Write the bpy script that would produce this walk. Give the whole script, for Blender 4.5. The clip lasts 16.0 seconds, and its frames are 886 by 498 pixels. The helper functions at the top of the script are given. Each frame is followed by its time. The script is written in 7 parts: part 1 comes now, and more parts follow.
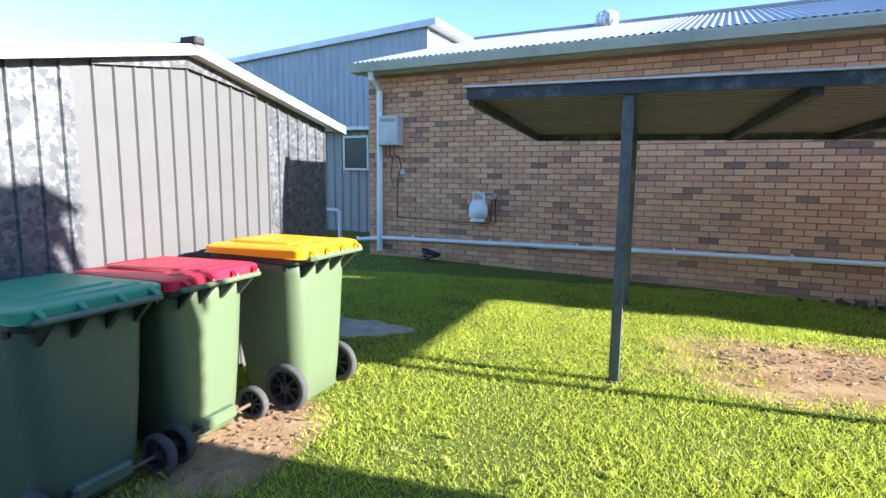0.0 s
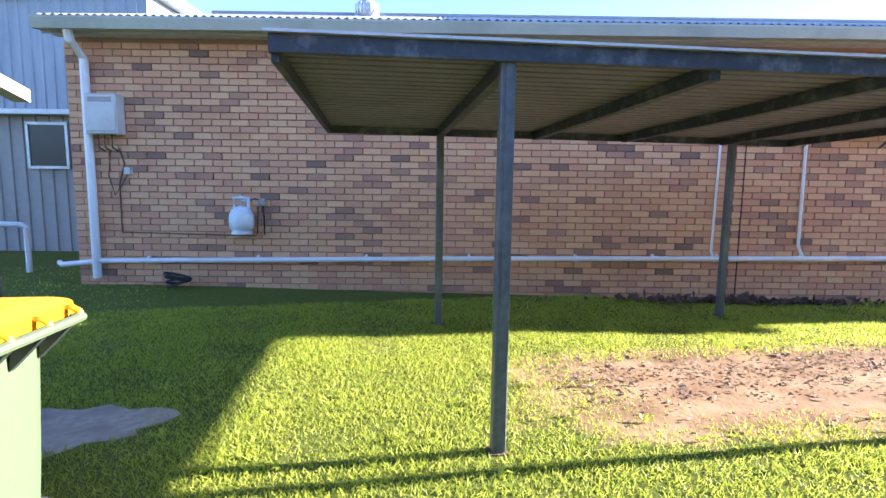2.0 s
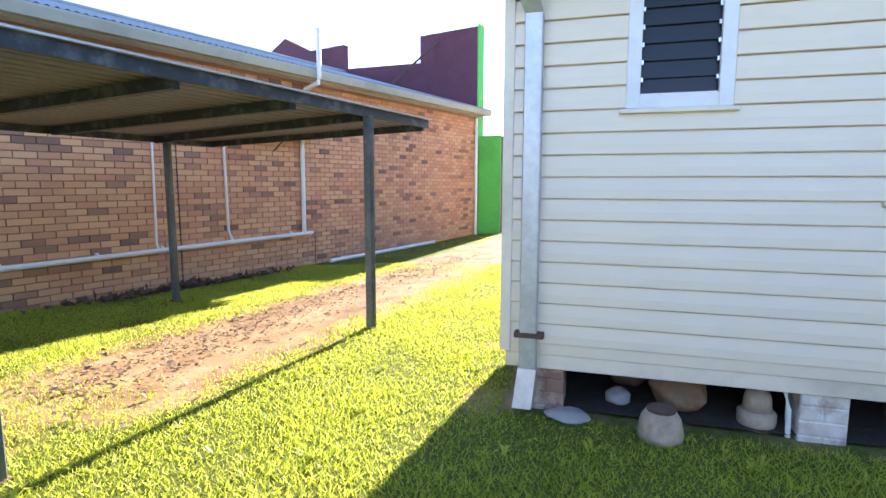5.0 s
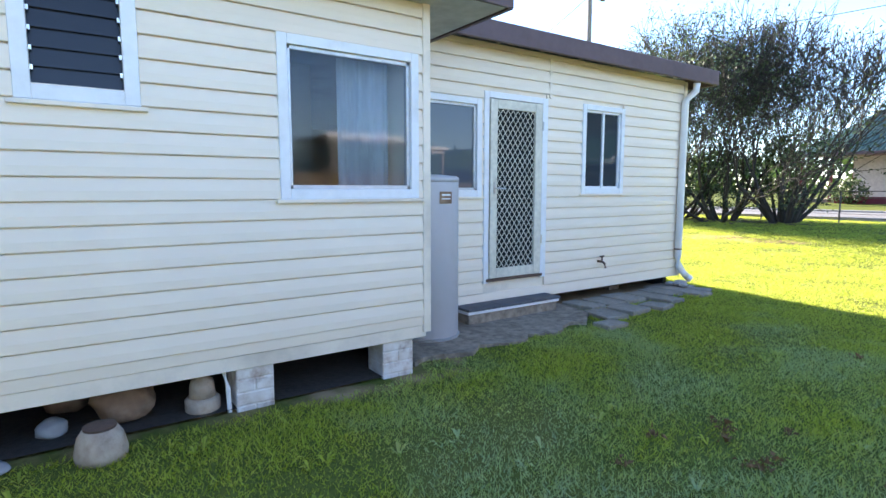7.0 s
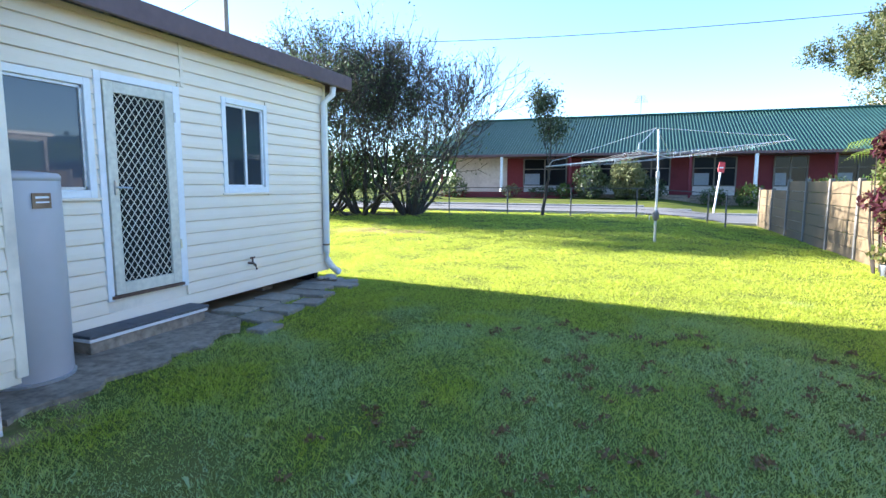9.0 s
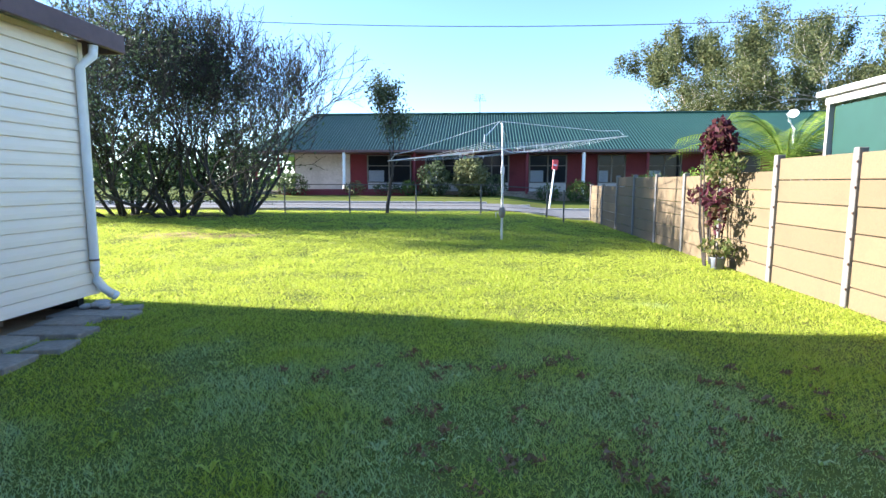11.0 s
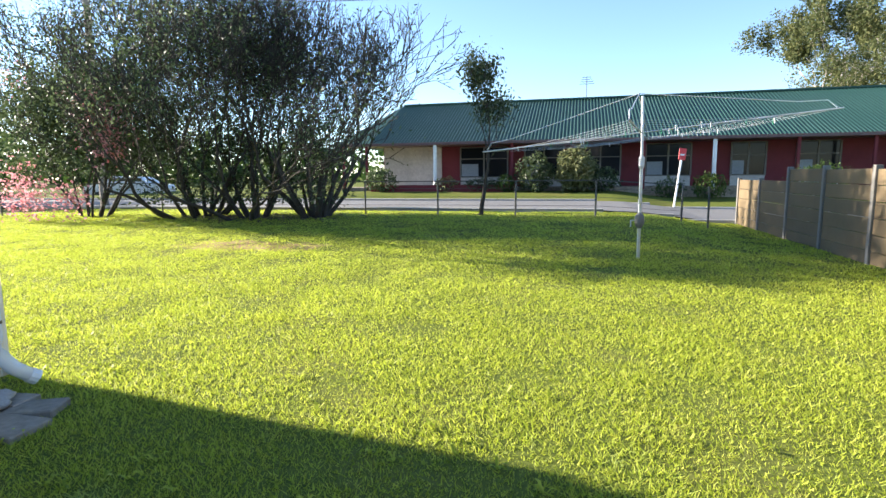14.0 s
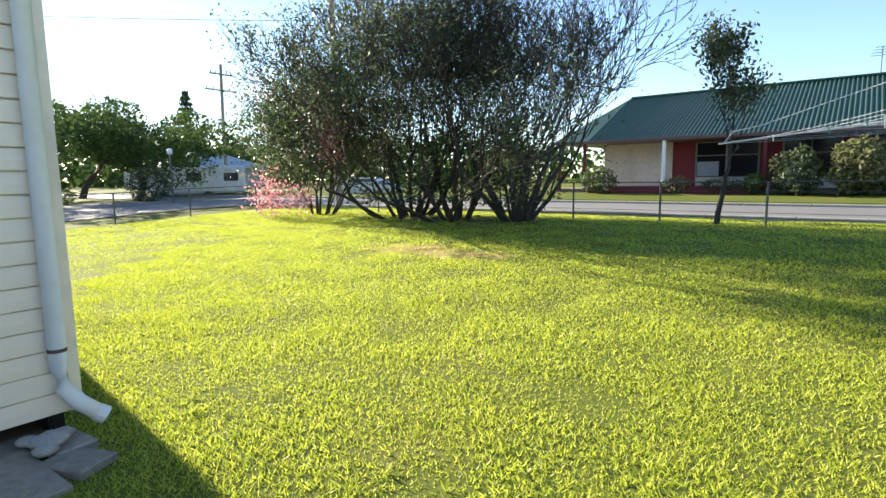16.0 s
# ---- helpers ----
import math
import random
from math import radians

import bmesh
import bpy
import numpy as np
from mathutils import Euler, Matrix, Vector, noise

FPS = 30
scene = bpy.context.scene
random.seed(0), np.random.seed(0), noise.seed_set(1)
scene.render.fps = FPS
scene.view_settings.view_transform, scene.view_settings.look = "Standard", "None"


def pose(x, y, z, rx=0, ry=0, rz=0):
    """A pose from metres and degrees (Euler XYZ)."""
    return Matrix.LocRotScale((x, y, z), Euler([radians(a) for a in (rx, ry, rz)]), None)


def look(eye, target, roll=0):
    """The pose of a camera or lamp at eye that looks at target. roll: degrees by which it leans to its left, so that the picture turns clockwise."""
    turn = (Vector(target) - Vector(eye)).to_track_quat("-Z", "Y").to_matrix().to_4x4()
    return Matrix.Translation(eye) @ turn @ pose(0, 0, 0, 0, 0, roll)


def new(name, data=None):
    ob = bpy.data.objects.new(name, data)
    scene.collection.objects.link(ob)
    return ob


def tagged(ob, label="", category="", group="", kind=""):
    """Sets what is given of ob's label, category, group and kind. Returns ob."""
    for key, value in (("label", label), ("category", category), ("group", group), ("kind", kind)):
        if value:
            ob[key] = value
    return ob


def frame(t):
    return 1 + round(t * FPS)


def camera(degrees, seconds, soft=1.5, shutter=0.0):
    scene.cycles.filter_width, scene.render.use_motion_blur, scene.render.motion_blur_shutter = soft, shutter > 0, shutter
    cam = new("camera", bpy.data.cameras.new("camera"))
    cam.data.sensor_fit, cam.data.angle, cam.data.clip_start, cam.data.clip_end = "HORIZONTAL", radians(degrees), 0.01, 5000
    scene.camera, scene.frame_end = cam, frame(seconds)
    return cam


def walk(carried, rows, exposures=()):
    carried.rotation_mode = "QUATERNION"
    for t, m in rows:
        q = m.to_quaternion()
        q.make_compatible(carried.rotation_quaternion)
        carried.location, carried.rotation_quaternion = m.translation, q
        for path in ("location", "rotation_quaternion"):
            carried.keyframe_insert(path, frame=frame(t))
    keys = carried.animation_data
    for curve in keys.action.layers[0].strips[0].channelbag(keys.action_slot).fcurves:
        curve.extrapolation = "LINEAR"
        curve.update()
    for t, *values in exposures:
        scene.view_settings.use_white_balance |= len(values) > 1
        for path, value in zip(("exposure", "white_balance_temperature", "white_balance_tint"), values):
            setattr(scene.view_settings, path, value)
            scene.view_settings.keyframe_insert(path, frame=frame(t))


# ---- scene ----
cam = camera(78.6, 16.0)
METRES, EYE, TILT, LEAN, TURN = 8.6, 1.5, 0.0, 0.0, 21.1
PATH = [
    (0, (-0.657, 0.213, 1.408), (-1.018, 2.162, 1.139), 0.6),
    (0.5, (-0.837, 0.682, 1.398), (-1.019, 2.656, 1.132), 0.6),
    (1, (-1.003, 1.072, 1.374), (-0.993, 3.055, 1.112), 0.6),
    (1.5, (-1.095, 1.369, 1.375), (-0.834, 3.335, 1.117), 0.7),
    (2, (-1.171, 1.537, 1.389), (-0.611, 3.441, 1.138), 0.7),
    (2.5, (-1.281, 1.639, 1.395), (-0.402, 3.418, 1.149), 0.6),
    (3, (-1.368, 1.682, 1.387), (-0.2, 3.287, 1.144), 0.5),
    (3.2, (-1.396, 1.688, 1.383), (-0.13, 3.217, 1.143), 0.4),
    (5.3, (-1.819, 1.323, 1.35), (0.141, 1.638, 1.111), 0.1),
    (5.5, (-1.846, 1.297, 1.338), (0.137, 1.416, 1.107), 0.1),
    (6, (-1.893, 1.191, 1.288), (0.065, 0.839, 1.084), 0.1),
    (6.5, (-1.895, 1.127, 1.311), (-0.063, 0.355, 1.098), 0.0),
    (7, (-1.873, 1.114, 1.328), (-0.235, -0.012, 1.109), -0.0),
    (7.5, (-1.861, 1.096, 1.333), (-0.453, -0.308, 1.113), -0.2),
    (8, (-1.866, 1.073, 1.352), (-0.705, -0.54, 1.126), -0.1),
    (8.5, (-1.837, 1.031, 1.346), (-0.926, -0.735, 1.12), -0.0),
    (9, (-1.826, 0.965, 1.373), (-1.148, -0.902, 1.137), 0.2),
    (9.5, (-1.799, 0.779, 1.348), (-1.321, -1.148, 1.108), 0.2),
    (10, (-1.771, 0.466, 1.328), (-1.456, -1.495, 1.091), 0.1),
    (10.2, (-1.772, 0.332, 1.323), (-1.506, -1.637, 1.087), 0.1),
    (12.3, (-1.396, -1.557, 1.353), (-1.317, -3.539, 1.095), 0.1),
    (12.5, (-1.352, -1.763, 1.344), (-1.253, -3.744, 1.084), -0.0),
    (13, (-1.312, -2.241, 1.356), (-1.136, -4.216, 1.096), -0.1),
    (13.5, (-1.247, -2.673, 1.361), (-0.944, -4.633, 1.098), -0.3),
    (14, (-1.209, -3.118, 1.411), (-0.733, -5.042, 1.145), -0.5),
    (14.5, (-1.183, -3.6, 1.403), (-0.513, -5.466, 1.141), -0.5),
    (15, (-1.108, -3.97, 1.392), (-0.245, -5.755, 1.132), -0.7),
    (15.5, (-1.051, -4.337, 1.407), (-0.007, -6.023, 1.147), -0.7),
    (16, (-1.066, -4.654, 1.422), (0.134, -6.233, 1.164), -0.7),
]
walk(cam, [(t, look(eye, target, roll)) for t, eye, target, roll in PATH],
     [(0.0, 2.22, 6200, 13), (0.5, 2.25, 6200, 17), (2.0, 2.5, 6100, 25), (3.0, 2.72, 6100, 27), (5.5, 2.55, 7050, 19), (6.5, 2.65, 7000, 19), (8.5, 2.55, 6200, 13),
      (10.0, 2.38, 6150, 14), (12.5, 2.12, 6500, 14), (16.0, 1.86, 7450, 11)])

# ---- world, sun and exposure ----
SUN_EL, SUN_AZ = radians(18.7), math.atan2(-0.12, 1.0)
to_sun = Vector((math.cos(SUN_EL) * math.cos(SUN_AZ), math.cos(SUN_EL) * math.sin(SUN_AZ), math.sin(SUN_EL)))
world = bpy.data.worlds.new("sky")
scene.world = world
world.use_nodes = True
wn = world.node_tree
sky = wn.nodes.new("ShaderNodeTexSky")
sky.sky_type = "NISHITA"
sky.sun_disc = False
sky.sun_elevation = SUN_EL
sky.sun_rotation = math.pi / 2 - SUN_AZ
sky.altitude, sky.air_density, sky.dust_density, sky.ozone_density = 0, 0.9, 0.1, 4.0
wn.links.new(sky.outputs[0], wn.nodes["Background"].inputs[0])
wn.nodes["Background"].inputs[1].default_value = 0.102
sun_data = bpy.data.lights.new("sun", "SUN")
sun_data.energy, sun_data.angle, sun_data.color = 5.0, radians(0.55), (1.0, 0.95, 0.86)
sun = new("sun", sun_data)
sun.matrix_world = look(to_sun * 40, (0, 0, 0))


# ---- materials ----
def ramp_node(nt, stops, interp="LINEAR"):
    r = nt.nodes.new("ShaderNodeValToRGB")
    r.color_ramp.interpolation = interp
    e = r.color_ramp.elements
    while len(e) < len(stops):
        e.new(0.5)
    for el, (p, c) in zip(e, stops):
        el.position, el.color = p, (*c, 1)
    return r


def material(name, c1, c2=None, c3=None, rough=0.8, metal=0.0, grain=40.0, stain=1.3, bump=0.15, stretch=(1, 1, 1), rand=None, spread=0.12, spec=0.5):
    """Two scales of noise (grain and stains) between colours, with fine relief. rand: 'object' or 'island' varies brightness piece by piece."""
    m = bpy.data.materials.new(name)
    m.use_nodes = True
    nt = m.node_tree
    b = nt.nodes["Principled BSDF"]
    c2 = c2 or tuple(v * 0.78 for v in c1)
    c3 = c3 or tuple(v * 0.6 for v in c1)
    tc = nt.nodes.new("ShaderNodeTexCoord")
    mp = nt.nodes.new("ShaderNodeMapping")
    mp.inputs["Scale"].default_value = stretch
    nt.links.new(tc.outputs["Object"], mp.inputs[0])
    n1, n2 = nt.nodes.new("ShaderNodeTexNoise"), nt.nodes.new("ShaderNodeTexNoise")
    n1.inputs["Scale"].default_value, n1.inputs["Detail"].default_value = grain, 5
    n2.inputs["Scale"].default_value, n2.inputs["Detail"].default_value = stain, 6
    n2.inputs["Roughness"].default_value = 0.65
    for n in (n1, n2):
        nt.links.new(mp.outputs[0], n.inputs["Vector"])
    r1 = ramp_node(nt, [(0.3, c2), (0.7, c1)])
    nt.links.new(n1.outputs[0], r1.inputs[0])
    r2 = ramp_node(nt, [(0.5, (0, 0, 0)), (0.78, (1, 1, 1))])
    nt.links.new(n2.outputs[0], r2.inputs[0])
    mx = nt.nodes.new("ShaderNodeMix")
    mx.data_type = "RGBA"
    nt.links.new(r2.outputs[0], mx.inputs[0])
    nt.links.new(r1.outputs[0], mx.inputs[6])
    mx.inputs[7].default_value = (*c3, 1)
    last = mx.outputs[2]
    if rand:
        src = nt.nodes.new("ShaderNodeObjectInfo" if rand == "object" else "ShaderNodeNewGeometry")
        out = src.outputs["Random" if rand == "object" else "Random Per Island"]
        rg = nt.nodes.new("ShaderNodeMapRange")
        rg.inputs[3].default_value, rg.inputs[4].default_value = 1 - spread, 1 + spread
        nt.links.new(out, rg.inputs[0])
        hs = nt.nodes.new("ShaderNodeHueSaturation")
        nt.links.new(rg.outputs[0], hs.inputs["Value"])
        nt.links.new(last, hs.inputs["Color"])
        last = hs.outputs[0]
    nt.links.new(last, b.inputs["Base Color"])
    rr = nt.nodes.new("ShaderNodeMapRange")
    rr.inputs[3].default_value, rr.inputs[4].default_value = max(rough - 0.1, 0.02), min(rough + 0.1, 1)
    nt.links.new(n2.outputs[0], rr.inputs[0])
    nt.links.new(rr.outputs[0], b.inputs["Roughness"])
    b.inputs["Metallic"].default_value = metal
    b.inputs["Specular IOR Level"].default_value = spec
    if bump:
        bp = nt.nodes.new("ShaderNodeBump")
        bp.inputs["Strength"].default_value, bp.inputs["Distance"].default_value = bump, 0.01
        nt.links.new(n1.outputs[0], bp.inputs["Height"])
        nt.links.new(bp.outputs[0], b.inputs["Normal"])
    return m


def brick_material(name, source):
    m = material(name, (0.5, 0.5, 0.5), rough=0.9, grain=70, bump=0.4)
    nt = m.node_tree
    b = nt.nodes["Principled BSDF"]
    old = b.inputs["Base Color"].links[0].from_socket
    src = nt.nodes.new("ShaderNodeObjectInfo" if source == "object" else "ShaderNodeNewGeometry")
    r = ramp_node(nt, [(0.0, (0.69, 0.385, 0.222)), (0.2, (0.73, 0.425, 0.245)), (0.4, (0.665, 0.355, 0.21)), (0.56, (0.75, 0.445, 0.255)), (0.70, (0.645, 0.33, 0.205)),
                       (0.875, (0.50, 0.26, 0.172)), (0.94, (0.37, 0.20, 0.14)), (0.98, (0.27, 0.155, 0.115))], "CONSTANT")
    nt.links.new(src.outputs["Random" if source == "object" else "Random Per Island"], r.inputs[0])
    mx = nt.nodes.new("ShaderNodeMix")
    mx.data_type, mx.blend_type = "RGBA", "OVERLAY"
    mx.inputs[0].default_value = 0.55
    nt.links.new(r.outputs[0], mx.inputs[6])
    nt.links.new(old, mx.inputs[7])
    nt.links.new(mx.outputs[2], b.inputs["Base Color"])
    return m


def glass_material(name, tint, rough=0.03, alpha=0.0):
    m = bpy.data.materials.new(name)
    m.use_nodes = True
    b = m.node_tree.nodes["Principled BSDF"]
    b.inputs["Base Color"].default_value = (*tint, 1)
    b.inputs["Roughness"].default_value = rough
    b.inputs["Transmission Weight"].default_value = alpha
    b.inputs["IOR"].default_value = 1.5
    return m


def leaf_material(name, c1, c2, c3, trans=0.35):
    m = bpy.data.materials.new(name)
    m.use_nodes = True
    nt = m.node_tree
    b = nt.nodes["Principled BSDF"]
    g = nt.nodes.new("ShaderNodeNewGeometry")
    r = ramp_node(nt, [(0.0, c1), (0.5, c2), (1.0, c3)])
    nt.links.new(g.outputs["Random Per Island"], r.inputs[0])
    nt.links.new(r.outputs[0], b.inputs["Base Color"])
    b.inputs["Roughness"].default_value = 0.6
    b.inputs["Specular IOR Level"].default_value = 0.15
    t = nt.nodes.new("ShaderNodeBsdfTranslucent")
    hs = nt.nodes.new("ShaderNodeHueSaturation")
    hs.inputs["Value"].default_value = 1.6
    nt.links.new(r.outputs[0], hs.inputs["Color"])
    nt.links.new(hs.outputs[0], t.inputs[0])
    ms = nt.nodes.new("ShaderNodeMixShader")
    ms.inputs[0].default_value = trans
    nt.links.new(b.outputs[0], ms.inputs[1])
    nt.links.new(t.outputs[0], ms.inputs[2])
    nt.links.new(ms.outputs[0], nt.nodes["Material Output"].inputs[0])
    return m


def ground_material():
    """Turf over soil, with worn earth in the drive strip and beside the bins."""
    m = material("turf_and_soil", (0.14, 0.168, 0.036), (0.082, 0.104, 0.024), (0.17, 0.155, 0.052), rough=0.95, grain=30, stain=0.55, bump=0.6, spec=0.05)
    nt = m.node_tree
    b = nt.nodes["Principled BSDF"]
    old = b.inputs["Base Color"].links[0].from_socket
    at = nt.nodes.new("ShaderNodeAttribute")
    at.attribute_name = "bare"
    n = nt.nodes.new("ShaderNodeTexNoise")
    n.inputs["Scale"].default_value, n.inputs["Detail"].default_value = 2.2, 8
    tc = nt.nodes.new("ShaderNodeTexCoord")
    nt.links.new(tc.outputs["Object"], n.inputs["Vector"])
    soil = ramp_node(nt, [(0.3, (0.18, 0.112, 0.062)), (0.5, (0.32, 0.21, 0.118)), (0.7, (0.42, 0.30, 0.175))])
    nt.links.new(n.outputs[0], soil.inputs[0])
    ad = nt.nodes.new("ShaderNodeMath")
    ad.operation = "ADD"
    nt.links.new(n.outputs[0], ad.inputs[0])
    nt.links.new(at.outputs["Fac"], ad.inputs[1])
    edge = ramp_node(nt, [(0.8, (0, 0, 0)), (1.25, (1, 1, 1))])
    nt.links.new(ad.outputs[0], edge.inputs[0])
    mx = nt.nodes.new("ShaderNodeMix")
    mx.data_type = "RGBA"
    nt.links.new(edge.outputs[0], mx.inputs[0])
    nt.links.new(old, mx.inputs[6])
    nt.links.new(soil.outputs[0], mx.inputs[7])
    nt.links.new(mx.outputs[2], b.inputs["Base Color"])
    return m


M_GROUND = ground_material()
M_BLADE = leaf_material("grass_blade", (0.21, 0.275, 0.034), (0.38, 0.445, 0.05), (0.47, 0.49, 0.085), 0.40)


def cool_shade_and_straw(m):
    """Paints shade's cool sky cast into the blades, plus drifts of drier straw."""
    nt = m.node_tree
    b = nt.nodes["Principled BSDF"]
    src = b.inputs["Base Color"].links[0].from_socket
    g = nt.nodes.new("ShaderNodeNewGeometry")
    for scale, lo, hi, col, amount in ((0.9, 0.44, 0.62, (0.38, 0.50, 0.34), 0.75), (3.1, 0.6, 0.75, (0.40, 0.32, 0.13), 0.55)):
        n = nt.nodes.new("ShaderNodeTexNoise")
        n.inputs["Scale"].default_value, n.inputs["Detail"].default_value = scale, 5
        nt.links.new(g.outputs["Position"], n.inputs["Vector"])
        r = ramp_node(nt, [(lo, (0, 0, 0)), (hi, (amount, amount, amount))])
        fac = n.outputs[0]
        # cool tint kept to the house's shadow by distance from its middle
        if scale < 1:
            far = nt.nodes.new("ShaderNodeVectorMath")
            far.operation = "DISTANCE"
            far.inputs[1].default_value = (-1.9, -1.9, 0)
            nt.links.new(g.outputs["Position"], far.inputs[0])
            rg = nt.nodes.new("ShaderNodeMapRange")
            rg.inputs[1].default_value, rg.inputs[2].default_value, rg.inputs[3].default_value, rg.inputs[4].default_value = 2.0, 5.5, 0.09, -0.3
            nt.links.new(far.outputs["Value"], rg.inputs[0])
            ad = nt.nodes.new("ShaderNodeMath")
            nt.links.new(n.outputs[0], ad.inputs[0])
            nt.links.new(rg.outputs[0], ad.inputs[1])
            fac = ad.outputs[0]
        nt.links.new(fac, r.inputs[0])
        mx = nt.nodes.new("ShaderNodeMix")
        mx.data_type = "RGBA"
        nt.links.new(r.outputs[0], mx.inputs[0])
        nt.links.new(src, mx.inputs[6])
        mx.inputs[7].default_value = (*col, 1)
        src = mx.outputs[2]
    nt.links.new(src, b.inputs["Base Color"])


cool_shade_and_straw(M_BLADE)
M_BLADE.node_tree.nodes["Principled BSDF"].inputs["Specular IOR Level"].default_value = 0.3
M_BLADE.node_tree.nodes["Principled BSDF"].inputs["Roughness"].default_value = 0.55
M_ROAD = material("asphalt", (0.16, 0.16, 0.16), (0.12, 0.12, 0.12), (0.19, 0.185, 0.18), rough=0.9, grain=90, stain=0.4, bump=0.3)
M_KERB = material("kerb_concrete", (0.42, 0.4, 0.37), rough=0.9, grain=60, stain=2)
M_CONC = material("old_concrete", (0.38, 0.31, 0.24), (0.17, 0.135, 0.10), (0.11, 0.083, 0.058), rough=0.92, grain=15, stain=2.6, bump=0.7)
M_PAVER = material("paver", (0.34, 0.30, 0.245), (0.23, 0.20, 0.16), (0.15, 0.13, 0.10), rough=0.92, grain=20, stain=2.0, bump=0.35, rand="object", spread=0.15)
M_MORTAR = material("mortar", (0.44, 0.27, 0.175), rough=0.95, grain=80)
M_BRICK = brick_material("brick_single", "object")
M_BRICKS = brick_material("brick_joined", "island")
M_WHITEBRICK = material("white_painted_brick", (0.80, 0.78, 0.75), (0.62, 0.55, 0.49), (0.30, 0.18, 0.13), rough=0.8, grain=12, stain=9, bump=0.3)
M_CREAM = material("cream_weatherboard", (0.88, 0.765, 0.62), (0.85, 0.735, 0.59), (0.80, 0.69, 0.56), rough=0.5, grain=9, stain=0.9, bump=0.03, stretch=(1, 0.3, 1))
M_CREAMTRIM = material("cream_trim", (0.88, 0.775, 0.64), (0.85, 0.745, 0.61), rough=0.5, grain=12, bump=0.03)
M_WHITE = material("white_paint", (0.84, 0.85, 0.86), (0.8, 0.81, 0.82), (0.7, 0.7, 0.69), rough=0.45, grain=25, stain=3, bump=0.06)
M_PVC = material("white_pvc", (0.82, 0.83, 0.84), (0.79, 0.8, 0.8), (0.7, 0.7, 0.68), rough=0.35, grain=15, stain=2, bump=0.0)
M_ZINC = material("galvanised_steel", (0.62, 0.64, 0.66), (0.5, 0.52, 0.54), (0.42, 0.43, 0.45), rough=0.45, metal=0.55, grain=28, stain=2.2, bump=0.03)
def spangle_material():
    """Old galvanised sheet with large zinc flakes."""
    m = material("spangled_zinc", (0.135, 0.14, 0.148), (0.10, 0.105, 0.112), (0.11, 0.115, 0.12), rough=0.5, metal=0.4, grain=16, stain=5, bump=0.05)
    nt = m.node_tree
    b = nt.nodes["Principled BSDF"]
    src = b.inputs["Base Color"].links[0].from_socket
    tc = nt.nodes.new("ShaderNodeTexCoord")
    wob = nt.nodes.new("ShaderNodeTexNoise")
    wob.inputs["Scale"].default_value = 20
    nt.links.new(tc.outputs["Object"], wob.inputs["Vector"])
    add = nt.nodes.new("ShaderNodeMix")
    add.data_type, add.inputs[0].default_value = "RGBA", 0.06
    nt.links.new(tc.outputs["Object"], add.inputs[6])
    nt.links.new(wob.outputs["Color"], add.inputs[7])
    vo = nt.nodes.new("ShaderNodeTexVoronoi")
    vo.inputs["Scale"].default_value = 38
    nt.links.new(add.outputs[2], vo.inputs["Vector"])
    r = ramp_node(nt, [(0.1, (0.45, 0.46, 0.48)), (0.6, (0.9, 0.9, 0.9)), (0.9, (1.3, 1.3, 1.3))])
    nt.links.new(vo.outputs["Color"], r.inputs[0])
    mx = nt.nodes.new("ShaderNodeMix")
    mx.data_type, mx.blend_type = "RGBA", "MULTIPLY"
    mx.inputs[0].default_value = 1.0
    nt.links.new(src, mx.inputs[6])
    nt.links.new(r.outputs[0], mx.inputs[7])
    nt.links.new(mx.outputs[2], b.inputs["Base Color"])
    return m


M_SPANGLE = spangle_material()
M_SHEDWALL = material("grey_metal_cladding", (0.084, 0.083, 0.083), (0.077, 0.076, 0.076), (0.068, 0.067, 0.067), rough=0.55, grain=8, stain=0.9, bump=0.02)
M_BIGSHED = material("blue_grey_metal_cladding", (0.37, 0.41, 0.46), (0.30, 0.335, 0.38), (0.22, 0.25, 0.29), rough=0.5, metal=0.25, grain=6, stain=0.5, bump=0.02, stretch=(1, 1, 0.2))
M_LEANTO = material("taupe_metal_cladding", (0.40, 0.37, 0.35), (0.36, 0.335, 0.315), rough=0.6, grain=8, stain=0.8, bump=0.02)
M_ROOF = material("corrugated_zinc_roof", (0.41, 0.42, 0.435), (0.36, 0.37, 0.385), (0.29, 0.30, 0.31), rough=0.4, metal=0.5, grain=3, stain=0.35, bump=0.02)
M_GUTTER = material("pale_green_gutter", (0.46, 0.47, 0.38), (0.42, 0.43, 0.35), rough=0.5, grain=10)
M_CARPOST = material("dark_galvanised_post", (0.12, 0.142, 0.16), (0.08, 0.097, 0.11), (0.22, 0.245, 0.262), rough=0.5, metal=0.3, grain=30, stain=3, bump=0.04)
M_CARROOF = material("carport_sheet_underside", (0.21, 0.205, 0.26), (0.175, 0.17, 0.22), (0.13, 0.12, 0.14), rough=0.45, metal=0.5, grain=12, stain=1.0, bump=0.02)
M_CARBEAM = material("dark_flaking_channel", (0.046, 0.058, 0.076), (0.033, 0.043, 0.057), (0.20, 0.23, 0.26), rough=0.5, metal=0.3, grain=35, stain=7, bump=0.08)
M_FASCIA = material("brown_purple_fascia", (0.13, 0.075, 0.075), (0.105, 0.06, 0.06), rough=0.5, grain=12)
M_HOUSEROOF = material("grey_blue_roof_sheet", (0.38, 0.40, 0.44), rough=0.45, metal=0.3, grain=5)
M_SOFFIT = material("soffit_board", (0.66, 0.66, 0.66), rough=0.7, grain=10)
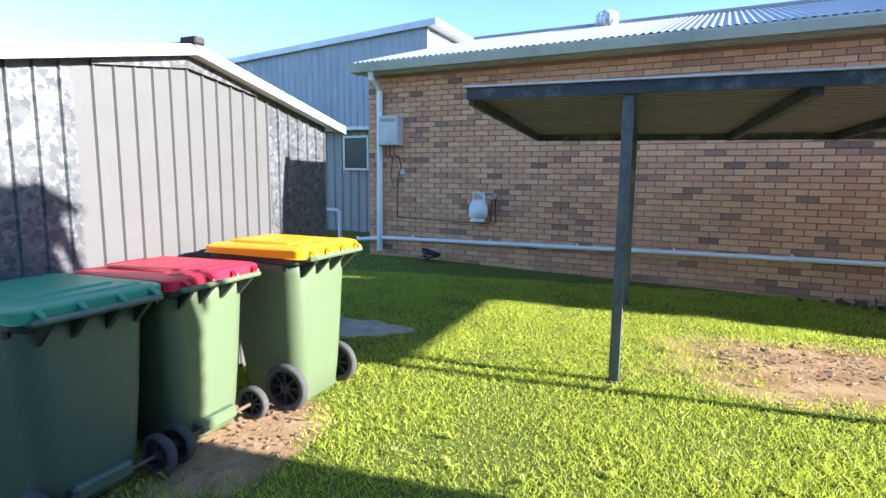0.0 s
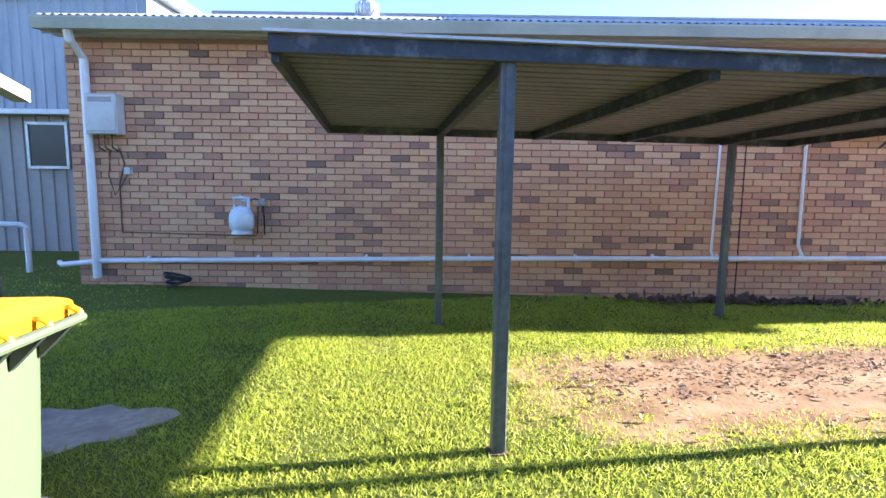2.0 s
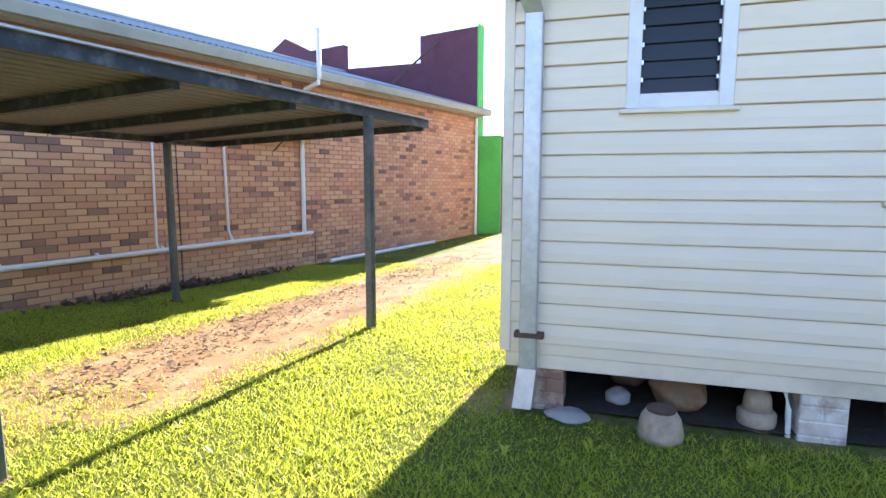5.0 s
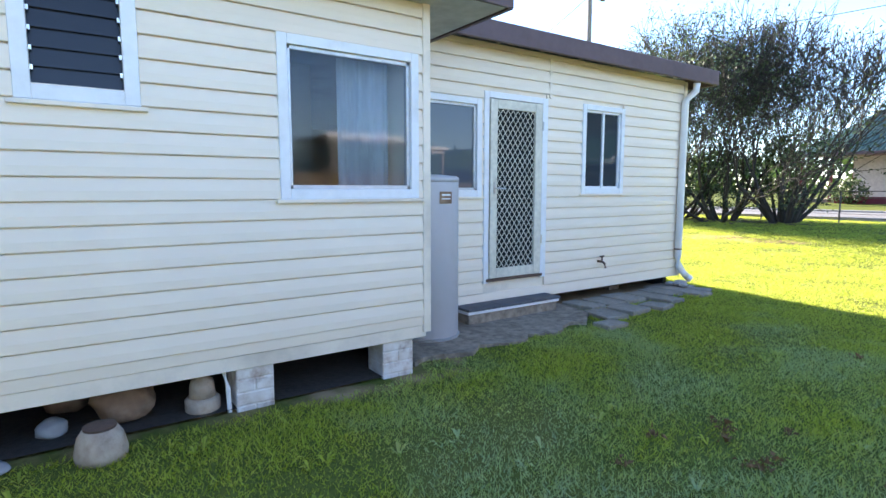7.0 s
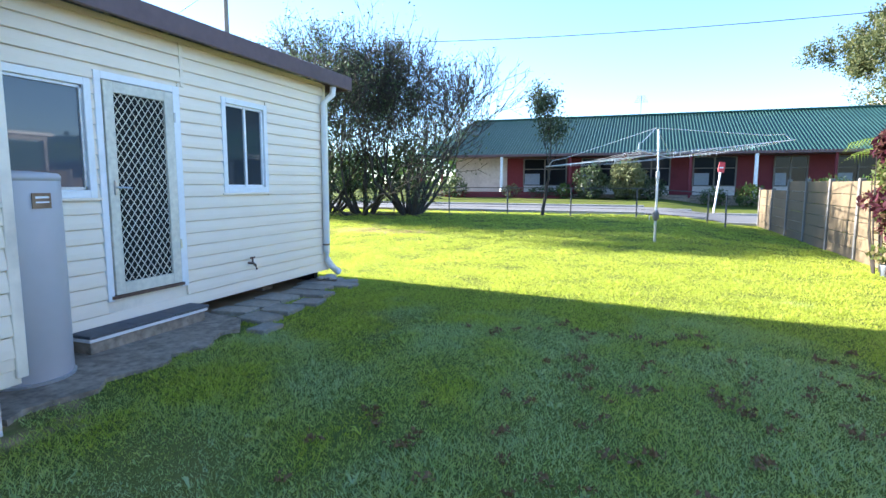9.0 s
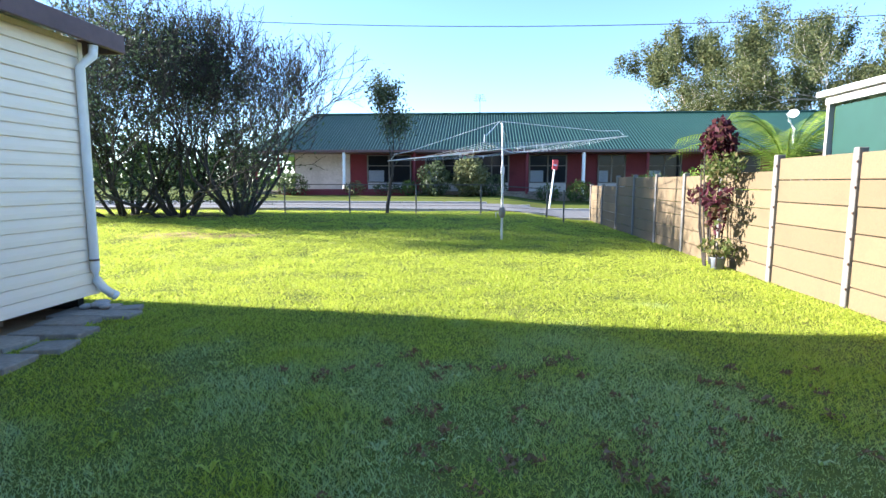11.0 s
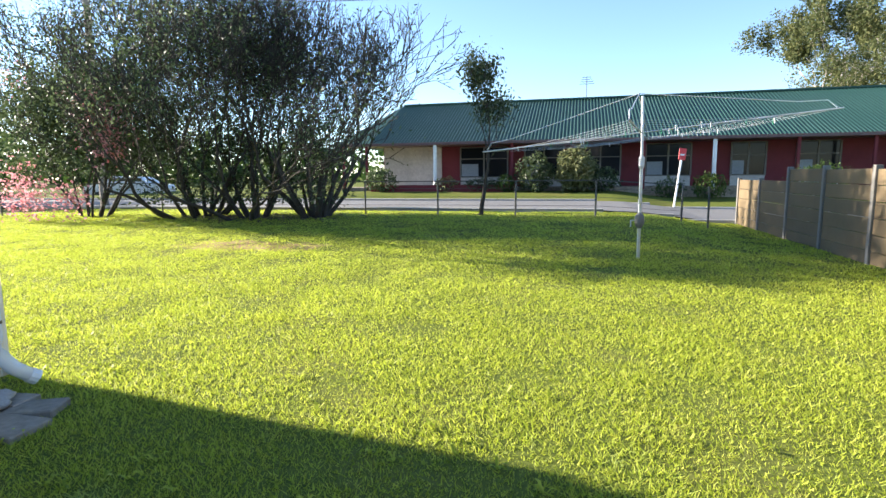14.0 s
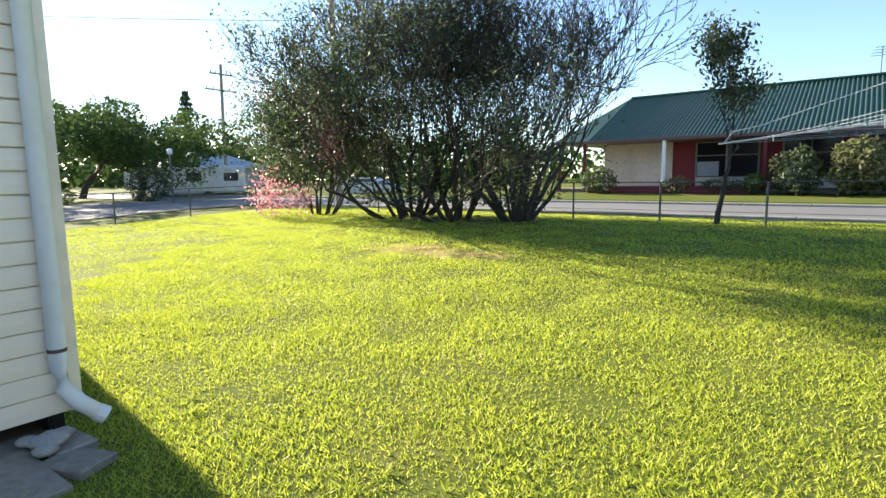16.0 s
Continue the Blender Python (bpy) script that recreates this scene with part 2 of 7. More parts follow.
# Near-black colour stands in for unlit depth; the joints use it too.
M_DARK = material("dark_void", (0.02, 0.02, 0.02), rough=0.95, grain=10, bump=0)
M_GLASS = glass_material("window_glass", (0.035, 0.045, 0.055))
# Glass tinted paler in place of reflected sky; no curtain hangs behind it.
M_GLASSPALE = glass_material("window_glass_sky_tint", (0.085, 0.10, 0.125))
M_CLEAR = glass_material("clear_window_glass", (0.6, 0.66, 0.72), 0.05, 1.0)
M_CLEAR.node_tree.nodes["Principled BSDF"].inputs["IOR"].default_value = 1.38
M_CURTAIN = material("pale_curtain_cloth", (0.50, 0.53, 0.57), (0.42, 0.45, 0.49), rough=0.9, grain=60, stain=3, bump=0.1, stretch=(1, 1, 0.2))
M_FARGLASS = glass_material("far_window_glass", (0.012, 0.014, 0.018), 0.08)
M_FARGLASS.node_tree.nodes["Principled BSDF"].inputs["Specular IOR Level"].default_value = 0.2
M_GLASSDARK = glass_material("louvre_glass", (0.018, 0.02, 0.024), 0.25)
M_SCREEN = material("dark_fly_screen", (0.014, 0.013, 0.013), rough=0.9, grain=200, bump=0.1)
M_MESH = material("cream_security_mesh", (0.78, 0.74, 0.62), rough=0.45, grain=20, bump=0)
M_TANK = material("water_heater_grey", (0.50, 0.49, 0.51), (0.48, 0.47, 0.49), (0.45, 0.44, 0.46), rough=0.4, grain=10, stain=1, bump=0.01)
M_BINGREEN = material("bin_green_plastic", (0.098, 0.135, 0.072), (0.09, 0.126, 0.066), (0.115, 0.15, 0.088), rough=0.5, grain=45, stain=2.2, bump=0.05)
M_BINDARK = material("bin_dark_green_plastic", (0.078, 0.11, 0.08), (0.07, 0.10, 0.073), rough=0.45, grain=45, stain=2, bump=0.05)
M_LIDG = material("green_lid", (0.04, 0.29, 0.165), (0.036, 0.265, 0.15), (0.07, 0.33, 0.2), rough=0.45, grain=30, bump=0.04)
M_LIDR = material("red_lid", (0.66, 0.018, 0.045), (0.6, 0.016, 0.04), (0.7, 0.06, 0.08), rough=0.42, grain=30, bump=0.04)
M_LIDY = material("yellow_lid", (0.80, 0.38, 0.003), (0.76, 0.35, 0.003), (0.82, 0.43, 0.03), rough=0.42, grain=30, bump=0.04)
M_RUBBER = material("black_rubber", (0.02, 0.02, 0.021), (0.03, 0.03, 0.03), (0.07, 0.06, 0.05), rough=0.75, grain=40, stain=6)
M_STEEL = material("bright_steel", (0.7, 0.7, 0.7), rough=0.3, metal=0.9, grain=30, bump=0)
M_FENCE = material("sand_concrete_plank", (0.16, 0.115, 0.06), (0.14, 0.10, 0.054), (0.12, 0.088, 0.05), rough=0.9, grain=40, stain=1.2, bump=0.2, rand="object", spread=0.08)
M_FPOST = material("grey_concrete_post", (0.21, 0.195, 0.175), (0.165, 0.155, 0.14), rough=0.9, grain=45, stain=2, bump=0.25)
M_WIRE = material("dull_wire", (0.12, 0.12, 0.115), rough=0.6, metal=0.5, grain=30, bump=0)
M_GREENROOF = material("green_corrugated_roof", (0.014, 0.06, 0.045), (0.012, 0.052, 0.039), (0.02, 0.072, 0.055), rough=0.5, metal=0.1, grain=5, stain=0.4, bump=0.02)
M_REDBRICK = material("red_painted_wall", (0.17, 0.024, 0.032), (0.15, 0.02, 0.028), rough=0.8, grain=14, stain=1)
M_BLIND = material("pale_blue_blind", (0.30, 0.34, 0.38), rough=0.7, grain=12, stain=1)
M_WHITEWALL = material("far_white_wall", (0.58, 0.55, 0.51), rough=0.8, grain=10, stain=0.8)
M_PURPLE = material("maroon_render", (0.14, 0.045, 0.075), (0.125, 0.04, 0.068), rough=0.8, grain=10, stain=0.6)
M_LIME = material("lime_green_paint", (0.10, 0.62, 0.11), (0.09, 0.56, 0.1), rough=0.6, grain=10, stain=0.6)
M_BARK = material("grey_brown_bark", (0.055, 0.044, 0.036), (0.038, 0.031, 0.025), (0.085, 0.075, 0.065), rough=0.95, grain=22, stain=4, bump=0.8, stretch=(1, 1, 0.25))
M_GUMBARK = material("pale_gum_bark", (0.6, 0.54, 0.47), (0.42, 0.36, 0.31), (0.3, 0.24, 0.2), rough=0.85, grain=5, stain=1, bump=0.2)
M_LEAFDARK = leaf_material("dark_glossy_leaf", (0.026, 0.042, 0.018), (0.046, 0.07, 0.028), (0.115, 0.15, 0.075), 0.32)
M_LEAFDARK.node_tree.nodes["Principled BSDF"].inputs["Specular IOR Level"].default_value = 0.3
M_LEAFDARK.node_tree.nodes["Principled BSDF"].inputs["Roughness"].default_value = 0.5
M_LEAFGUM = leaf_material("olive_gum_leaf", (0.05, 0.068, 0.028), (0.085, 0.105, 0.04), (0.16, 0.16, 0.065), 0.25)
M_LEAFMID = leaf_material("mid_green_leaf", (0.03, 0.062, 0.016), (0.05, 0.09, 0.022), (0.09, 0.13, 0.035), 0.22)
M_LEAFPLANT = leaf_material("dull_plant_leaf", (0.06, 0.085, 0.025), (0.10, 0.13, 0.035), (0.20, 0.16, 0.08))
M_LEAFPALM = leaf_material("yellow_green_palm_leaf", (0.10, 0.17, 0.03), (0.17, 0.25, 0.04), (0.28, 0.33, 0.07))
M_LEAFYOUNG = leaf_material("grey_green_young_leaf", (0.04, 0.06, 0.03), (0.06, 0.08, 0.04), (0.10, 0.12, 0.07))
M_PADCONC = material("earthy_concrete", (0.50, 0.41, 0.32), (0.34, 0.27, 0.20), (0.17, 0.13, 0.09), rough=0.95, grain=16, stain=4, bump=0.8)
M_LEAFPALE = leaf_material("pale_grey_green_leaf", (0.10, 0.12, 0.05), (0.14, 0.155, 0.07), (0.2, 0.205, 0.11))
M_LEAFRED = leaf_material("wine_red_leaf", (0.045, 0.012, 0.02), (0.095, 0.022, 0.036), (0.09, 0.065, 0.03))
M_FLOWER = leaf_material("pink_flower", (0.5, 0.2, 0.23), (0.6, 0.33, 0.34), (0.42, 0.12, 0.15))
M_POT = material("pale_blue_pot", (0.21, 0.235, 0.275), rough=0.6, grain=20)
M_POLE = material("timber_pole", (0.28, 0.24, 0.2), rough=0.9, grain=20, stretch=(1, 1, 0.2))
M_SIGN = material("red_sign_face", (0.75, 0.06, 0.07), rough=0.4, grain=10, bump=0)
M_ROCK = material("brown_boulder", (0.28, 0.17, 0.10), (0.2, 0.12, 0.075), (0.36, 0.26, 0.18), rough=0.95, grain=14, stain=4, bump=0.6)
M_GREYROCK = material("grey_stone", (0.4, 0.4, 0.4), (0.33, 0.33, 0.33), rough=0.95, grain=20, stain=5, bump=0.5)
M_TERRA = material("flaking_white_pot", (0.52, 0.44, 0.35), (0.36, 0.27, 0.2), (0.15, 0.095, 0.065), rough=0.9, grain=18, stain=9, bump=0.4)
# Soil with the dimness below the floor put into its colour.
M_SHADESOIL = material("soil_darkened_for_shade", (0.055, 0.045, 0.036), (0.035, 0.029, 0.024), (0.08, 0.065, 0.05), rough=0.95, grain=30, stain=4, bump=0.8)
M_CHIPPED = material("brick_with_worn_white_paint", (0.36, 0.22, 0.16), (0.26, 0.15, 0.11), (0.66, 0.62, 0.58), rough=0.9, grain=14, stain=7, bump=0.5)
M_STEP = material("dark_step_tile", (0.10, 0.105, 0.12), (0.085, 0.09, 0.1), rough=0.7, grain=40, stain=3)
M_BOTTLE = material("pale_grey_gas_cylinder", (0.72, 0.80, 0.82), (0.68, 0.76, 0.78), rough=0.4, grain=20, stain=4, bump=0.03)
M_CARPAINT = material("white_car_paint", (0.7, 0.71, 0.72), rough=0.25, grain=5, bump=0)
M_PLASTIC = material("appliance_grey", (0.62, 0.62, 0.60), (0.6, 0.6, 0.58), rough=0.45, grain=12, bump=0.01)
M_RUST = material("rusty_iron", (0.14, 0.085, 0.06), (0.1, 0.06, 0.045), rough=0.85, grain=40)


# ---- building helpers ----
def link_bm(name, bm, mat, parent=None, label="", smooth=False):
    me = bpy.data.meshes.new(name)
    bm.to_mesh(me)
    bm.free()
    if mat:
        me.materials.append(mat)
    if smooth:
        for p in me.polygons:
            p.use_smooth = True
    ob = new(name, me)
    if parent:
        ob.parent = parent
    if label:
        ob["label"] = label
    return ob


def part(name, bm, mat, parent, label="", smooth=False):
    return link_bm(name, bm, mat, parent, label, smooth)


def empty(name, m, label, category, group="", kind=""):
    ob = new(name)
    ob.matrix_world = m
    return tagged(ob, label, category, group, kind)


def box(bm, x0, x1, y0, y1, z0, z1, bevel=0.0):
    vs = bmesh.ops.create_cube(bm, size=1)["verts"]
    for v in vs:
        v.co = Vector(((x0 + x1) / 2 + v.co.x * (x1 - x0), (y0 + y1) / 2 + v.co.y * (y1 - y0), (z0 + z1) / 2 + v.co.z * (z1 - z0)))
    if bevel:
        es = list({e for v in vs for e in v.link_edges})
        bmesh.ops.bevel(bm, geom=es, offset=bevel, segments=1, affect="EDGES")
    return bm


def bx(x0, x1, y0, y1, z0, z1, bevel=0.0):
    return box(bmesh.new(), x0, x1, y0, y1, z0, z1, bevel)


def tube(bm, pts, r, seg=10, caps=True):
    """A round bar along a line of points; r: one radius or one for each point."""
    pts = [Vector(p) for p in pts]
    rs = r if isinstance(r, (list, tuple)) else [r] * len(pts)
    rings = []
    for i, p in enumerate(pts):
        a = pts[max(i - 1, 0)]
        c = pts[min(i + 1, len(pts) - 1)]
        d = (c - a).normalized()
        up = Vector((0, 0, 1)) if abs(d.z) < 0.95 else Vector((1, 0, 0))
        u = d.cross(up).normalized()
        w = u.cross(d)
        rings.append([bm.verts.new(p + (u * math.cos(2 * math.pi * k / seg) + w * math.sin(2 * math.pi * k / seg)) * rs[i]) for k in range(seg)])
    for q0, q1 in zip(rings, rings[1:]):
        for k in range(seg):
            bm.faces.new((q0[k], q0[(k + 1) % seg], q1[(k + 1) % seg], q1[k]))
    if caps:
        bm.faces.new(rings[0][::-1])
        bm.faces.new(rings[-1])
    return bm


def tb(pts, r, seg=10):
    return tube(bmesh.new(), pts, r, seg)


def lathe(profile, seg=24):
    """A turned shape from (radius, height) pairs."""
    bm = bmesh.new()
    rings = [[bm.verts.new((rad * math.cos(2 * math.pi * k / seg), rad * math.sin(2 * math.pi * k / seg), z)) for k in range(seg)] for rad, z in profile]
    for q0, q1 in zip(rings, rings[1:]):
        for k in range(seg):
            bm.faces.new((q0[k], q0[(k + 1) % seg], q1[(k + 1) % seg], q1[k]))
    bm.faces.new(rings[0][::-1])
    bm.faces.new(rings[-1])
    return bm


def sheet(name, width, run, profile, mat, parent, m, pitch=0.076, depth=0.009, thick=0.0, label=""):
    """Ribbed sheet lying in its own xy plane, ribs along y. profile: 'wave' or 'rib'."""
    xs, zs = [], []
    if profile == "wave":
        n = max(int(width / pitch * 6), 6)
        for i in range(n + 1):
            x = width * i / n
            xs.append(x)
            zs.append(depth * math.sin(2 * math.pi * x / pitch))
    else:
        k = 0
        while k * pitch < width:
            for dx, dz in ((0, 0), (pitch - 0.05, 0), (pitch - 0.04, depth), (pitch - 0.015, depth), (pitch - 0.005, 0)):
                x = k * pitch + dx
                if x <= width:
                    xs.append(x)
                    zs.append(dz)
            k += 1
        xs.append(width)
        zs.append(0)
    bm = bmesh.new()
    a = [bm.verts.new((x, 0, z)) for x, z in zip(xs, zs)]
    b = [bm.verts.new((x, run, z)) for x, z in zip(xs, zs)]
    for i in range(len(xs) - 1):
        bm.faces.new((a[i], a[i + 1], b[i + 1], b[i]))
    if thick:
        g = bmesh.ops.extrude_face_region(bm, geom=bm.faces[:])
        for v in g["geom"]:
            if isinstance(v, bmesh.types.BMVert):
                v.co.z -= thick
        bmesh.ops.recalc_face_normals(bm, faces=bm.faces[:])
    ob = part(name, bm, mat, parent, label)
    ob.matrix_basis = m
    return ob


def soft(a, b, v):
    t = min(max((v - a) / (b - a), 0), 1)
    return t * t * (3 - 2 * t)


def ground_z(x, y):
    z = -soft(3, 8, y) * (0.05 + 0.017 * min(max(x + 3, 0), 14))
    z += 0.30 * soft(-8, -18, y) * soft(-5.6, -2.5, x)
    z += 0.38 * soft(-24, -31, y)
    return z


# ---- ground ----
def bare_amount(x, y):
    """1 on worn earth, 0 on turf: the drive strip under the carport and the ground by the bins."""
    v = 0.0
    line = 4.8 - 0.13 * x
    v = max(v, (1 - soft(0.35, 1.35, abs(y - line))) * soft(-0.7, 1.6, x) * (1 - soft(4.0, 9.0, x) * 0.3))
    v = max(v, 1 - soft(0.3, 0.75, math.hypot((x + 2.25) / 0.8, (y - 2.75) / 1.1)))
    v = max(v, 0.55 * (1 - soft(0.5, 1.3, math.hypot((x - 5.0) / 2.0, (y + 12.3) / 0.7))))
    v = max(v, 0.38 * soft(0.8, 1.35, x) * (1 - soft(1.6, 2.2, abs(y - 0.45))))
    v = max(v, 1.0 if (x > 1.5 and -1.0 < y < 1.85) or (x > 2.3 and -5.6 < y < 1.0) else 0)
    return v


def bumps(x, y):
    return 0.014 * noise.noise((x * 0.7, y * 0.7, 0)) + 0.006 * noise.noise((x * 2.3, y * 2.3, 3)) if -18 < x < 22 and -31 < y < 14 else 0


def make_ground():
    xs = np.concatenate([np.array([-900, -400, -150, -80, -50, -35, -24]), np.arange(-18, 22.01, 0.25), np.array([26, 34, 46, 70, 110, 180, 420, 900])])
    ys = np.concatenate([np.array([-900, -400, -160, -90, -60, -45, -38, -34]), np.arange(-31, 14.01, 0.25), np.array([18, 26, 40, 70, 140, 400, 900])])
    verts, bare = [], []
    for y in ys:
        for x in xs:
            verts.append((x, y, ground_z(x, y) + bumps(x, y)))
            bare.append(bare_amount(x, y))
    w = len(xs)
    faces = [(j * w + i, j * w + i + 1, (j + 1) * w + i + 1, (j + 1) * w + i) for j in range(len(ys) - 1) for i in range(w - 1)]
    me = bpy.data.meshes.new("ground")
    me.from_pydata(verts, [], faces)
    a = me.attributes.new("bare", "FLOAT", "POINT")
    a.data.foreach_set("value", bare)
    me.materials.append(M_GROUND)
    for p in me.polygons:
        p.use_smooth = True
    ob = new("ground", me)
    return tagged(ob, "mown green lawn with worn sandy patches of bare earth", "ground", kind="structure")


make_ground()


def turf_free(x, y):
    """Where no grass grows: paving, piers, under the house, roads."""
    if x > 1.3 and y < 1.95 and y > -0.98:
        return True
    if (x > 1.57 and -3.2 < y < -0.9) or (x > 1.98 and -5.65 < y <= -3.2):
        return True
    if x < -5.6 and y > -20.2:
        return True
    if ((x + 2.45) / 0.5) ** 2 + ((y - 4.86) / 0.3) ** 2 < 1:
        return True
    sx, sy = (x - 2.2) * 0.9613 - (y - 8.05) * 0.2756, (x - 2.2) * 0.2756 + (y - 8.05) * 0.9613
    if sy > -0.03 and sx > -6.3:
        return True
    return False


def make_grass():
    rng = np.random.default_rng(7)
    bands = [(-5.6, 7.0, -5.5, 8.0, 6600), (-5.6, 7.0, -6.5, -5.5, 5600), (-5.6, 7.0, -7.5, -6.5, 4700), (-5.6, 8.0, -8.5, -7.5, 3900), (-5.6, 9.0, -9.5, -8.5, 3200), (-5.6, 10.0, -10.7, -9.5, 2600),
             (-5.6, 10.0, -12.0, -10.7, 2100), (-5.6, 13.0, -13.5, -12.0, 1600), (-5.6, 17.0, -15.5, -13.5, 1150), (-5.6, 17.0, -20.0, -15.5, 800), (8.0, 14.0, 1.5, 6.5, 350), (7.0, 17.5, -13, -5.5, 1100), (9.0, 17.5, -18, -12, 700), (-8.5, -2.6, 5.5, 11.5, 250)]
    P = []
    for x0, x1, y0, y1, d in bands:
        n = int((x1 - x0) * (y1 - y0) * d)
        pts = np.column_stack([rng.uniform(x0, x1, n), rng.uniform(y0, y1, n)])
        P.append(pts)
    pts = np.concatenate(P)
    keep = np.array([not turf_free(x, y) and rng.random() > bare_amount(x, y) * 1.15 - 0.08 for x, y in pts])
    pts = pts[keep]
    clump = np.array([noise.noise((x * 1.6, y * 1.6, 9)) for x, y in pts])
    keep = rng.random(len(pts)) < np.clip(0.95 + clump * 0.35, 0.75, 1)
    pts, clump = pts[keep], clump[keep]
    n = len(pts)
    zs = np.array([ground_z(x, y) + bumps(x, y) for x, y in pts]) - 0.006
    h = rng.uniform(0.012, 0.042, n) * (1 + 0.6 * np.clip(clump, -0.6, 1))
    far = np.clip((-pts[:, 1] - 6) / 8, 0, 1)
    wd = rng.uniform(0.0026, 0.0062, n) * (1 + 1.4 * far)
    yaw = rng.uniform(0, 2 * np.pi, n)
    lean = rng.uniform(0.2, 1.5, n) * h
    ly = rng.uniform(0, 2 * np.pi, n)
    base = np.column_stack([pts, zs])
    side = np.column_stack([np.cos(yaw), np.sin(yaw), np.zeros(n)]) * wd[:, None]
    tip = base + np.column_stack([np.cos(ly) * lean, np.sin(ly) * lean, h])
    v = np.empty((n * 3, 3))
    v[0::3], v[1::3], v[2::3] = base - side, base + side, tip
    me = bpy.data.meshes.new("lawn_grass")
    me.vertices.add(n * 3)
    me.vertices.foreach_set("co", v.ravel())
    me.loops.add(n * 3)
    me.loops.foreach_set("vertex_index", np.arange(n * 3, dtype=np.int32))
    me.polygons.add(n)
    me.polygons.foreach_set("loop_start", np.arange(0, n * 3, 3, dtype=np.int32))
    me.polygons.foreach_set("loop_total", np.full(n, 3, dtype=np.int32))
    me.update(calc_edges=True)
    me.materials.append(M_BLADE)
    tagged(new("lawn_grass", me), "short bright green buffalo grass blades on the lawn", "grass", kind="stuff")


make_grass()

# ---- road and verge ----
def strip(name, x0, x1, y0, y1, step, lift, mat, label, cat, tilt=None):
    bm = bmesh.new()
    nx = max(int((x1 - x0) / step), 1)
    ny = max(int((y1 - y0) / step), 1)
    g = [[bm.verts.new((x0 + (x1 - x0) * i / nx, y0 + (y1 - y0) * j / ny, ground_z(x0 + (x1 - x0) * i / nx, y0 + (y1 - y0) * j / ny) + lift)) for i in range(nx + 1)] for j in range(ny + 1)]
    for j in range(ny):
        for i in range(nx):
            bm.faces.new((g[j][i], g[j][i + 1], g[j + 1][i + 1], g[j + 1][i]))
    return tagged(link_bm(name, bm, mat), label, cat, kind="structure")


strip("road", -80, 70, -25.6, -20.2, 1.0, 0.035, M_ROAD, "grey worn asphalt suburban street along the yard", "road")
strip("road_side", 20.6, 31, -20.2, 80, 1.5, 0.035, M_ROAD, "grey asphalt side street meeting the corner", "road")
for y0, z in ((-25.75, 0), (-20.2, 0)):
    bm = bmesh.new()
    for i in range(60):
        x = -60 + i * 2.0
        if y0 > -21 and x > 19:
            continue
        box(bm, x + 0.01, x + 1.99, y0, y0 + 0.15, ground_z(x, y0) - 0.05, ground_z(x, y0) + 0.11, 0.02)
    tagged(link_bm("kerb", bm, M_KERB), "weathered concrete kerb along the street edge", "kerb", kind="structure")


# ---- brick building ----
BRICK = pose(2.2, 8.05, 0, 0, 0, -16)
building = empty("brick_building", BRICK, "long tan brick building with corrugated zinc gable roof", "building")
S0, S1, EAVE = -6.25, 11.35, 3.2
wall = part("wall", bx(S0, S1, 0.012, 0.24, -0.6, EAVE + 0.1), M_MORTAR, building, "mortar backing of the brick wall")
part("end_wall", bx(S0, S0 + 0.23, 0.25, 9.6, -0.6, EAVE + 0.1), M_BRICK, building)
part("rear_wall", bx(S0, S1, 9.4, 9.6, -0.6, EAVE + 0.1), M_BRICK, building)
ridge_d, ridge_z, ov = 4.85, 4.83, 0.42
run = math.hypot(ridge_d + ov, ridge_z - (EAVE + 0.1))
pitch_deg = math.degrees(math.atan2(ridge_z - (EAVE + 0.1), ridge_d + ov))
sheet("roof_slope", S1 - S0 + 0.11, run, "wave", M_ROOF, building, pose(S0 - 0.06, -ov, EAVE + 0.1, pitch_deg), 0.1, 0.011)
sheet("roof_slope", S1 - S0 + 0.11, run, "wave", M_ROOF, building, pose(S1 + 0.05, 2 * ridge_d + ov, EAVE + 0.1, pitch_deg, 0, 180), 0.15, 0.016)
bm = bmesh.new()
tube(bm, [(S0 - 0.06, ridge_d, ridge_z + 0.02), (S1, ridge_d, ridge_z + 0.02)], 0.06, 8)
part("ridge_cap", bm, M_ROOF, building)
for sx in (S0 + 0.002, S1 - 0.23):
    bm = bmesh.new()
    vs = [bm.verts.new(c) for c in ((sx, -0.02, EAVE + 0.1), (sx, 2 * ridge_d, EAVE + 0.1), (sx, ridge_d, ridge_z - 0.06), (sx + 0.22, -0.02, EAVE + 0.1), (sx + 0.22, 2 * ridge_d, EAVE + 0.1), (sx + 0.22, ridge_d, ridge_z - 0.06))]
    for f in ((0, 1, 2), (5, 4, 3), (0, 3, 4, 1), (1, 4, 5, 2), (2, 5, 3, 0)):
        bm.faces.new([vs[i] for i in f])
    part("gable", bm, M_BRICK, building)
# gutter: open trough with a rolled lip
bm = bmesh.new()
prof = [(-0.30, EAVE + 0.09), (-0.30, EAVE - 0.02), (-0.41, EAVE - 0.03), (-0.43, EAVE + 0.07), (-0.45, EAVE + 0.085), (-0.455, EAVE + 0.06), (-0.43, EAVE - 0.06), (-0.28, EAVE - 0.05)]
ra = [bm.verts.new((S0 - 0.1, y, z)) for y, z in prof]
rb = [bm.verts.new((S1 + 0.05, y, z)) for y, z in prof]
for i in range(len(prof)):
    j = (i + 1) % len(prof)
    bm.faces.new((ra[i], ra[j], rb[j], rb[i]))
bm.faces.new(ra[::-1]), bm.faces.new(rb)
part("gutter", bm, M_GUTTER, building, "pale green painted eaves gutter")
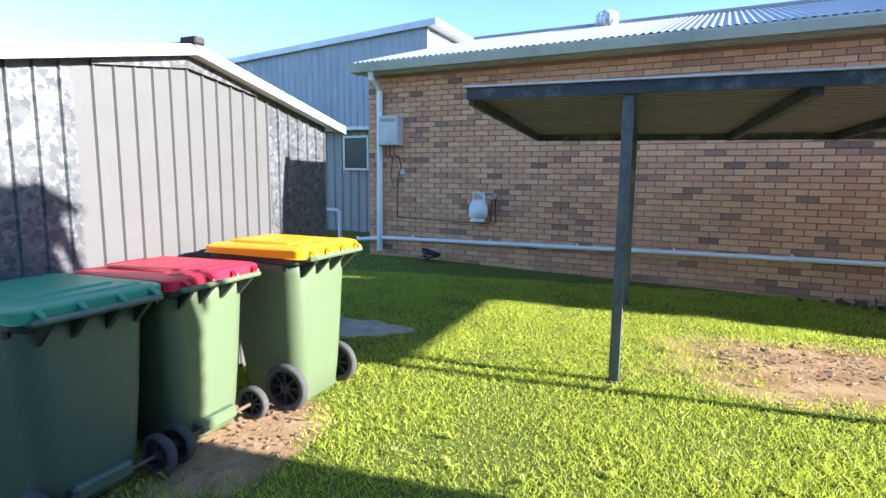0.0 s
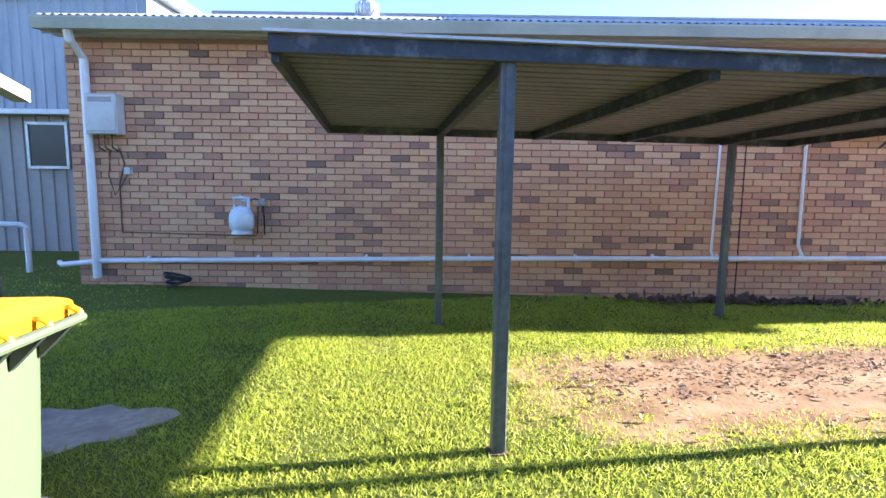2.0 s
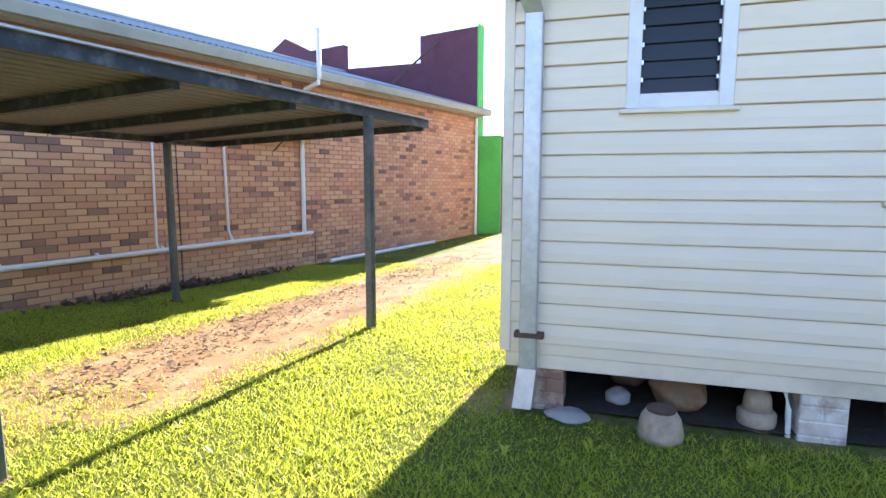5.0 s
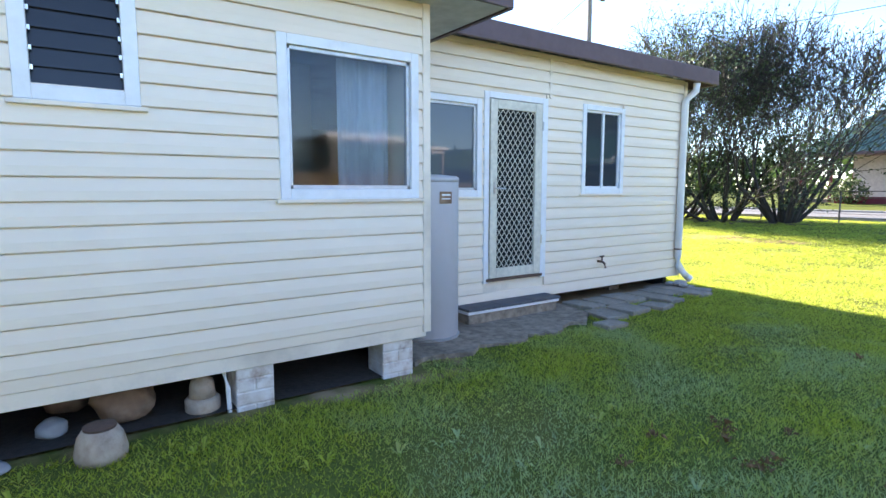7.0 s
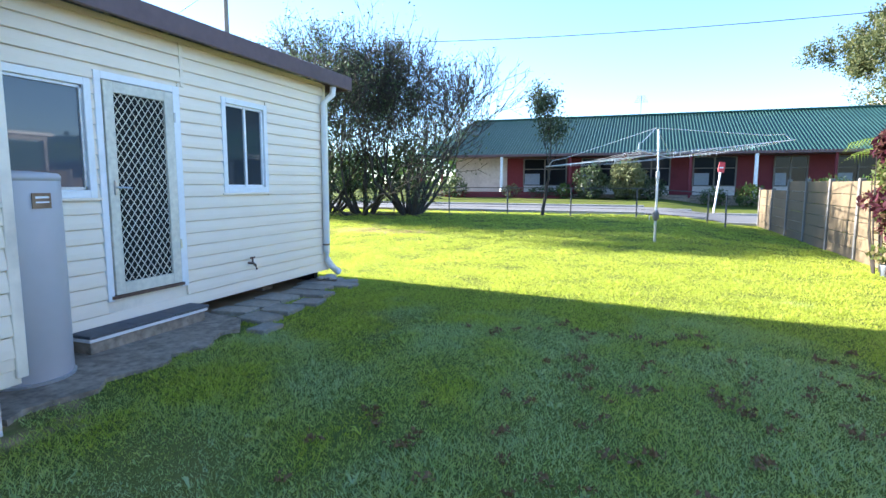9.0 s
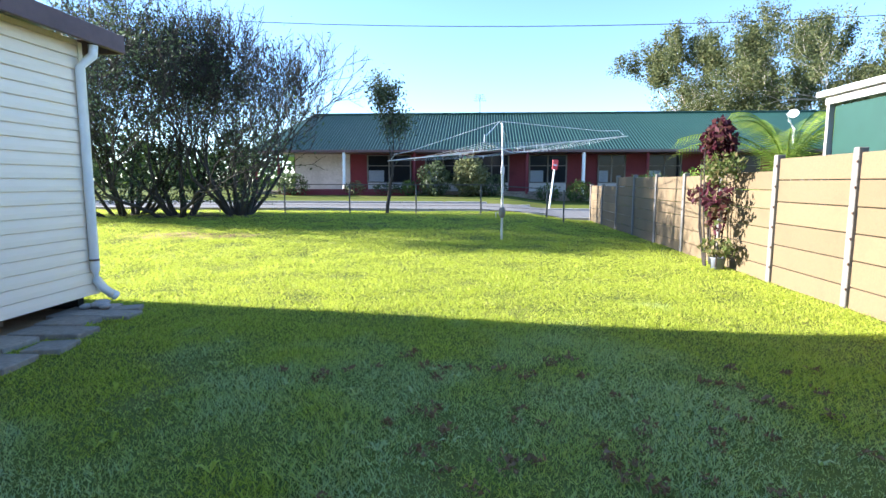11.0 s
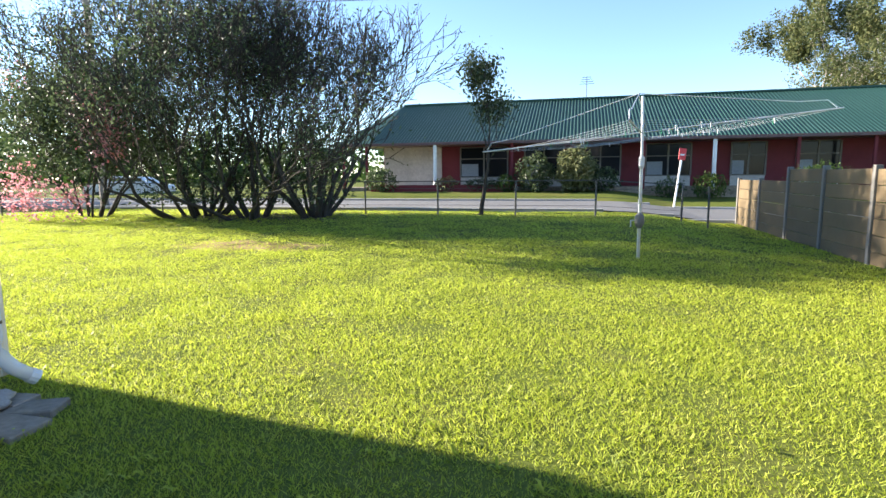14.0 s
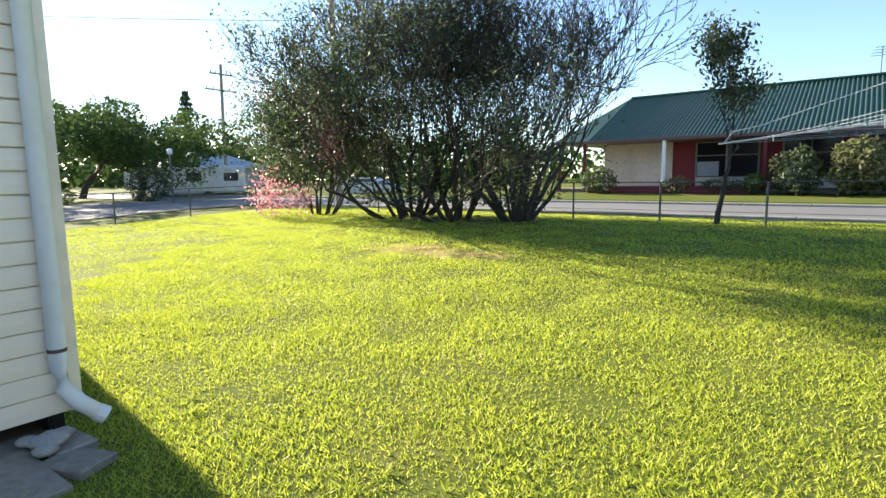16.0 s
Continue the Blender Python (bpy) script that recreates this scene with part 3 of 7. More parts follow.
part("fascia", bx(S0 - 0.08, S1, -0.285, -0.26, EAVE - 0.08, EAVE + 0.11), M_GUTTER, building)
part("soffit", bx(S0 - 0.06, S1, -0.258, 0.01, EAVE - 0.06, EAVE - 0.045), M_SOFFIT, building)
# whirlybird roof vent
vent = part("roof_vent", lathe([(0.16, -0.25), (0.16, 0.12), (0.2, 0.14), (0.27, 0.24), (0.29, 0.36), (0.25, 0.48), (0.12, 0.56), (0.02, 0.58)], 20), M_ZINC, building, "round galvanised spinning roof vent", True)
vent.matrix_basis = pose(-3.0, 4.6, 4.6) @ Matrix.Scale(0.85, 4)
for k in range(16):
    a = 2 * math.pi * k / 16
    f = part("fin", bx(0.272, 0.30, -0.004, 0.012, 0.18, 0.46), M_STEEL, vent)
    f.matrix_basis = pose(0, 0, 0, 0, 0, math.degrees(a))
# parapet facade at the street end
bm = bmesh.new()
pf = [(-0.75, -0.4), (-0.75, 2.6), (-0.02, 2.6), (-0.02, 5.55), (1.9, 5.55), (1.9, 4.8), (4.9, 4.95), (4.9, 5.7), (6.4, 5.7), (7.6, 6.25), (8.8, 5.7), (9.7, 5.7), (9.7, -0.4)]
for xx in (S1, S1 + 0.22):
    bm.faces.new([bm.verts.new((xx, y, z)) for y, z in pf])
bm.verts.ensure_lookup_table()
n = len(pf)
for i in range(n):
    bm.faces.new((bm.verts[i], bm.verts[(i + 1) % n], bm.verts[n + (i + 1) % n], bm.verts[n + i]))
bmesh.ops.recalc_face_normals(bm, faces=bm.faces[:])
par = part("parapet", bm, M_PURPLE, building, "stepped maroon rendered parapet")
part("coping", bx(S1 - 0.02, S1 + 0.26, -0.07, -0.02, 2.6, 5.6, 0.005), M_LIME, building, "lime green parapet edge")
part("side_panel", bx(S1 - 0.02, S1 - 0.002, -0.77, -0.07, -0.4, 2.62), M_LIME, building, "lime green painted wall panel")
part("brace", tb([(S1 - 1.7, 1.6, 3.95), (S1, 1.3, 5.3)], 0.03, 6), M_RUST, building)
# downpipe at the west corner
part("downpipe", tube(tube(bmesh.new(), [(-5.98, -0.34, EAVE - 0.04), (-5.98, -0.30, EAVE - 0.16), (-5.98, -0.06, EAVE - 0.34), (-5.99, -0.06, 0.05)], 0.055, 10), [(-5.99, -0.06, 0.30), (-5.99, -0.06, 0.24)], 0.068, 10), M_PVC, building, "white plastic downpipe")
# waste pipe along the wall with sockets and clips
pipe = part("waste_pipe", tube(bmesh.new(), [(-6.7, 0.25, 0.2), (-6.45, -0.06, 0.22), (-5.9, -0.06, 0.28), (-1.0, -0.06, 0.36), (5.1, -0.06, 0.43)], 0.035, 10), M_PVC, building, "white plastic waste pipe running along the wall")
for s in (-5.3, -3.85, -2.42, -1.05, 0.37, 1.4, 2.25, 3.4, 4.6):
    z = 0.36 + (s + 1) * (0.07 / 6.1 if s > -1 else 0.08 / 4.9)
    part("pipe_clip", tube(bmesh.new(), [(s - 0.02, -0.06, z), (s + 0.02, -0.06, z)], 0.043, 10), M_PVC, pipe)
    part("pipe_clip", bx(s - 0.015, s + 0.015, -0.06, 0.012, z + 0.02, z + 0.06), M_PVC, pipe)
part("vent_pipe", tb([(2.2, -0.045, 0.42), (2.18, -0.045, 0.5), (2.2, -0.045, 1.9)], 0.016, 8), M_PVC, building)
part("vent_pipe", tb([(3.42, -0.045, 0.42), (3.34, -0.045, 0.58), (3.32, -0.045, 2.0)], 0.02, 8), M_PVC, building)
part("soil_pipe", tube(bmesh.new(), [(4.9, -0.06, 0.43), (4.92, -0.06, 2.9), (4.92, -0.2, 2.98), (4.92, -0.5, 3.05), (4.92, -0.52, 3.15), (4.92, -0.52, 3.95)], 0.04, 10), M_PVC, building, "white plastic vent stack rising past the gutter")
# steel shelf on brackets
shelf = part("shelf", bx(3.1, 5.15, -0.42, -0.02, 2.12, 2.16), M_CARPOST, building, "grey steel wall shelf on brackets")
for s in (2.7, 3.3, 4.3):
    part("bracket", tube(tube(bmesh.new(), [(s, -0.02, 1.88), (s, -0.36, 2.1)], 0.013, 6), [(s, -0.02, 2.1), (s, -0.36, 2.1)], 0.013, 6), M_CARPOST, shelf)
part("downpipe", tb([(S1 - 0.12, -0.06, EAVE - 0.1), (S1 - 0.12, -0.06, -0.2)], 0.045, 8), M_PVC, building)
part("expansion_joint", bx(2.55, 2.565, -0.014, 0.012, -0.2, 1.9), M_DARK, building)
part("expansion_joint", bx(5.2, 5.215, -0.014, 0.012, -0.3, 0.42), M_DARK, building)
part("footing", bx(S0, S1, -0.06, 0.01, -0.75, -0.33), M_CONC, building)
part("floor_slab", bx(S0 + 0.3, S1 - 0.3, 0.3, 9.3, -0.6, -0.4), M_CONC, building)

heater = empty("gas_water_heater", BRICK @ pose(-5.73, -0.002, 1.92), "grey wall-mounted gas hot water unit on brick wall", "water heater")
part("casing", bx(-0.2, 0.2, -0.2, 0, 0, 0.5, 0.015), M_PLASTIC, heater)
part("front_cover", bx(-0.185, 0.185, -0.212, -0.2, 0.04, 0.36, 0.004), M_PLASTIC, heater)
part("flue_grille", bx(-0.15, 0.15, -0.207, -0.2, 0.4, 0.46, 0.002), M_LEANTO, heater)
for x in (-0.1, -0.02, 0.07):
    part("copper_pipe", tb([(x, -0.1, 0), (x, -0.1, -0.16), (x + 0.02, -0.02, -0.2)], 0.011, 6), M_RUST, heater)
cable = empty("gas_line", BRICK @ pose(-5.62, -0.02, 0), "thin dark gas line clipped along brick wall", "pipe")
part("line", tb([(0.0, 0, 1.75), (0.06, -0.01, 1.55), (-0.02, -0.01, 1.3), (-0.03, 0, 0.66), (1.72, 0, 0.63), (1.76, 0, 0.66), (1.77, 0, 1.02)], 0.009, 6), M_RUST, cable)
part("tap_box", bx(0.07, 0.15, -0.06, 0.02, 1.42, 1.51, 0.006), M_PLASTIC, cable)
part("cable", tb([(-0.12, 0, 1.72), (-0.15, -0.02, 1.4), (-0.08, -0.02, 1.15), (0.02, -0.01, 1.3), (0.1, -0.01, 1.45)], 0.006, 6), M_RUST, cable)
bottle = empty("gas_cylinder", BRICK @ pose(-4.0, -0.2, 0.67), "pale grey gas cylinder hung on brick wall", "gas cylinder")
part("tank", lathe([(0.10, 0.0), (0.13, 0.0), (0.13, 0.03), (0.11, 0.04), (0.15, 0.08), (0.158, 0.16), (0.155, 0.24), (0.12, 0.32), (0.05, 0.36)], 24), M_BOTTLE, bottle, "", True)
part("collar", tube(tube(bmesh.new(), [(-0.09, 0, 0.33), (-0.095, 0, 0.46), (0.02, 0, 0.47)], 0.022, 8), [(0.09, 0, 0.33), (0.095, 0, 0.46), (-0.02, 0, 0.47)], 0.022, 8), M_BOTTLE, bottle)
part("valve", tb([(0, 0, 0.35), (0, 0, 0.43), (0.1, 0, 0.43)], 0.02, 8), M_STEEL, bottle)
part("wall_bracket", bx(-0.05, 0.05, 0.12, 0.205, 0.15, 0.2), M_CARPOST, bottle)
reg = part("regulator", lathe([(0.02, -0.05), (0.05, -0.04), (0.055, 0.02), (0.03, 0.05)], 14), M_LEANTO, bottle)
reg.matrix_basis = pose(0.24, 0.1, 0.41)
part("hose", tb([(0.1, 0, 0.43), (0.17, 0.03, 0.46), (0.24, 0.1, 0.42), (0.25, 0.12, 0.2), (0.24, 0.15, -0.02)], 0.009, 6), M_RUBBER, bottle)
drum = empty("cable_bundle", BRICK @ pose(-4.85, -0.22, -0.02), "small dark coil of hose lying on grass by wall", "hose")
for k in range(4):
    pts = [(0.13 * math.cos(a) * (1 + 0.1 * k), 0.09 * math.sin(a), 0.03 + 0.035 * k + 0.04 * math.cos(a + k)) for a in np.linspace(0, 2 * math.pi, 15)]
    part("coil", tb(pts, 0.016, 6), M_RUBBER, drum)

# ---- metal shed beside the bins ----
SHED = pose(-2.58, 4.80, 0, 0, 0, 78.4)
shed = empty("metal_shed", SHED, "small grey ribbed metal garden shed with low gable roof", "shed")
W, EZ, PZ, DEEP = 2.98, 1.85, 2.17, 3.0


def gable_cladding(x0, x1, mat, name="cladding"):
    """Upright ribbed sheets cut to the gable's slope, on the face towards -y."""
    x = x0
    bm = bmesh.new()
    pts = []
    while x < x1 - 1e-6:
        for dx, dz in ((0, 0), (0.096, 0), (0.104, -0.014), (0.112, -0.014), (0.12, 0)):
            if x + dx <= x1:
                pts.append((x + dx, dz))
        x += 0.122
    pts.append((x1, 0))
    lo, hi = [], []
    for px, py in pts:
        top = EZ + (PZ - EZ) * (1 - abs(px + W / 2) / (W / 2)) - 0.03
        lo.append(bm.verts.new((px, py, -0.15)))
        hi.append(bm.verts.new((px, py, top)))
    for i in range(len(pts) - 1):
        bm.faces.new((lo[i], lo[i + 1], hi[i + 1], hi[i]))
    return part(name, bm, mat, shed)


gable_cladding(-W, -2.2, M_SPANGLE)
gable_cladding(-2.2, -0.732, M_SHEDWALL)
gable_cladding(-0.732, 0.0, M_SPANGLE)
for sgn in (1, -1):
    bm = bmesh.new()
    a, b2, x_in, x_out = [], [], -W / 2, -W / 2 + sgn * (W / 2 + 0.17)
    z_out = PZ - (PZ - EZ) * 0.17 / (W / 2) - (PZ - EZ)
    ys = np.linspace(-0.1, DEEP, 90)
    for i, y in enumerate(ys):
        zz = 0.008 * math.sin(i * 1.9)
        a.append(bm.verts.new((x_in, y, PZ + zz)))
        b2.append(bm.verts.new((x_out, y, z_out + zz)))
    for i in range(len(ys) - 1):
        bm.faces.new((a[i], a[i + 1], b2[i + 1], b2[i]))
    part("roof_slope", bm, M_ZINC, shed)
    bm = bmesh.new()
    for y0, y1 in ((-0.115, -0.03),):
        v = [bm.verts.new(c) for c in ((x_in, y0, PZ + 0.02), (x_in, y0, PZ - 0.045), (x_out, y0, z_out - 0.045), (x_out, y0, z_out + 0.02), (x_in, y1, PZ + 0.02), (x_in, y1, PZ - 0.045), (x_out, y1, z_out - 0.045), (x_out, y1, z_out + 0.02))]
        for f in ((0, 1, 2, 3), (7, 6, 5, 4), (0, 3, 7, 4), (1, 5, 6, 2), (2, 6, 7, 3), (0, 4, 5, 1)):
            bm.faces.new([v[i] for i in f])
    part("barge_flashing", bm, M_ZINC, shed)
part("ridge_cap", tb([(-W / 2, -0.13, PZ + 0.015), (-W / 2, DEEP, PZ + 0.015)], 0.03, 6), M_ZINC, shed)
part("ridge_end", bx(-W / 2 - 0.05, -W / 2 + 0.03, -0.15, -0.02, PZ + 0.01, PZ + 0.055, 0.008), M_RUBBER, shed, "dark folded end of the ridge cap")
for sgn in (1, -1):
    fl = bmesh.new()
    v = [fl.verts.new((-W / 2 + sgn * a, y, PZ - (PZ - EZ) * a / (W / 2) - d)) for y in (-0.03, -0.022) for a, d in ((0, 0.04), (0.62, 0.04), (0.62, 0.075), (0, 0.12))]
    for f in ((0, 1, 2, 3), (7, 6, 5, 4), (0, 4, 5, 1), (1, 5, 6, 2), (2, 6, 7, 3), (3, 7, 4, 0)):
        fl.faces.new([v[k] for k in f])
    bmesh.ops.recalc_face_normals(fl, faces=fl.faces[:])
    part("gable_flashing", fl, M_SPANGLE, shed)
for xx in (0, -W):
    part("side_wall", bx(xx - 0.02, xx + 0.02, 0.02, DEEP, -0.15, EZ), M_SHEDWALL, shed)
part("rear_wall", bx(-W + 0.021, -0.021, DEEP - 0.04, DEEP, -0.15, EZ), M_SHEDWALL, shed)

# ---- lean-to and large shed behind ----
lean = empty("lean_to", BRICK @ pose(0, 3.2, 0), "taupe ribbed metal lean-to with small window", "shed")
sheet("cladding", 4.2, 3.0, "rib", M_LEANTO, lean, pose(-11.0, 0, -0.5, 90), 0.25, 0.03)
part("roof_edge", bx(-11.0, -6.8, -0.25, 1.2, 2.5, 2.6, 0.01), M_ZINC, lean)
w = part("window", bx(-9.14, -8.44, -0.06, -0.035, 1.56, 2.34), M_GLASSDARK, lean)
for a in ((-9.18, -9.13, 1.54, 2.36), (-8.45, -8.40, 1.54, 2.36), (-9.18, -8.40, 2.33, 2.38), (-9.18, -8.40, 1.52, 1.57)):
    part("frame", bx(a[0], a[1], -0.08, -0.03, a[2], a[3]), M_ZINC, w)
part("waste_pipe", tb([(-7.61, -2.31, -0.15), (-7.61, -2.31, 0.62), (-7.66, -2.33, 0.66), (-8.2, -2.48, 0.69)], 0.042, 10), M_PVC, lean)
big = empty("large_metal_shed", BRICK @ pose(0, 6.0, 0), "tall blue-grey corrugated metal shed beyond brick building", "shed")
bm = bmesh.new()
pts = []
x = -20.0
while x < -8.4:
    for dx, dy in ((0, 0), (0.17, 0), (0.19, -0.03), (0.225, -0.03), (0.245, 0)):
        pts.append((x + dx, dy))
    x += 0.25
lo = [bm.verts.new((px, py, -0.5)) for px, py in pts]
hi = [bm.verts.new((px, py, 5.62 + (px + 8.37) * 0.055)) for px, py in pts]
for i in range(len(pts) - 1):
    bm.faces.new((lo[i], lo[i + 1], hi[i + 1], hi[i]))
part("cladding", bm, M_BIGSHED, big)
part("side_wall", bx(-8.36, -8.30, 0.0, 12, -0.5, 5.6), M_BIGSHED, big)
bm = bmesh.new()
v = [bm.verts.new(c) for c in ((-20, -0.15, 4.98), (-7.95, -0.15, 5.64), (-7.95, -0.15, 5.82), (-20, -0.15, 5.16), (-20, 12, 4.98), (-7.95, 12, 5.64), (-7.95, 12, 5.82), (-20, 12, 5.16))]
for f in ((0, 1, 2, 3), (7, 6, 5, 4), (3, 2, 6, 7), (0, 4, 5, 1), (1, 5, 6, 2), (0, 3, 7, 4)):
    bm.faces.new([v[i] for i in f])
part("roof", bm, M_ZINC, big)


# ---- carport ----
CAR = pose(-0.14, 3.98, 0, 0, 0, -9.5)
carport = empty("carport", CAR, "low open carport with grey steel posts and ribbed roof", "carport")
RX0, RX1, RZF, RZB = -1.09, 4.11, 2.0, 1.915


def rear(x):
    """The roof's rear edge, which runs slightly askew."""
    return 2.78 + 0.10 * (x + 1.1)


def roof_point(x, f, h=0.0):
    """A point of the roof plane: f runs from 0 at the front to 1 at the rear."""
    return (x, f * rear(x) - 0.02 * (1 - f), RZF + (RZB - RZF) * f + h)


for x, y, top in ((0.0, 0.03, RZF - 0.05), (0.0, 2.84, RZB - 0.05), (3.32, 3.14, RZB - 0.05), (2.96, -0.04, RZF - 0.05)):
    w = CAR @ Vector((x, y, 0))
    g0 = ground_z(w.x, w.y)
    post = part("post", bx(x - 0.035, x + 0.035, y - 0.035, y + 0.035, g0 - 0.1, top, 0.004), M_CARPOST, carport)
    part("lip", bx(x - 0.014, x + 0.014, y - 0.041, y - 0.0352, g0, top), M_CARPOST, post)
    part("base_weld", bx(x - 0.05, x + 0.05, y - 0.05, y + 0.05, g0 - 0.02, g0 + 0.012), M_RUST, post)


def roof_bar(xa, fa, xb, fb, wide, lo, hi):
    """A bar under the roof from one point of it to another, of the given width and heights relative to the sheet."""
    a, b = Vector(roof_point(xa, fa)), Vector(roof_point(xb, fb))
    d = (b - a).normalized()
    s = d.cross(Vector((0, 0, 1))).normalized() * wide / 2
    bm = bmesh.new()
    v = [bm.verts.new(p + k * s + Vector((0, 0, h))) for p in (a, b) for k in (-1, 1) for h in (lo, hi)]
    for f in ((0, 1, 3, 2), (4, 6, 7, 5), (0, 4, 5, 1), (2, 3, 7, 6), (1, 5, 7, 3), (0, 2, 6, 4)):
        bm.faces.new([v[i] for i in f])
    bmesh.ops.recalc_face_normals(bm, faces=bm.faces[:])
    return bm


part("front_beam", roof_bar(RX0, 0, RX1, 0, 0.045, -0.058, 0.02), M_CARBEAM, carport, "galvanised front fascia channel")
part("front_lip", roof_bar(RX0 - 0.02, -0.008, RX1 + 0.02, -0.008, 0.06, 0.021, 0.034), M_ZINC, carport)
part("rear_beam", roof_bar(RX0, 0.99, RX1, 0.99, 0.045, -0.09, 0.01), M_CARBEAM, carport)
for x in (RX0 + 0.02, RX1 - 0.02):
    part("side_channel", roof_bar(x, 0.01, x, 0.98, 0.035, -0.09, 0.022), M_CARBEAM, carport)
for x0, x1 in ((0.0, 0.0), (1.05, 1.0), (2.05, 2.0), (2.95, 3.2)):
    part("rafter", roof_bar(x0, 0.012, x1, 0.98, 0.06, -0.10, -0.022), M_CARBEAM, carport)
bm = bmesh.new()
ra, rb = [], []
for i in range(150):
    f = i / 149
    h = -0.02 + (0.055 if i % 6 == 0 else 0)
    ra.append(bm.verts.new(roof_point(RX0 + 0.03, f, h)))
    rb.append(bm.verts.new(roof_point(RX1 - 0.03, f, h)))
for i in range(149):
    bm.faces.new((ra[i], ra[i + 1], rb[i + 1], rb[i]))
g = bmesh.ops.extrude_face_region(bm, geom=bm.faces[:])
for v in g["geom"]:
    if isinstance(v, bmesh.types.BMVert):
        v.co.z += 0.003
part("roof_sheet", bm, M_CARROOF, carport, "ribbed grey roof sheeting")


# ---- wheelie bins ----
def round_ring(bm, xa, xb, hy, z, c, seg=6):
    """A level ring of vertices with rounded corners."""
    out = []
    for cx, cy, a0 in ((xb - c, hy - c, 0), (xa + c, hy - c, 90), (xa + c, -hy + c, 180), (xb - c, -hy + c, 270)):
        for k in range(seg + 1):
            a = radians(a0 + 90 * k / seg)
            zz = z(cx) if callable(z) else z
            out.append(bm.verts.new((cx + c * math.cos(a), cy + c * math.sin(a), zz)))
    return out


def skin(bm, rings):
    for q0, q1 in zip(rings, rings[1:]):
        for k in range(len(q0)):
            bm.faces.new((q0[k], q0[(k + 1) % len(q0)], q1[(k + 1) % len(q0)], q1[k]))
    bm.faces.new(rings[0][::-1]), bm.faces.new(rings[-1])
    return bm


M_RIM = material("bin_dark_rim", (0.028, 0.04, 0.034), (0.024, 0.034, 0.029), rough=0.5, grain=45, stain=2, bump=0.04)


def wheelie_bin(lid_mat, body_mat, label, wr=0.1, ax=0.06):
    """Two-wheeled bin: wheels and handle at +x, front at -x, base on z = 0. wr: the wheels' radius; ax: the axle's place."""
    b = empty("wheelie_bin", pose(0, 0, 0), label, "bin", "bins in a row")
    bm = bmesh.new()
    levels = [(0.02, -0.41, 0.0, 0.205, 0.08), (0.035, -0.42, 0.012, 0.21, 0.09), (0.2, -0.45, 0.03, 0.222, 0.1), (0.5, -0.50, 0.04, 0.245, 0.1), (0.83, -0.55, 0.048, 0.265, 0.1),
              (0.86, -0.552, 0.048, 0.267, 0.1), (0.96, -0.57, 0.055, 0.275, 0.1)]
    part("body", skin(bm, [round_ring(bm, xa, xb, hy, z, c) for z, xa, xb, hy, c in levels]), body_mat, b, "", True)
    bm = bmesh.new()
    part("rim", skin(bm, [round_ring(bm, -0.60 + i, 0.085 - i, 0.292 - i, z, 0.05) for z, i in ((0.935, 0.004), (0.94, 0.0), (0.985, 0.0), (0.99, 0.006))]), M_RIM, b)
    part("axle_housing", bx(ax - 0.09, ax + 0.015, -0.13, 0.13, wr - 0.03, wr + 0.05, 0.015), body_mat, b)
    for y in (-0.2, -0.07, 0.07, 0.2):
        rib = bmesh.new()
        v = [rib.verts.new(c) for c in ((0.05, y - 0.012, 0.85), (0.06, y - 0.012, 0.95), (0.15, y - 0.012, 0.955), (0.05, y + 0.012, 0.85), (0.06, y + 0.012, 0.95), (0.15, y + 0.012, 0.955))]
        for f in ((0, 1, 2), (5, 4, 3), (0, 2, 5, 3), (0, 3, 4, 1), (1, 4, 5, 2)):
            rib.faces.new([v[i] for i in f])
        part("rib", rib, M_RIM, b)
    for sy in (-1, 1):
        for x in (-0.35, -0.02):
            part("lug", bx(x - 0.02, x + 0.02, min(sy * 0.268, sy * 0.288), max(sy * 0.268, sy * 0.288), 0.895, 0.936, 0.005), M_RIM, b)
    part("handle", tb([(0.06, -0.25, 0.965), (0.15, -0.25, 0.975), (0.165, -0.235, 0.98), (0.165, 0.235, 0.98), (0.15, 0.25, 0.975), (0.06, 0.25, 0.965)], 0.016, 8), body_mat, b)
    bm = bmesh.new()
    dome = [(0.975, -0.008), (0.977, 0.0), (1.008, 0.0), (1.016, 0.006), (1.026, 0.03), (1.03, 0.08)]
    lid = part("lid", skin(bm, [round_ring(bm, -0.63 + i, 0.12 - i, 0.305 - i, (lambda x, z=z: z + 0.022 * (x + 0.6) * (z > 0.99)), 0.055) for z, i in dome]), lid_mat, b, "moulded lid")
    for xa, xb, hy, z0, z1 in ((-0.51, -0.05, 0.19, 1.028, 1.052), (-0.605, -0.54, 0.13, 1.015, 1.04), (-0.005, 0.075, 0.24, 1.03, 1.05)):
        bm = bmesh.new()
        part("lid_panel", skin(bm, [round_ring(bm, xa + i, xb - i, hy - i, z, 0.028) for z, i in ((z0 - 0.02, 0), (z1 - 0.008, 0.004), (z1, 0.014))]), lid_mat, lid)
    for y in (-0.23, -0.08, 0.08, 0.23):
        part("hinge", tb([(0.105, y, 1.012), (0.135, y, 1.015), (0.16, y, 1.0), (0.163, y, 0.985)], 0.011, 8), lid_mat, lid)
    part("axle", tb([(ax, -0.28, wr), (ax, 0.28, wr)], 0.011, 8), M_RUST, b)
    k = wr / 0.1
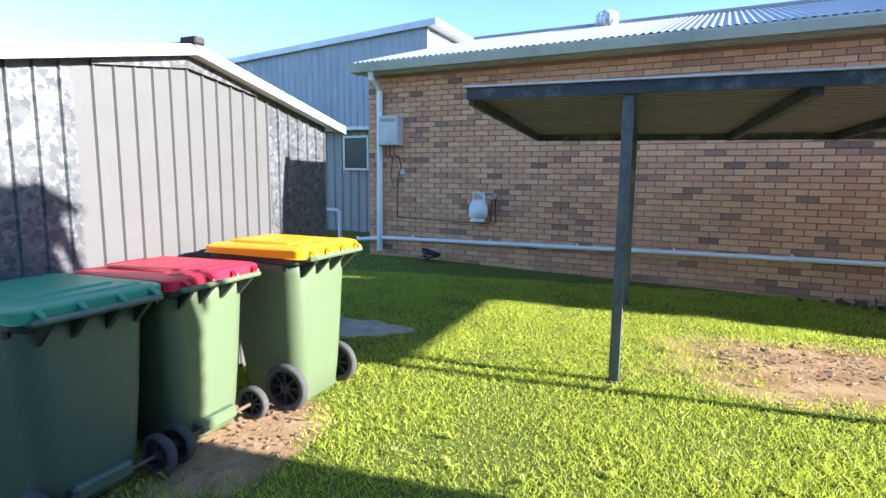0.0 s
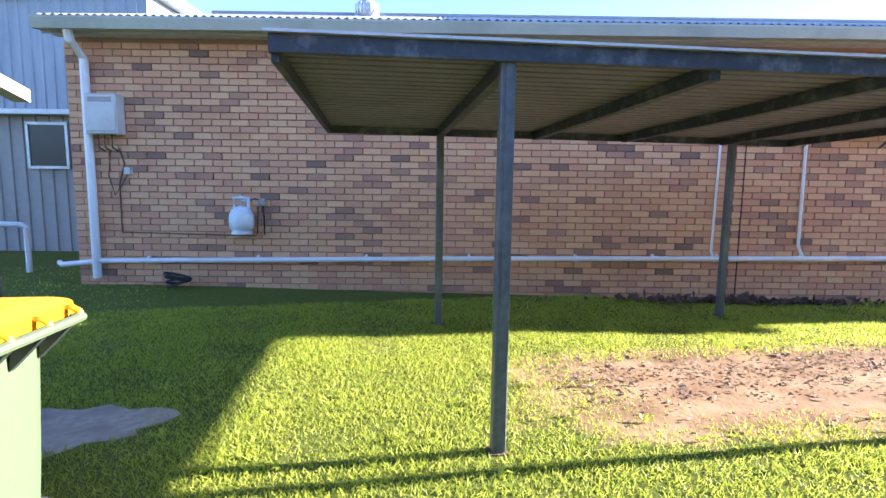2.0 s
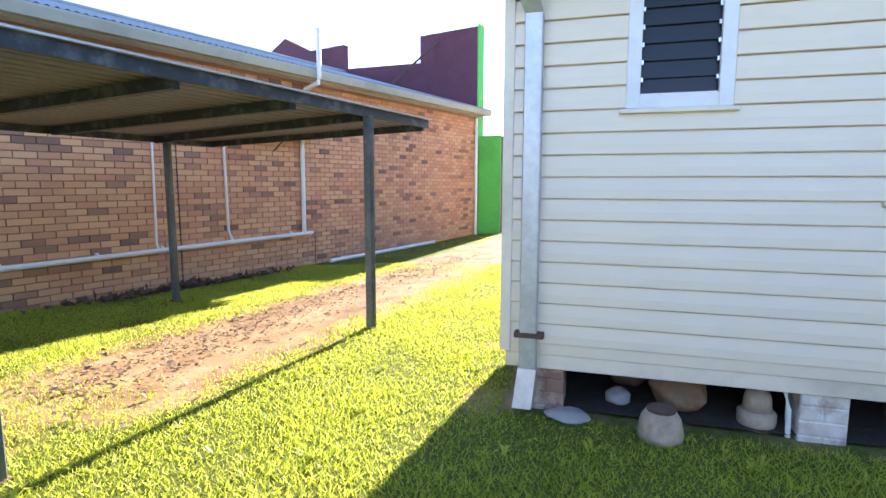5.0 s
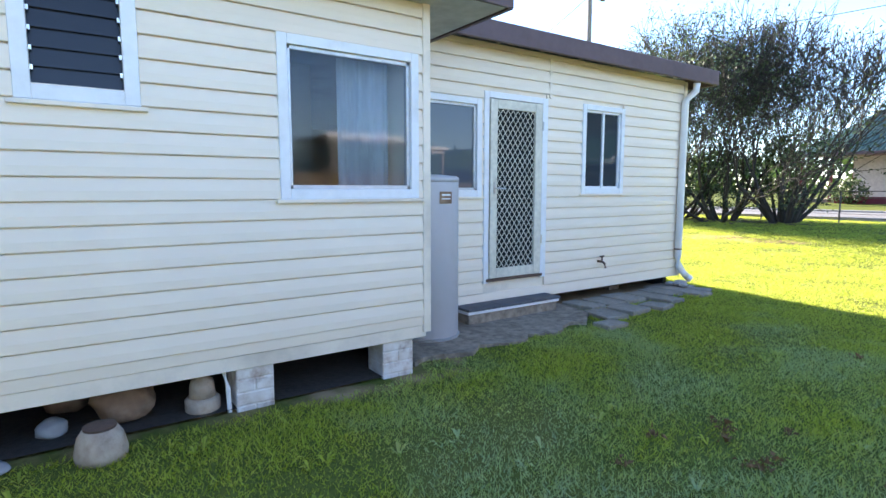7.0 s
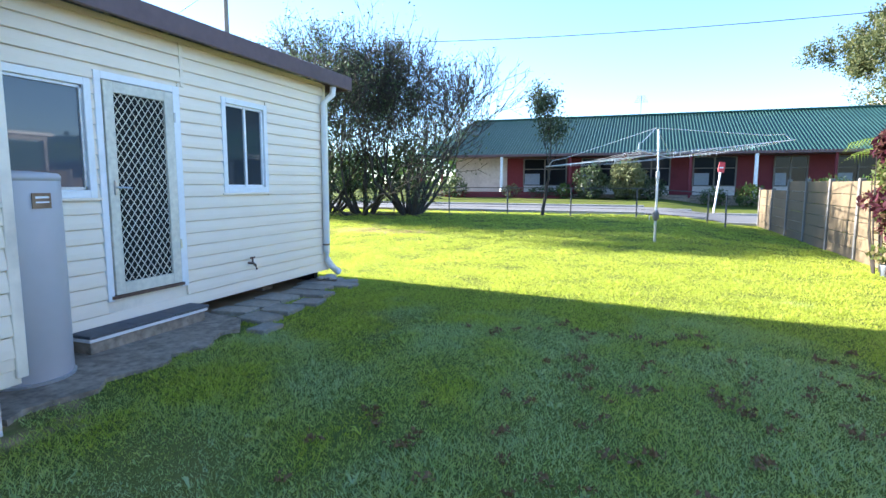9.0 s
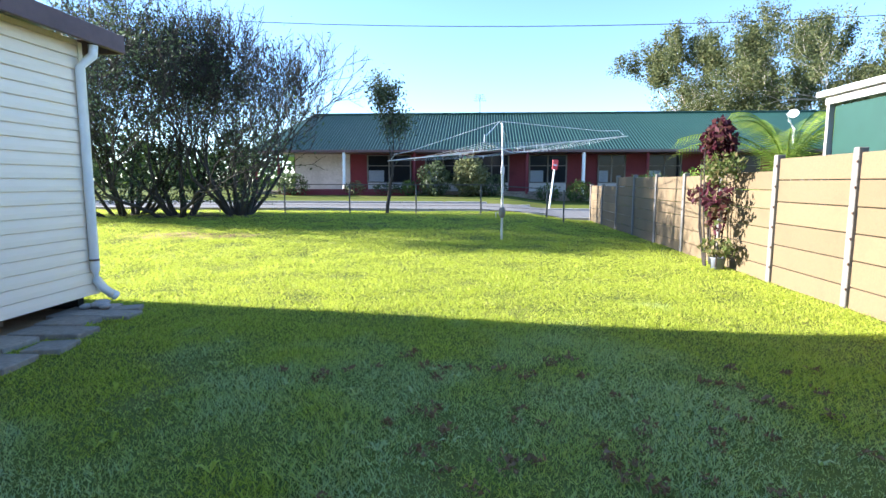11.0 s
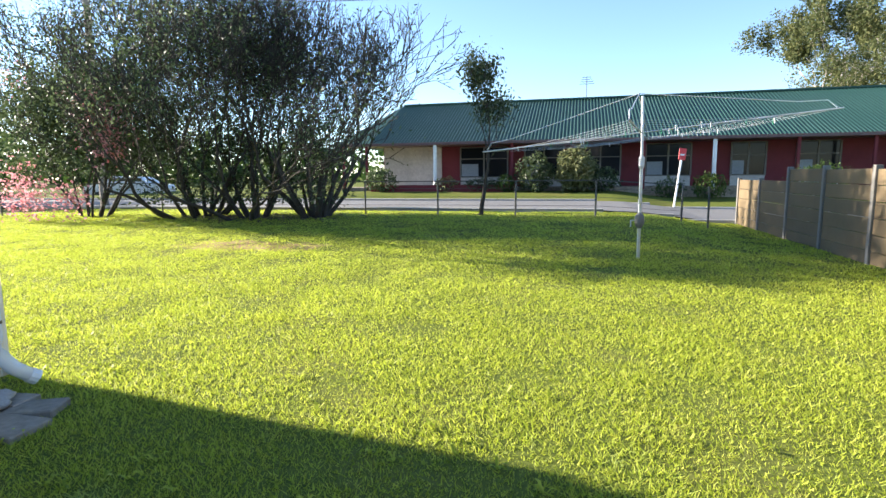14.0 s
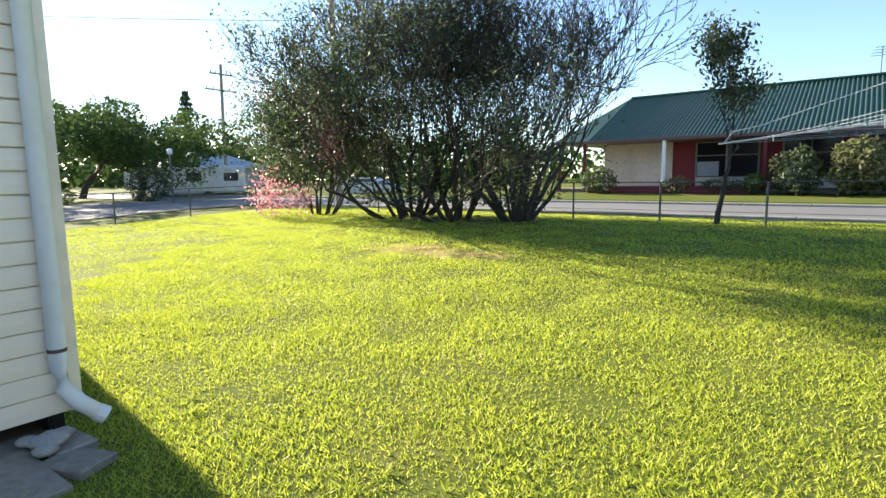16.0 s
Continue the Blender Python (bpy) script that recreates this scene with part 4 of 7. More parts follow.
    for y in (-0.262, 0.262):
        tyre = lathe([(0.076 * k, -0.022), (0.09 * k, -0.024), (0.1 * k, -0.014), (0.1 * k, 0.014), (0.09 * k, 0.024), (0.076 * k, 0.022), (0.076 * k, -0.022)], 32)
        w = part("wheel", tyre, M_TYRE, b, "grey-black rubber-tyred wheel", True)
        w.matrix_basis = pose(ax, y, wr, 90)
        part("rim_ring", lathe([(0.07 * k, -0.018), (0.077 * k, -0.02), (0.077 * k, 0.02), (0.07 * k, 0.018), (0.07 * k, -0.018)], 28), M_RUBBER, w)
        part("hub", lathe([(0.0, -0.03), (0.018, -0.03), (0.024 * k, -0.015), (0.024 * k, 0.015), (0.018, 0.03), (0.0, 0.03)], 14), M_RUBBER, w)
        for j in range(8):
            s = part("spoke", bx(0.018, 0.072 * k, -0.006, 0.006, -0.01, 0.01), M_RUBBER, w)
            s.matrix_basis = pose(0, 0, 0, 0, 0, 45 * j)
    return b


M_TYRE = material("scuffed_grey_tyre", (0.06, 0.06, 0.062), (0.045, 0.045, 0.047), (0.11, 0.1, 0.09), rough=0.8, grain=30, stain=6)
for (x, y, rz), lm, bmt, lab, wr, tall in (((-1.975, 3.33, -13), M_LIDY, M_BINGREEN, "green wheelie bin with bright yellow lid on grass", 0.15, 0.955),
                                     ((-2.33, 2.70, -12), M_LIDR, M_BINGREEN, "green wheelie bin with faded red lid on bare earth", 0.11, 0.885),
                                     ((-2.46, 2.08, -14), M_LIDG, M_BINDARK, "dark green wheelie bin with mid-green lid", 0.11, 0.885)):
    b = wheelie_bin(lm, bmt, lab, wr, -0.05 if wr > 0.12 else 0.06)
    b.matrix_world = pose(x - 0.05, y, ground_z(x, y), 0, 0, rz) @ Matrix.Diagonal((0.95 if tall < 0.9 else 1, 1, tall, 1))
slab = bmesh.new()
bmesh.ops.create_circle(slab, cap_ends=True, radius=1, segments=30)
for v in slab.verts:
    a = math.atan2(v.co.y, v.co.x)
    rr = 1 + 0.16 * math.sin(3 * a + 1) + 0.1 * math.sin(7 * a) + 0.06 * math.sin(11 * a + 2)
    v.co = Vector((-2.45 + 0.55 * rr * math.cos(a), 4.86 + 0.34 * rr * math.sin(a), 0.018 + ground_z(-2.3, 4.95)))
g = bmesh.ops.extrude_face_region(slab, geom=slab.faces[:])
for v in g["geom"]:
    if isinstance(v, bmesh.types.BMVert):
        v.co.z -= 0.12
tagged(link_bm("concrete_pad", slab, M_PADCONC), "rough weathered concrete pad sunk in the grass", "concrete pad")


# loose debris on the worn drive and dry thatch on the shaded lawn
def scatter(name, spots, size, flat, mat, label, cat, seed, per=1, spread=0.0):
    rng = np.random.default_rng(seed)
    verts, faces = [], []
    for x, y in spots:
        for _ in range(per):
            px, py = x + rng.normal() * spread, y + rng.normal() * spread
            z = ground_z(px, py) + bumps(px, py) + 0.006 + (rng.uniform(0, 0.02) if per > 1 else 0)
            s = size * rng.uniform(0.4, 1.4)
            d = rng.normal(size=(4, 3)) * s
            d[:, 2] = np.abs(d[:, 2]) * flat
            k = len(verts)
            verts += [(px + a, py + b, z + c) for a, b, c in d]
            faces += [(k, k + 1, k + 2), (k, k + 2, k + 3), (k, k + 3, k + 1), (k + 1, k + 3, k + 2)]
    me = bpy.data.meshes.new(name)
    me.from_pydata(verts, [], faces)
    me.materials.append(mat)
    return tagged(new(name, me), label, cat, kind="stuff")


rng = np.random.default_rng(91)
sp = [(x, 5.0 - 0.13 * x + rng.normal() * 0.33) for x in rng.uniform(0.6, 8.0, 2600)]
scatter("drive_gravel", sp, 0.011, 0.8, M_CONC, "loose pebbles and grit on the worn drive", "gravel", 1)
sp = [(rng.normal() * 1.2 + 2.6, 5.1 - 0.13 * 2.8 + rng.normal() * 0.3) for _ in range(800)]
scatter("leaf_litter", sp, 0.013, 0.4, M_ROCK, "brown dry leaf litter scattered on bare earth", "litter", 2)
sp = []
while len(sp) < 190:
    x, y = rng.uniform(-5.0, -0.2), rng.uniform(-4.4, 0.2)
    if noise.noise((x * 0.6, y * 0.6, 4)) > 0.0 - 0.4 * (x < -1.2):
        sp.append((x, y))
M_THATCH = material("red_brown_clod", (0.25, 0.14, 0.062), (0.15, 0.08, 0.036), (0.32, 0.20, 0.10), rough=0.95, grain=60)
scatter("earth_clods", sp, 0.009, 1.5, M_THATCH, "crumbly red-brown earth clods on the shaded lawn", "soil", 3, 24, 0.026)
sp = [(rng.uniform(-2.4, -1.9) , rng.uniform(2.2, 3.2)) for _ in range(260)]
scatter("leaf_litter", sp, 0.012, 0.4, M_ROCK, "dry brown litter around the bins", "litter", 4)
sp = [(x, 8.05 - 0.287 * (x - 2.2) - 0.28 + rng.normal() * 0.07) for x in rng.normal(4.6, 0.7, 500)]
scatter("dark_weeds", sp, 0.035, 1.2, M_RUST, "dark dead weeds along foot of brick wall", "weeds", 5)

# broad-leaved weeds standing out of the lawn
def weed_tufts():
    rng = np.random.default_rng(61)
    verts, faces = [], []
    spots = [(rng.uniform(-5, 6.5), rng.uniform(-7, 5.4)) for _ in range(650)]
    for x, y in spots:
        if turf_free(x, y) or bare_amount(x, y) > 0.8:
            continue
        z = ground_z(x, y) + bumps(x, y)
        for k in range(rng.integers(4, 9)):
            a, L = rng.uniform(0, 6.28), rng.uniform(0.03, 0.075)
            w = L * 0.13
            dx, dy = math.cos(a), math.sin(a)
            k0 = len(verts)
            verts += [(x - dy * w * 0.4, y + dx * w * 0.4, z), (x + dy * w * 0.4, y - dx * w * 0.4, z), (x + dx * L * 0.55 + dy * w, y + dy * L * 0.55 - dx * w, z + L * 0.62),
                      (x + dx * L * 0.55 - dy * w, y + dy * L * 0.55 + dx * w, z + L * 0.62), (x + dx * L, y + dy * L, z + L * 0.55)]
            faces += [(k0, k0 + 1, k0 + 2, k0 + 3), (k0 + 3, k0 + 2, k0 + 4)]
    me = bpy.data.meshes.new("weed_tufts")
    me.from_pydata(verts, [], faces)
    me.materials.append(M_BLADE)
    tagged(new("weed_tufts", me), "broad-bladed green weed tufts in the lawn", "weeds", kind="stuff")


weed_tufts()

drain = empty("drain_pipe", pose(0, 0, 0), "white plastic pipe lying on grass by brick wall", "pipe")
part("pipe", tb([(7.3, 6.35, ground_z(7.3, 6.35) + 0.05), (8.6, 5.95, ground_z(8.6, 5.9) + 0.05), (10.6, 5.35, ground_z(10.6, 5.3) + 0.05)], 0.04, 10), M_PVC, drain)


# ---- weatherboard house ----
house = empty("house", pose(0, 0, 0), "cream weatherboard cottage raised on white-painted brick piers", "house")
X1, X2, YN, YM, YS = 1.385, 2.405, 1.93, -0.97, -5.73
LAP = 0.1215


def boards(parent, axis, plane, a0, a1, z0, z1, holes, sign=-1):
    """Lapped weatherboards on a wall. axis 'y': the wall runs along y at x = plane and faces sign * x; 'x' likewise. holes: (a, b, zlo, zhi)."""
    meshes = {}
    z = z0
    while z < z1 - 0.02:
        zt = min(z + LAP - 0.006, z1)
        cuts = sorted((h[0], h[1]) for h in holes if h[2] < z + LAP - 0.02 and h[3] > z + 0.02)
        spans, c = [], a0
        for h0, h1 in cuts:
            if h0 > c:
                spans.append((c, h0))
            c = max(c, h1)
        if c < a1:
            spans.append((c, a1))
        for s0, s1 in spans:
            if s1 - s0 < 0.02:
                continue
            key = (round(s1 - s0, 3), round(zt - z, 3))
            if key not in meshes:
                bm = bmesh.new()
                ln, hh = s1 - s0, zt - z
                prof = [(0.0, 0.006), (0.024, 0.0), (0.027, 0.004), (0.025, 0.05), (0.014, hh - 0.004), (0.012, hh), (0.0, hh)]
                e0 = [bm.verts.new((sign * d, 0, h)) if axis == "y" else bm.verts.new((0, sign * d, h)) for d, h in prof]
                e1 = [bm.verts.new((sign * d, ln, h)) if axis == "y" else bm.verts.new((ln, sign * d, h)) for d, h in prof]
                for i in range(len(prof)):
                    j = (i + 1) % len(prof)
                    bm.faces.new((e0[i], e0[j], e1[j], e1[i]))
                bm.faces.new(e0[::-1]), bm.faces.new(e1)
                bmesh.ops.recalc_face_normals(bm, faces=bm.faces[:])
                me = bpy.data.meshes.new("board")
                bm.to_mesh(me)
                bm.free()
                me.materials.append(M_CREAM)
                meshes[key] = me
            ob = new("board", meshes[key])
            ob.parent = parent
            ob.location = (plane, s0, z) if axis == "y" else (s0, plane, z)
        z += LAP


def wall_sheet(name, axis, p0, p1, a0, a1, z0, z1, holes):
    """A wall core with its openings cut through."""
    bm = bmesh.new()
    ps = sorted({a0, a1, *[h[0] for h in holes], *[h[1] for h in holes]})
    for s0, s1 in zip(ps, ps[1:]):
        mid = (s0 + s1) / 2
        zz = z0
        for h in sorted((h for h in holes if h[0] < mid < h[1]), key=lambda h: h[2]):
            if h[2] > zz:
                box(bm, *((p0, p1, s0, s1) if axis == "y" else (s0, s1, p0, p1)), zz, h[2])
            zz = h[3]
        if zz < z1:
            box(bm, *((p0, p1, s0, s1) if axis == "y" else (s0, s1, p0, p1)), zz, z1)
    return part(name, bm, M_CREAMTRIM, house)


TOP1, TOP2 = 2.60, 2.74
holes1 = [(0.85, 1.23, 1.83, 2.42), (-0.83, 0.02, 1.335, 2.18)]
w1 = wall_sheet("wall", "y", X1, X1 + 0.12, YM, YN, 0.36, TOP1, holes1)
boards(w1, "y", X1, YM + 0.03, YN - 0.03, 0.419, TOP1, [(0.78, 1.30, 1.75, 2.49), (-0.90, 0.07, 1.27, 2.24)])
w_n = wall_sheet("wall", "x", YN - 0.12, YN, X1 + 0.12, 3.3, 0.36, TOP1, [])
boards(w_n, "x", YN, X1 + 0.03, 3.3, 0.419, TOP1, [], 1)
w_m = wall_sheet("wall", "x", YM, YM + 0.12, X1 + 0.12, X2 + 0.12, 0.36, TOP1, [])
boards(w_m, "x", YM, X1 + 0.03, X2, 0.419, TOP1, [], -1)
holes2 = [(-3.05, -2.42, 0.43, 2.21), (-4.40, -3.80, 1.36, 2.22), (-2.20, -1.25, 1.33, 2.15)]
w2 = wall_sheet("wall", "y", X2, X2 + 0.12, YS, YM, 0.15, TOP2, holes2)
boards(w2, "y", X2, YS + 0.03, YM - 0.02, 0.152, TOP2, [(-3.17, -2.30, 0.37, 2.29), (-4.47, -3.73, 1.28, 2.29), (-2.27, -1.18, 1.26, 2.21)])
w_s = wall_sheet("wall", "x", YS, YS + 0.12, X2 + 0.12, 9.5, 0.25, TOP2, [])
boards(w_s, "x", YS, X2 + 0.03, 9.5, 0.274, TOP2, [], -1)
part("rear_wall", bx(9.4, 9.5, -6.6, 0.9, 0.3, 2.9), M_CREAMTRIM, house)
part("wall", bx(3.2, 3.3, 0.9, YN - 0.13, 0.3, TOP1), M_CREAMTRIM, house)
part("wall", bx(3.31, 9.4, 0.8, 0.9, 0.3, 2.9), M_CREAMTRIM, house)
part("wall", bx(7.3, 9.4, -6.6, -6.5, 0.1, 2.9), M_CREAMTRIM, house)
part("wall", bx(7.2, 7.3, -6.6, YS - 0.03, 0.1, 2.9), M_CREAMTRIM, house)
# Inner wall added to close the room so it stays dark.
part("added_partition", bx(3.2, 3.27, YM + 0.13, 0.89, 0.42, 2.6), M_CREAMTRIM, house)
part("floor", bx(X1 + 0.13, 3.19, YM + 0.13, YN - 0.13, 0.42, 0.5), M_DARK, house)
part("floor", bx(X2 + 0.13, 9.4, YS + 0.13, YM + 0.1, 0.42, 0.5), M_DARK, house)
part("ceiling", bx(X1 + 0.13, 3.2, YM + 0.13, YN - 0.13, 2.5, 2.55), M_SOFFIT, house)
part("ceiling", bx(X2 + 0.13, 9.4, YS + 0.13, YM + 0.1, 2.6, 2.65), M_SOFFIT, house)
for (x, y, zb, zt) in ((X1, YN, 0.36, TOP1), (X1, YM, 0.3, TOP1), (X2, YS, 0.15, TOP2)):
    part("corner_board", bx(x - 0.032, x + 0.03, y - 0.03, y + 0.032, zb, zt, 0.004), M_CREAMTRIM, house)
part("starter_board", bx(X1 - 0.019, X1 - 0.0005, YM + 0.03, YN - 0.03, 0.352, 0.418, 0.003), M_CREAM, house)
part("sole_plate", bx(X1 - 0.012, X1 + 0.07, YM, YN, 0.262, 0.350, 0.004), M_CREAMTRIM, house, "flaking cream bottom plate")
part("joint_cover", bx(X2 - 0.028, X2 - 0.018, -3.24, -3.20, 2.30, TOP2), M_CREAMTRIM, house)


def pleated_curtain(parent, x, y0, y1, z0, z1):
    """A hanging cloth with soft folds, thick enough to have two faces."""
    bm = bmesh.new()
    n = int((y1 - y0) / 0.012)
    rows = []
    for d in (0.0, 0.006):
        lo, hi = [], []
        for i in range(n + 1):
            y = y0 + (y1 - y0) * i / n
            w = 0.022 * math.sin(y * 62) + 0.012 * math.sin(y * 23 + 1)
            lo.append(bm.verts.new((x + w * 1.2 + d, y, z0)))
            hi.append(bm.verts.new((x + w + d, y, z1)))
        rows.append((lo, hi))
        for i in range(n):
            bm.faces.new((lo[i], lo[i + 1], hi[i + 1], hi[i]))
    part("curtain", bm, M_CURTAIN, parent, "pale hanging curtain", True)


def window(x, y0, y1, z0, z1, trim, style):
    """A window in a wall facing -x; y0..y1, z0..z1: the outer edge of its trim."""
    w = part("window", bx(x - 0.030, x - 0.022, y0, y1, z0 - 0.005, z0 + 0.004), M_WHITE, house, "white-trimmed window")
    for a in ((y0, y0 + trim, z0, z1), (y1 - trim, y1, z0, z1), (y0 + trim, y1 - trim, z1 - trim, z1), (y0 + trim, y1 - trim, z0, z0 + trim)):
        part("frame", bx(x - 0.036, x + 0.05, a[0], a[1], a[2], a[3], 0.003), M_WHITE, w)
    i0, i1, j0, j1 = y0 + trim, y1 - trim, z0 + trim, z1 - trim
    part("sill", bx(x - 0.05, x + 0.02, y0 - 0.03, y1 + 0.03, z0 - 0.025, z0 - 0.004, 0.003), M_CREAMTRIM, w)
    if style == "louvre":
        part("flashing", bx(x - 0.01, x + 0.03, i0, i1, j1 - 0.06, j1), M_CREAMTRIM, w)
        n = 6
        for k in range(n):
            z = j0 + (j1 - 0.06 - j0) * k / n
            p = part("louvre_pane", bx(-0.003, 0.003, i0, i1, 0, (j1 - j0) / n + 0.005), M_GLASSDARK, w)
            p.matrix_basis = pose(x + 0.012, 0, z, 0, 9, 0)
        for yy in (i0 + 0.006, i1 - 0.006):
            for k in range(n):
                z = j0 + (j1 - 0.06 - j0) * (k + 0.9) / n
                part("louvre_clip", bx(x - 0.004, x + 0.012, yy - 0.006, yy + 0.006, z - 0.01, z + 0.012), M_STEEL, w)
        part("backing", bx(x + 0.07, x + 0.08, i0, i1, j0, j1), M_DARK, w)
    else:
        for a in ((i0, i0 + 0.025, j0, j1), (i1 - 0.025, i1, j0, j1), (i0, i1, j1 - 0.025, j1), (i0, i1, j0, j0 + 0.025)):
            part("sash", bx(x - 0.012, x + 0.025, a[0], a[1], a[2], a[3], 0.002), M_ZINC if style in ("fixed", "curtained") else M_WHITE, w)
        panes = [(i0 + 0.025, i1 - 0.025, 0.0)]
        if style == "slider":
            m = (i0 + i1) / 2
            part("mullion", bx(x - 0.02, x + 0.02, m - 0.016, m + 0.016, j0, j1, 0.002), M_WHITE, w)
            panes = [(i0 + 0.025, m - 0.016, 0.004), (m + 0.016, i1 - 0.025, -0.004)]
        for a, b, d in panes:
            part("pane", bx(x + 0.004 + d, x + 0.008 + d, a, b, j0 + 0.02, j1 - 0.02), M_GLASSPALE if style == "fixed" else M_CLEAR if style == "curtained" else M_GLASS, w).visible_shadow = style != "curtained"
    return w


window(X1, 0.78, 1.30, 1.75, 2.49, 0.07, "louvre")
w = window(X1, -0.90, 0.07, 1.27, 2.24, 0.06, "curtained")
pleated_curtain(w, X1 + 0.20, -0.80, -0.40, 1.22, 2.3)
pleated_curtain(w, X1 + 0.24, -0.10, 0.10, 1.22, 2.3)
window(X2, -4.47, -3.73, 1.28, 2.29, 0.06, "slider")
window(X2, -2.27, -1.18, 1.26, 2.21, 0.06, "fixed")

# screen door
door = part("door", bx(X2 - 0.02, X2 + 0.02, -3.05, -2.40, 0.42, 2.22), M_SCREEN, house, "cream security screen door with diamond mesh")
for a in ((-3.17, -3.09, 0.37, 2.29), (-2.36, -2.30, 0.37, 2.29), (-3.09, -2.36, 2.23, 2.29)):
    part("jamb", bx(X2 - 0.038, X2 + 0.05, a[0], a[1], a[2], a[3], 0.003), M_WHITE, door)
for a in ((-3.08, -2.98, 0.42, 2.22), (-2.46, -2.37, 0.42, 2.22), (-2.98, -2.46, 2.13, 2.22), (-2.98, -2.46, 0.42, 0.52)):
    part("leaf_frame", bx(X2 - 0.05, X2 - 0.021, a[0], a[1], a[2], a[3], 0.004), M_MESH, door)
bm = bmesh.new()
d0, d1, e0, e1 = -2.98, -2.46, 0.52, 2.13
stp = 0.068
hgt = stp * 1.35
for k in range(-30, 60):
    for sg in (1, -1):
        ya = d0 + k * stp
        # clip a slanted wire to the opening
        t0, t1 = 0.0, (e1 - e0)
        f = lambda t: ya + sg * t * stp / hgt
        lo = max(t0, min((d0 - ya) / sg * hgt / stp, (d1 - ya) / sg * hgt / stp))
        hi = min(t1, max((d0 - ya) / sg * hgt / stp, (d1 - ya) / sg * hgt / stp))
        if hi - lo > 0.01:
            tube(bm, [(X2 - 0.034, f(lo), e0 + lo), (X2 - 0.034, f(hi), e0 + hi)], 0.0048, 4, False)
part("diamond_mesh", bm, M_MESH, door, "cream diamond grille")
part("handle", tube(tube(bmesh.new(), [(X2 - 0.05, -2.42, 1.34), (X2 - 0.085, -2.42, 1.34), (X2 - 0.085, -2.55, 1.335)], 0.009, 6), [(X2 - 0.052, -2.42, 1.28), (X2 - 0.052, -2.42, 1.4)], 0.014, 6), M_STEEL, door)
for z in (0.75, 1.95):
    part("hinge", bx(X2 - 0.058, X2 - 0.04, -3.092, -3.075, z, z + 0.09), M_STEEL, door)
part("threshold", bx(X2 - 0.045, X2 + 0.02, -3.12, -2.33, 0.385, 0.415, 0.004), M_RUST, door)

# eaves, roofs, gutters
part("soffit", bx(X1 - 0.30, X1 + 0.1, YM - 0.5, YN + 0.05, TOP1 - 0.02, TOP1 + 0.01), M_SOFFIT, house)
part("soffit", bx(X1 + 0.1, X2 - 0.24, YM - 0.5, YM + 0.1, TOP1 - 0.02, TOP1 + 0.01), M_SOFFIT, house)
part("fascia", bx(X1 - 0.33, X1 - 0.30, YM - 0.52, YN + 0.06, TOP1 - 0.03, TOP1 + 0.14), M_FASCIA, house)
part("fascia", bx(X1 - 0.30, X2 - 0.22, YM - 0.54, YM - 0.51, TOP1 - 0.03, TOP1 + 0.14), M_FASCIA, house)
part("fascia", bx(X1 - 0.30, 3.3, YN + 0.03, YN + 0.06, TOP1 + 0.02, TOP1 + 0.14), M_FASCIA, house)
sheet("roof_slope", 3.4, 2.0, "wave", M_HOUSEROOF, house, pose(X1 - 0.36, YN + 0.03, TOP1 + 0.15, 14, 0, -90), 0.076, 0.009)
sheet("skillion_roof", YM - 0.5 - (YS - 0.36), 2.4, "wave", M_HOUSEROOF, house, pose(X2 - 0.26, YM - 0.5, 2.87, 7, 0, -90), 0.076, 0.009)
bm = bmesh.new()
box(bm, X2 - 0.27, X2 - 0.23, YS - 0.36, YM - 0.4, 2.70, 2.885, 0.006)
part("fascia", bm, M_FASCIA, house, "brown-purple fascia board")
part("fascia", bx(X2 - 0.23, 9.6, YS - 0.38, YS - 0.34, 2.70, 2.86, 0.006), M_FASCIA, house)
for k in range(8):
    y = YS + 0.25 + k * 0.6
    part("rafter_end", bx(X2 - 0.23, X2, y - 0.02, y + 0.02, 2.765, 2.80), M_CREAMTRIM, house)
bm = bmesh.new()
v = [bm.verts.new(c) for c in ((3.6, YS - 0.38, 3.0), (9.8, -6.85, 2.9), (9.8, 0.95, 2.9), (3.4, 1.55, 2.9), (6.6, -3.8, 4.4), (6.6, -1.4, 4.4))]
for f in ((0, 1, 4), (1, 2, 5, 4), (2, 3, 5), (3, 0, 4, 5)):
    bm.faces.new([v[i] for i in f])
part("main_roof", bm, M_HOUSEROOF, house)

# downpipes
dp = part("downpipe", tube(bmesh.new(), [(X2 - 0.20, YS + 0.040, 2.70), (X2 - 0.19, YS + 0.040, 2.60), (X2 - 0.075, YS + 0.080, 2.48), (X2 - 0.07, YS + 0.080, 0.42), (X2 - 0.073, YS + 0.065, 0.31), (X2 - 0.10, YS + 0.01, 0.21), (X2 - 0.14, YS - 0.07, 0.13)], 0.045, 12), M_PVC, house, "white plastic downpipe with angled shoe", True)
part("bracket", tb([(X2 - 0.07, YS + 0.080, 0.515), (X2 - 0.07, YS + 0.080, 0.535)], 0.0475, 12), M_RUST, dp)
part("bracket", tb([(X2 - 0.07, YS + 0.080, 1.9), (X2 - 0.07, YS + 0.080, 1.92)], 0.0475, 12), M_WHITE, dp)
part("spout_end", tb([(X2 - 0.135, YS - 0.06, 0.14), (X2 - 0.152, YS - 0.10, 0.108)], 0.05, 12), M_PVC, dp)
dp = part("downpipe", bx(X1 - 0.085, X1 - 0.025, 1.74, 1.84, 0.27, 2.28, 0.006), M_ZINC, house, "square galvanised downpipe on the corner")
bm = bmesh.new()
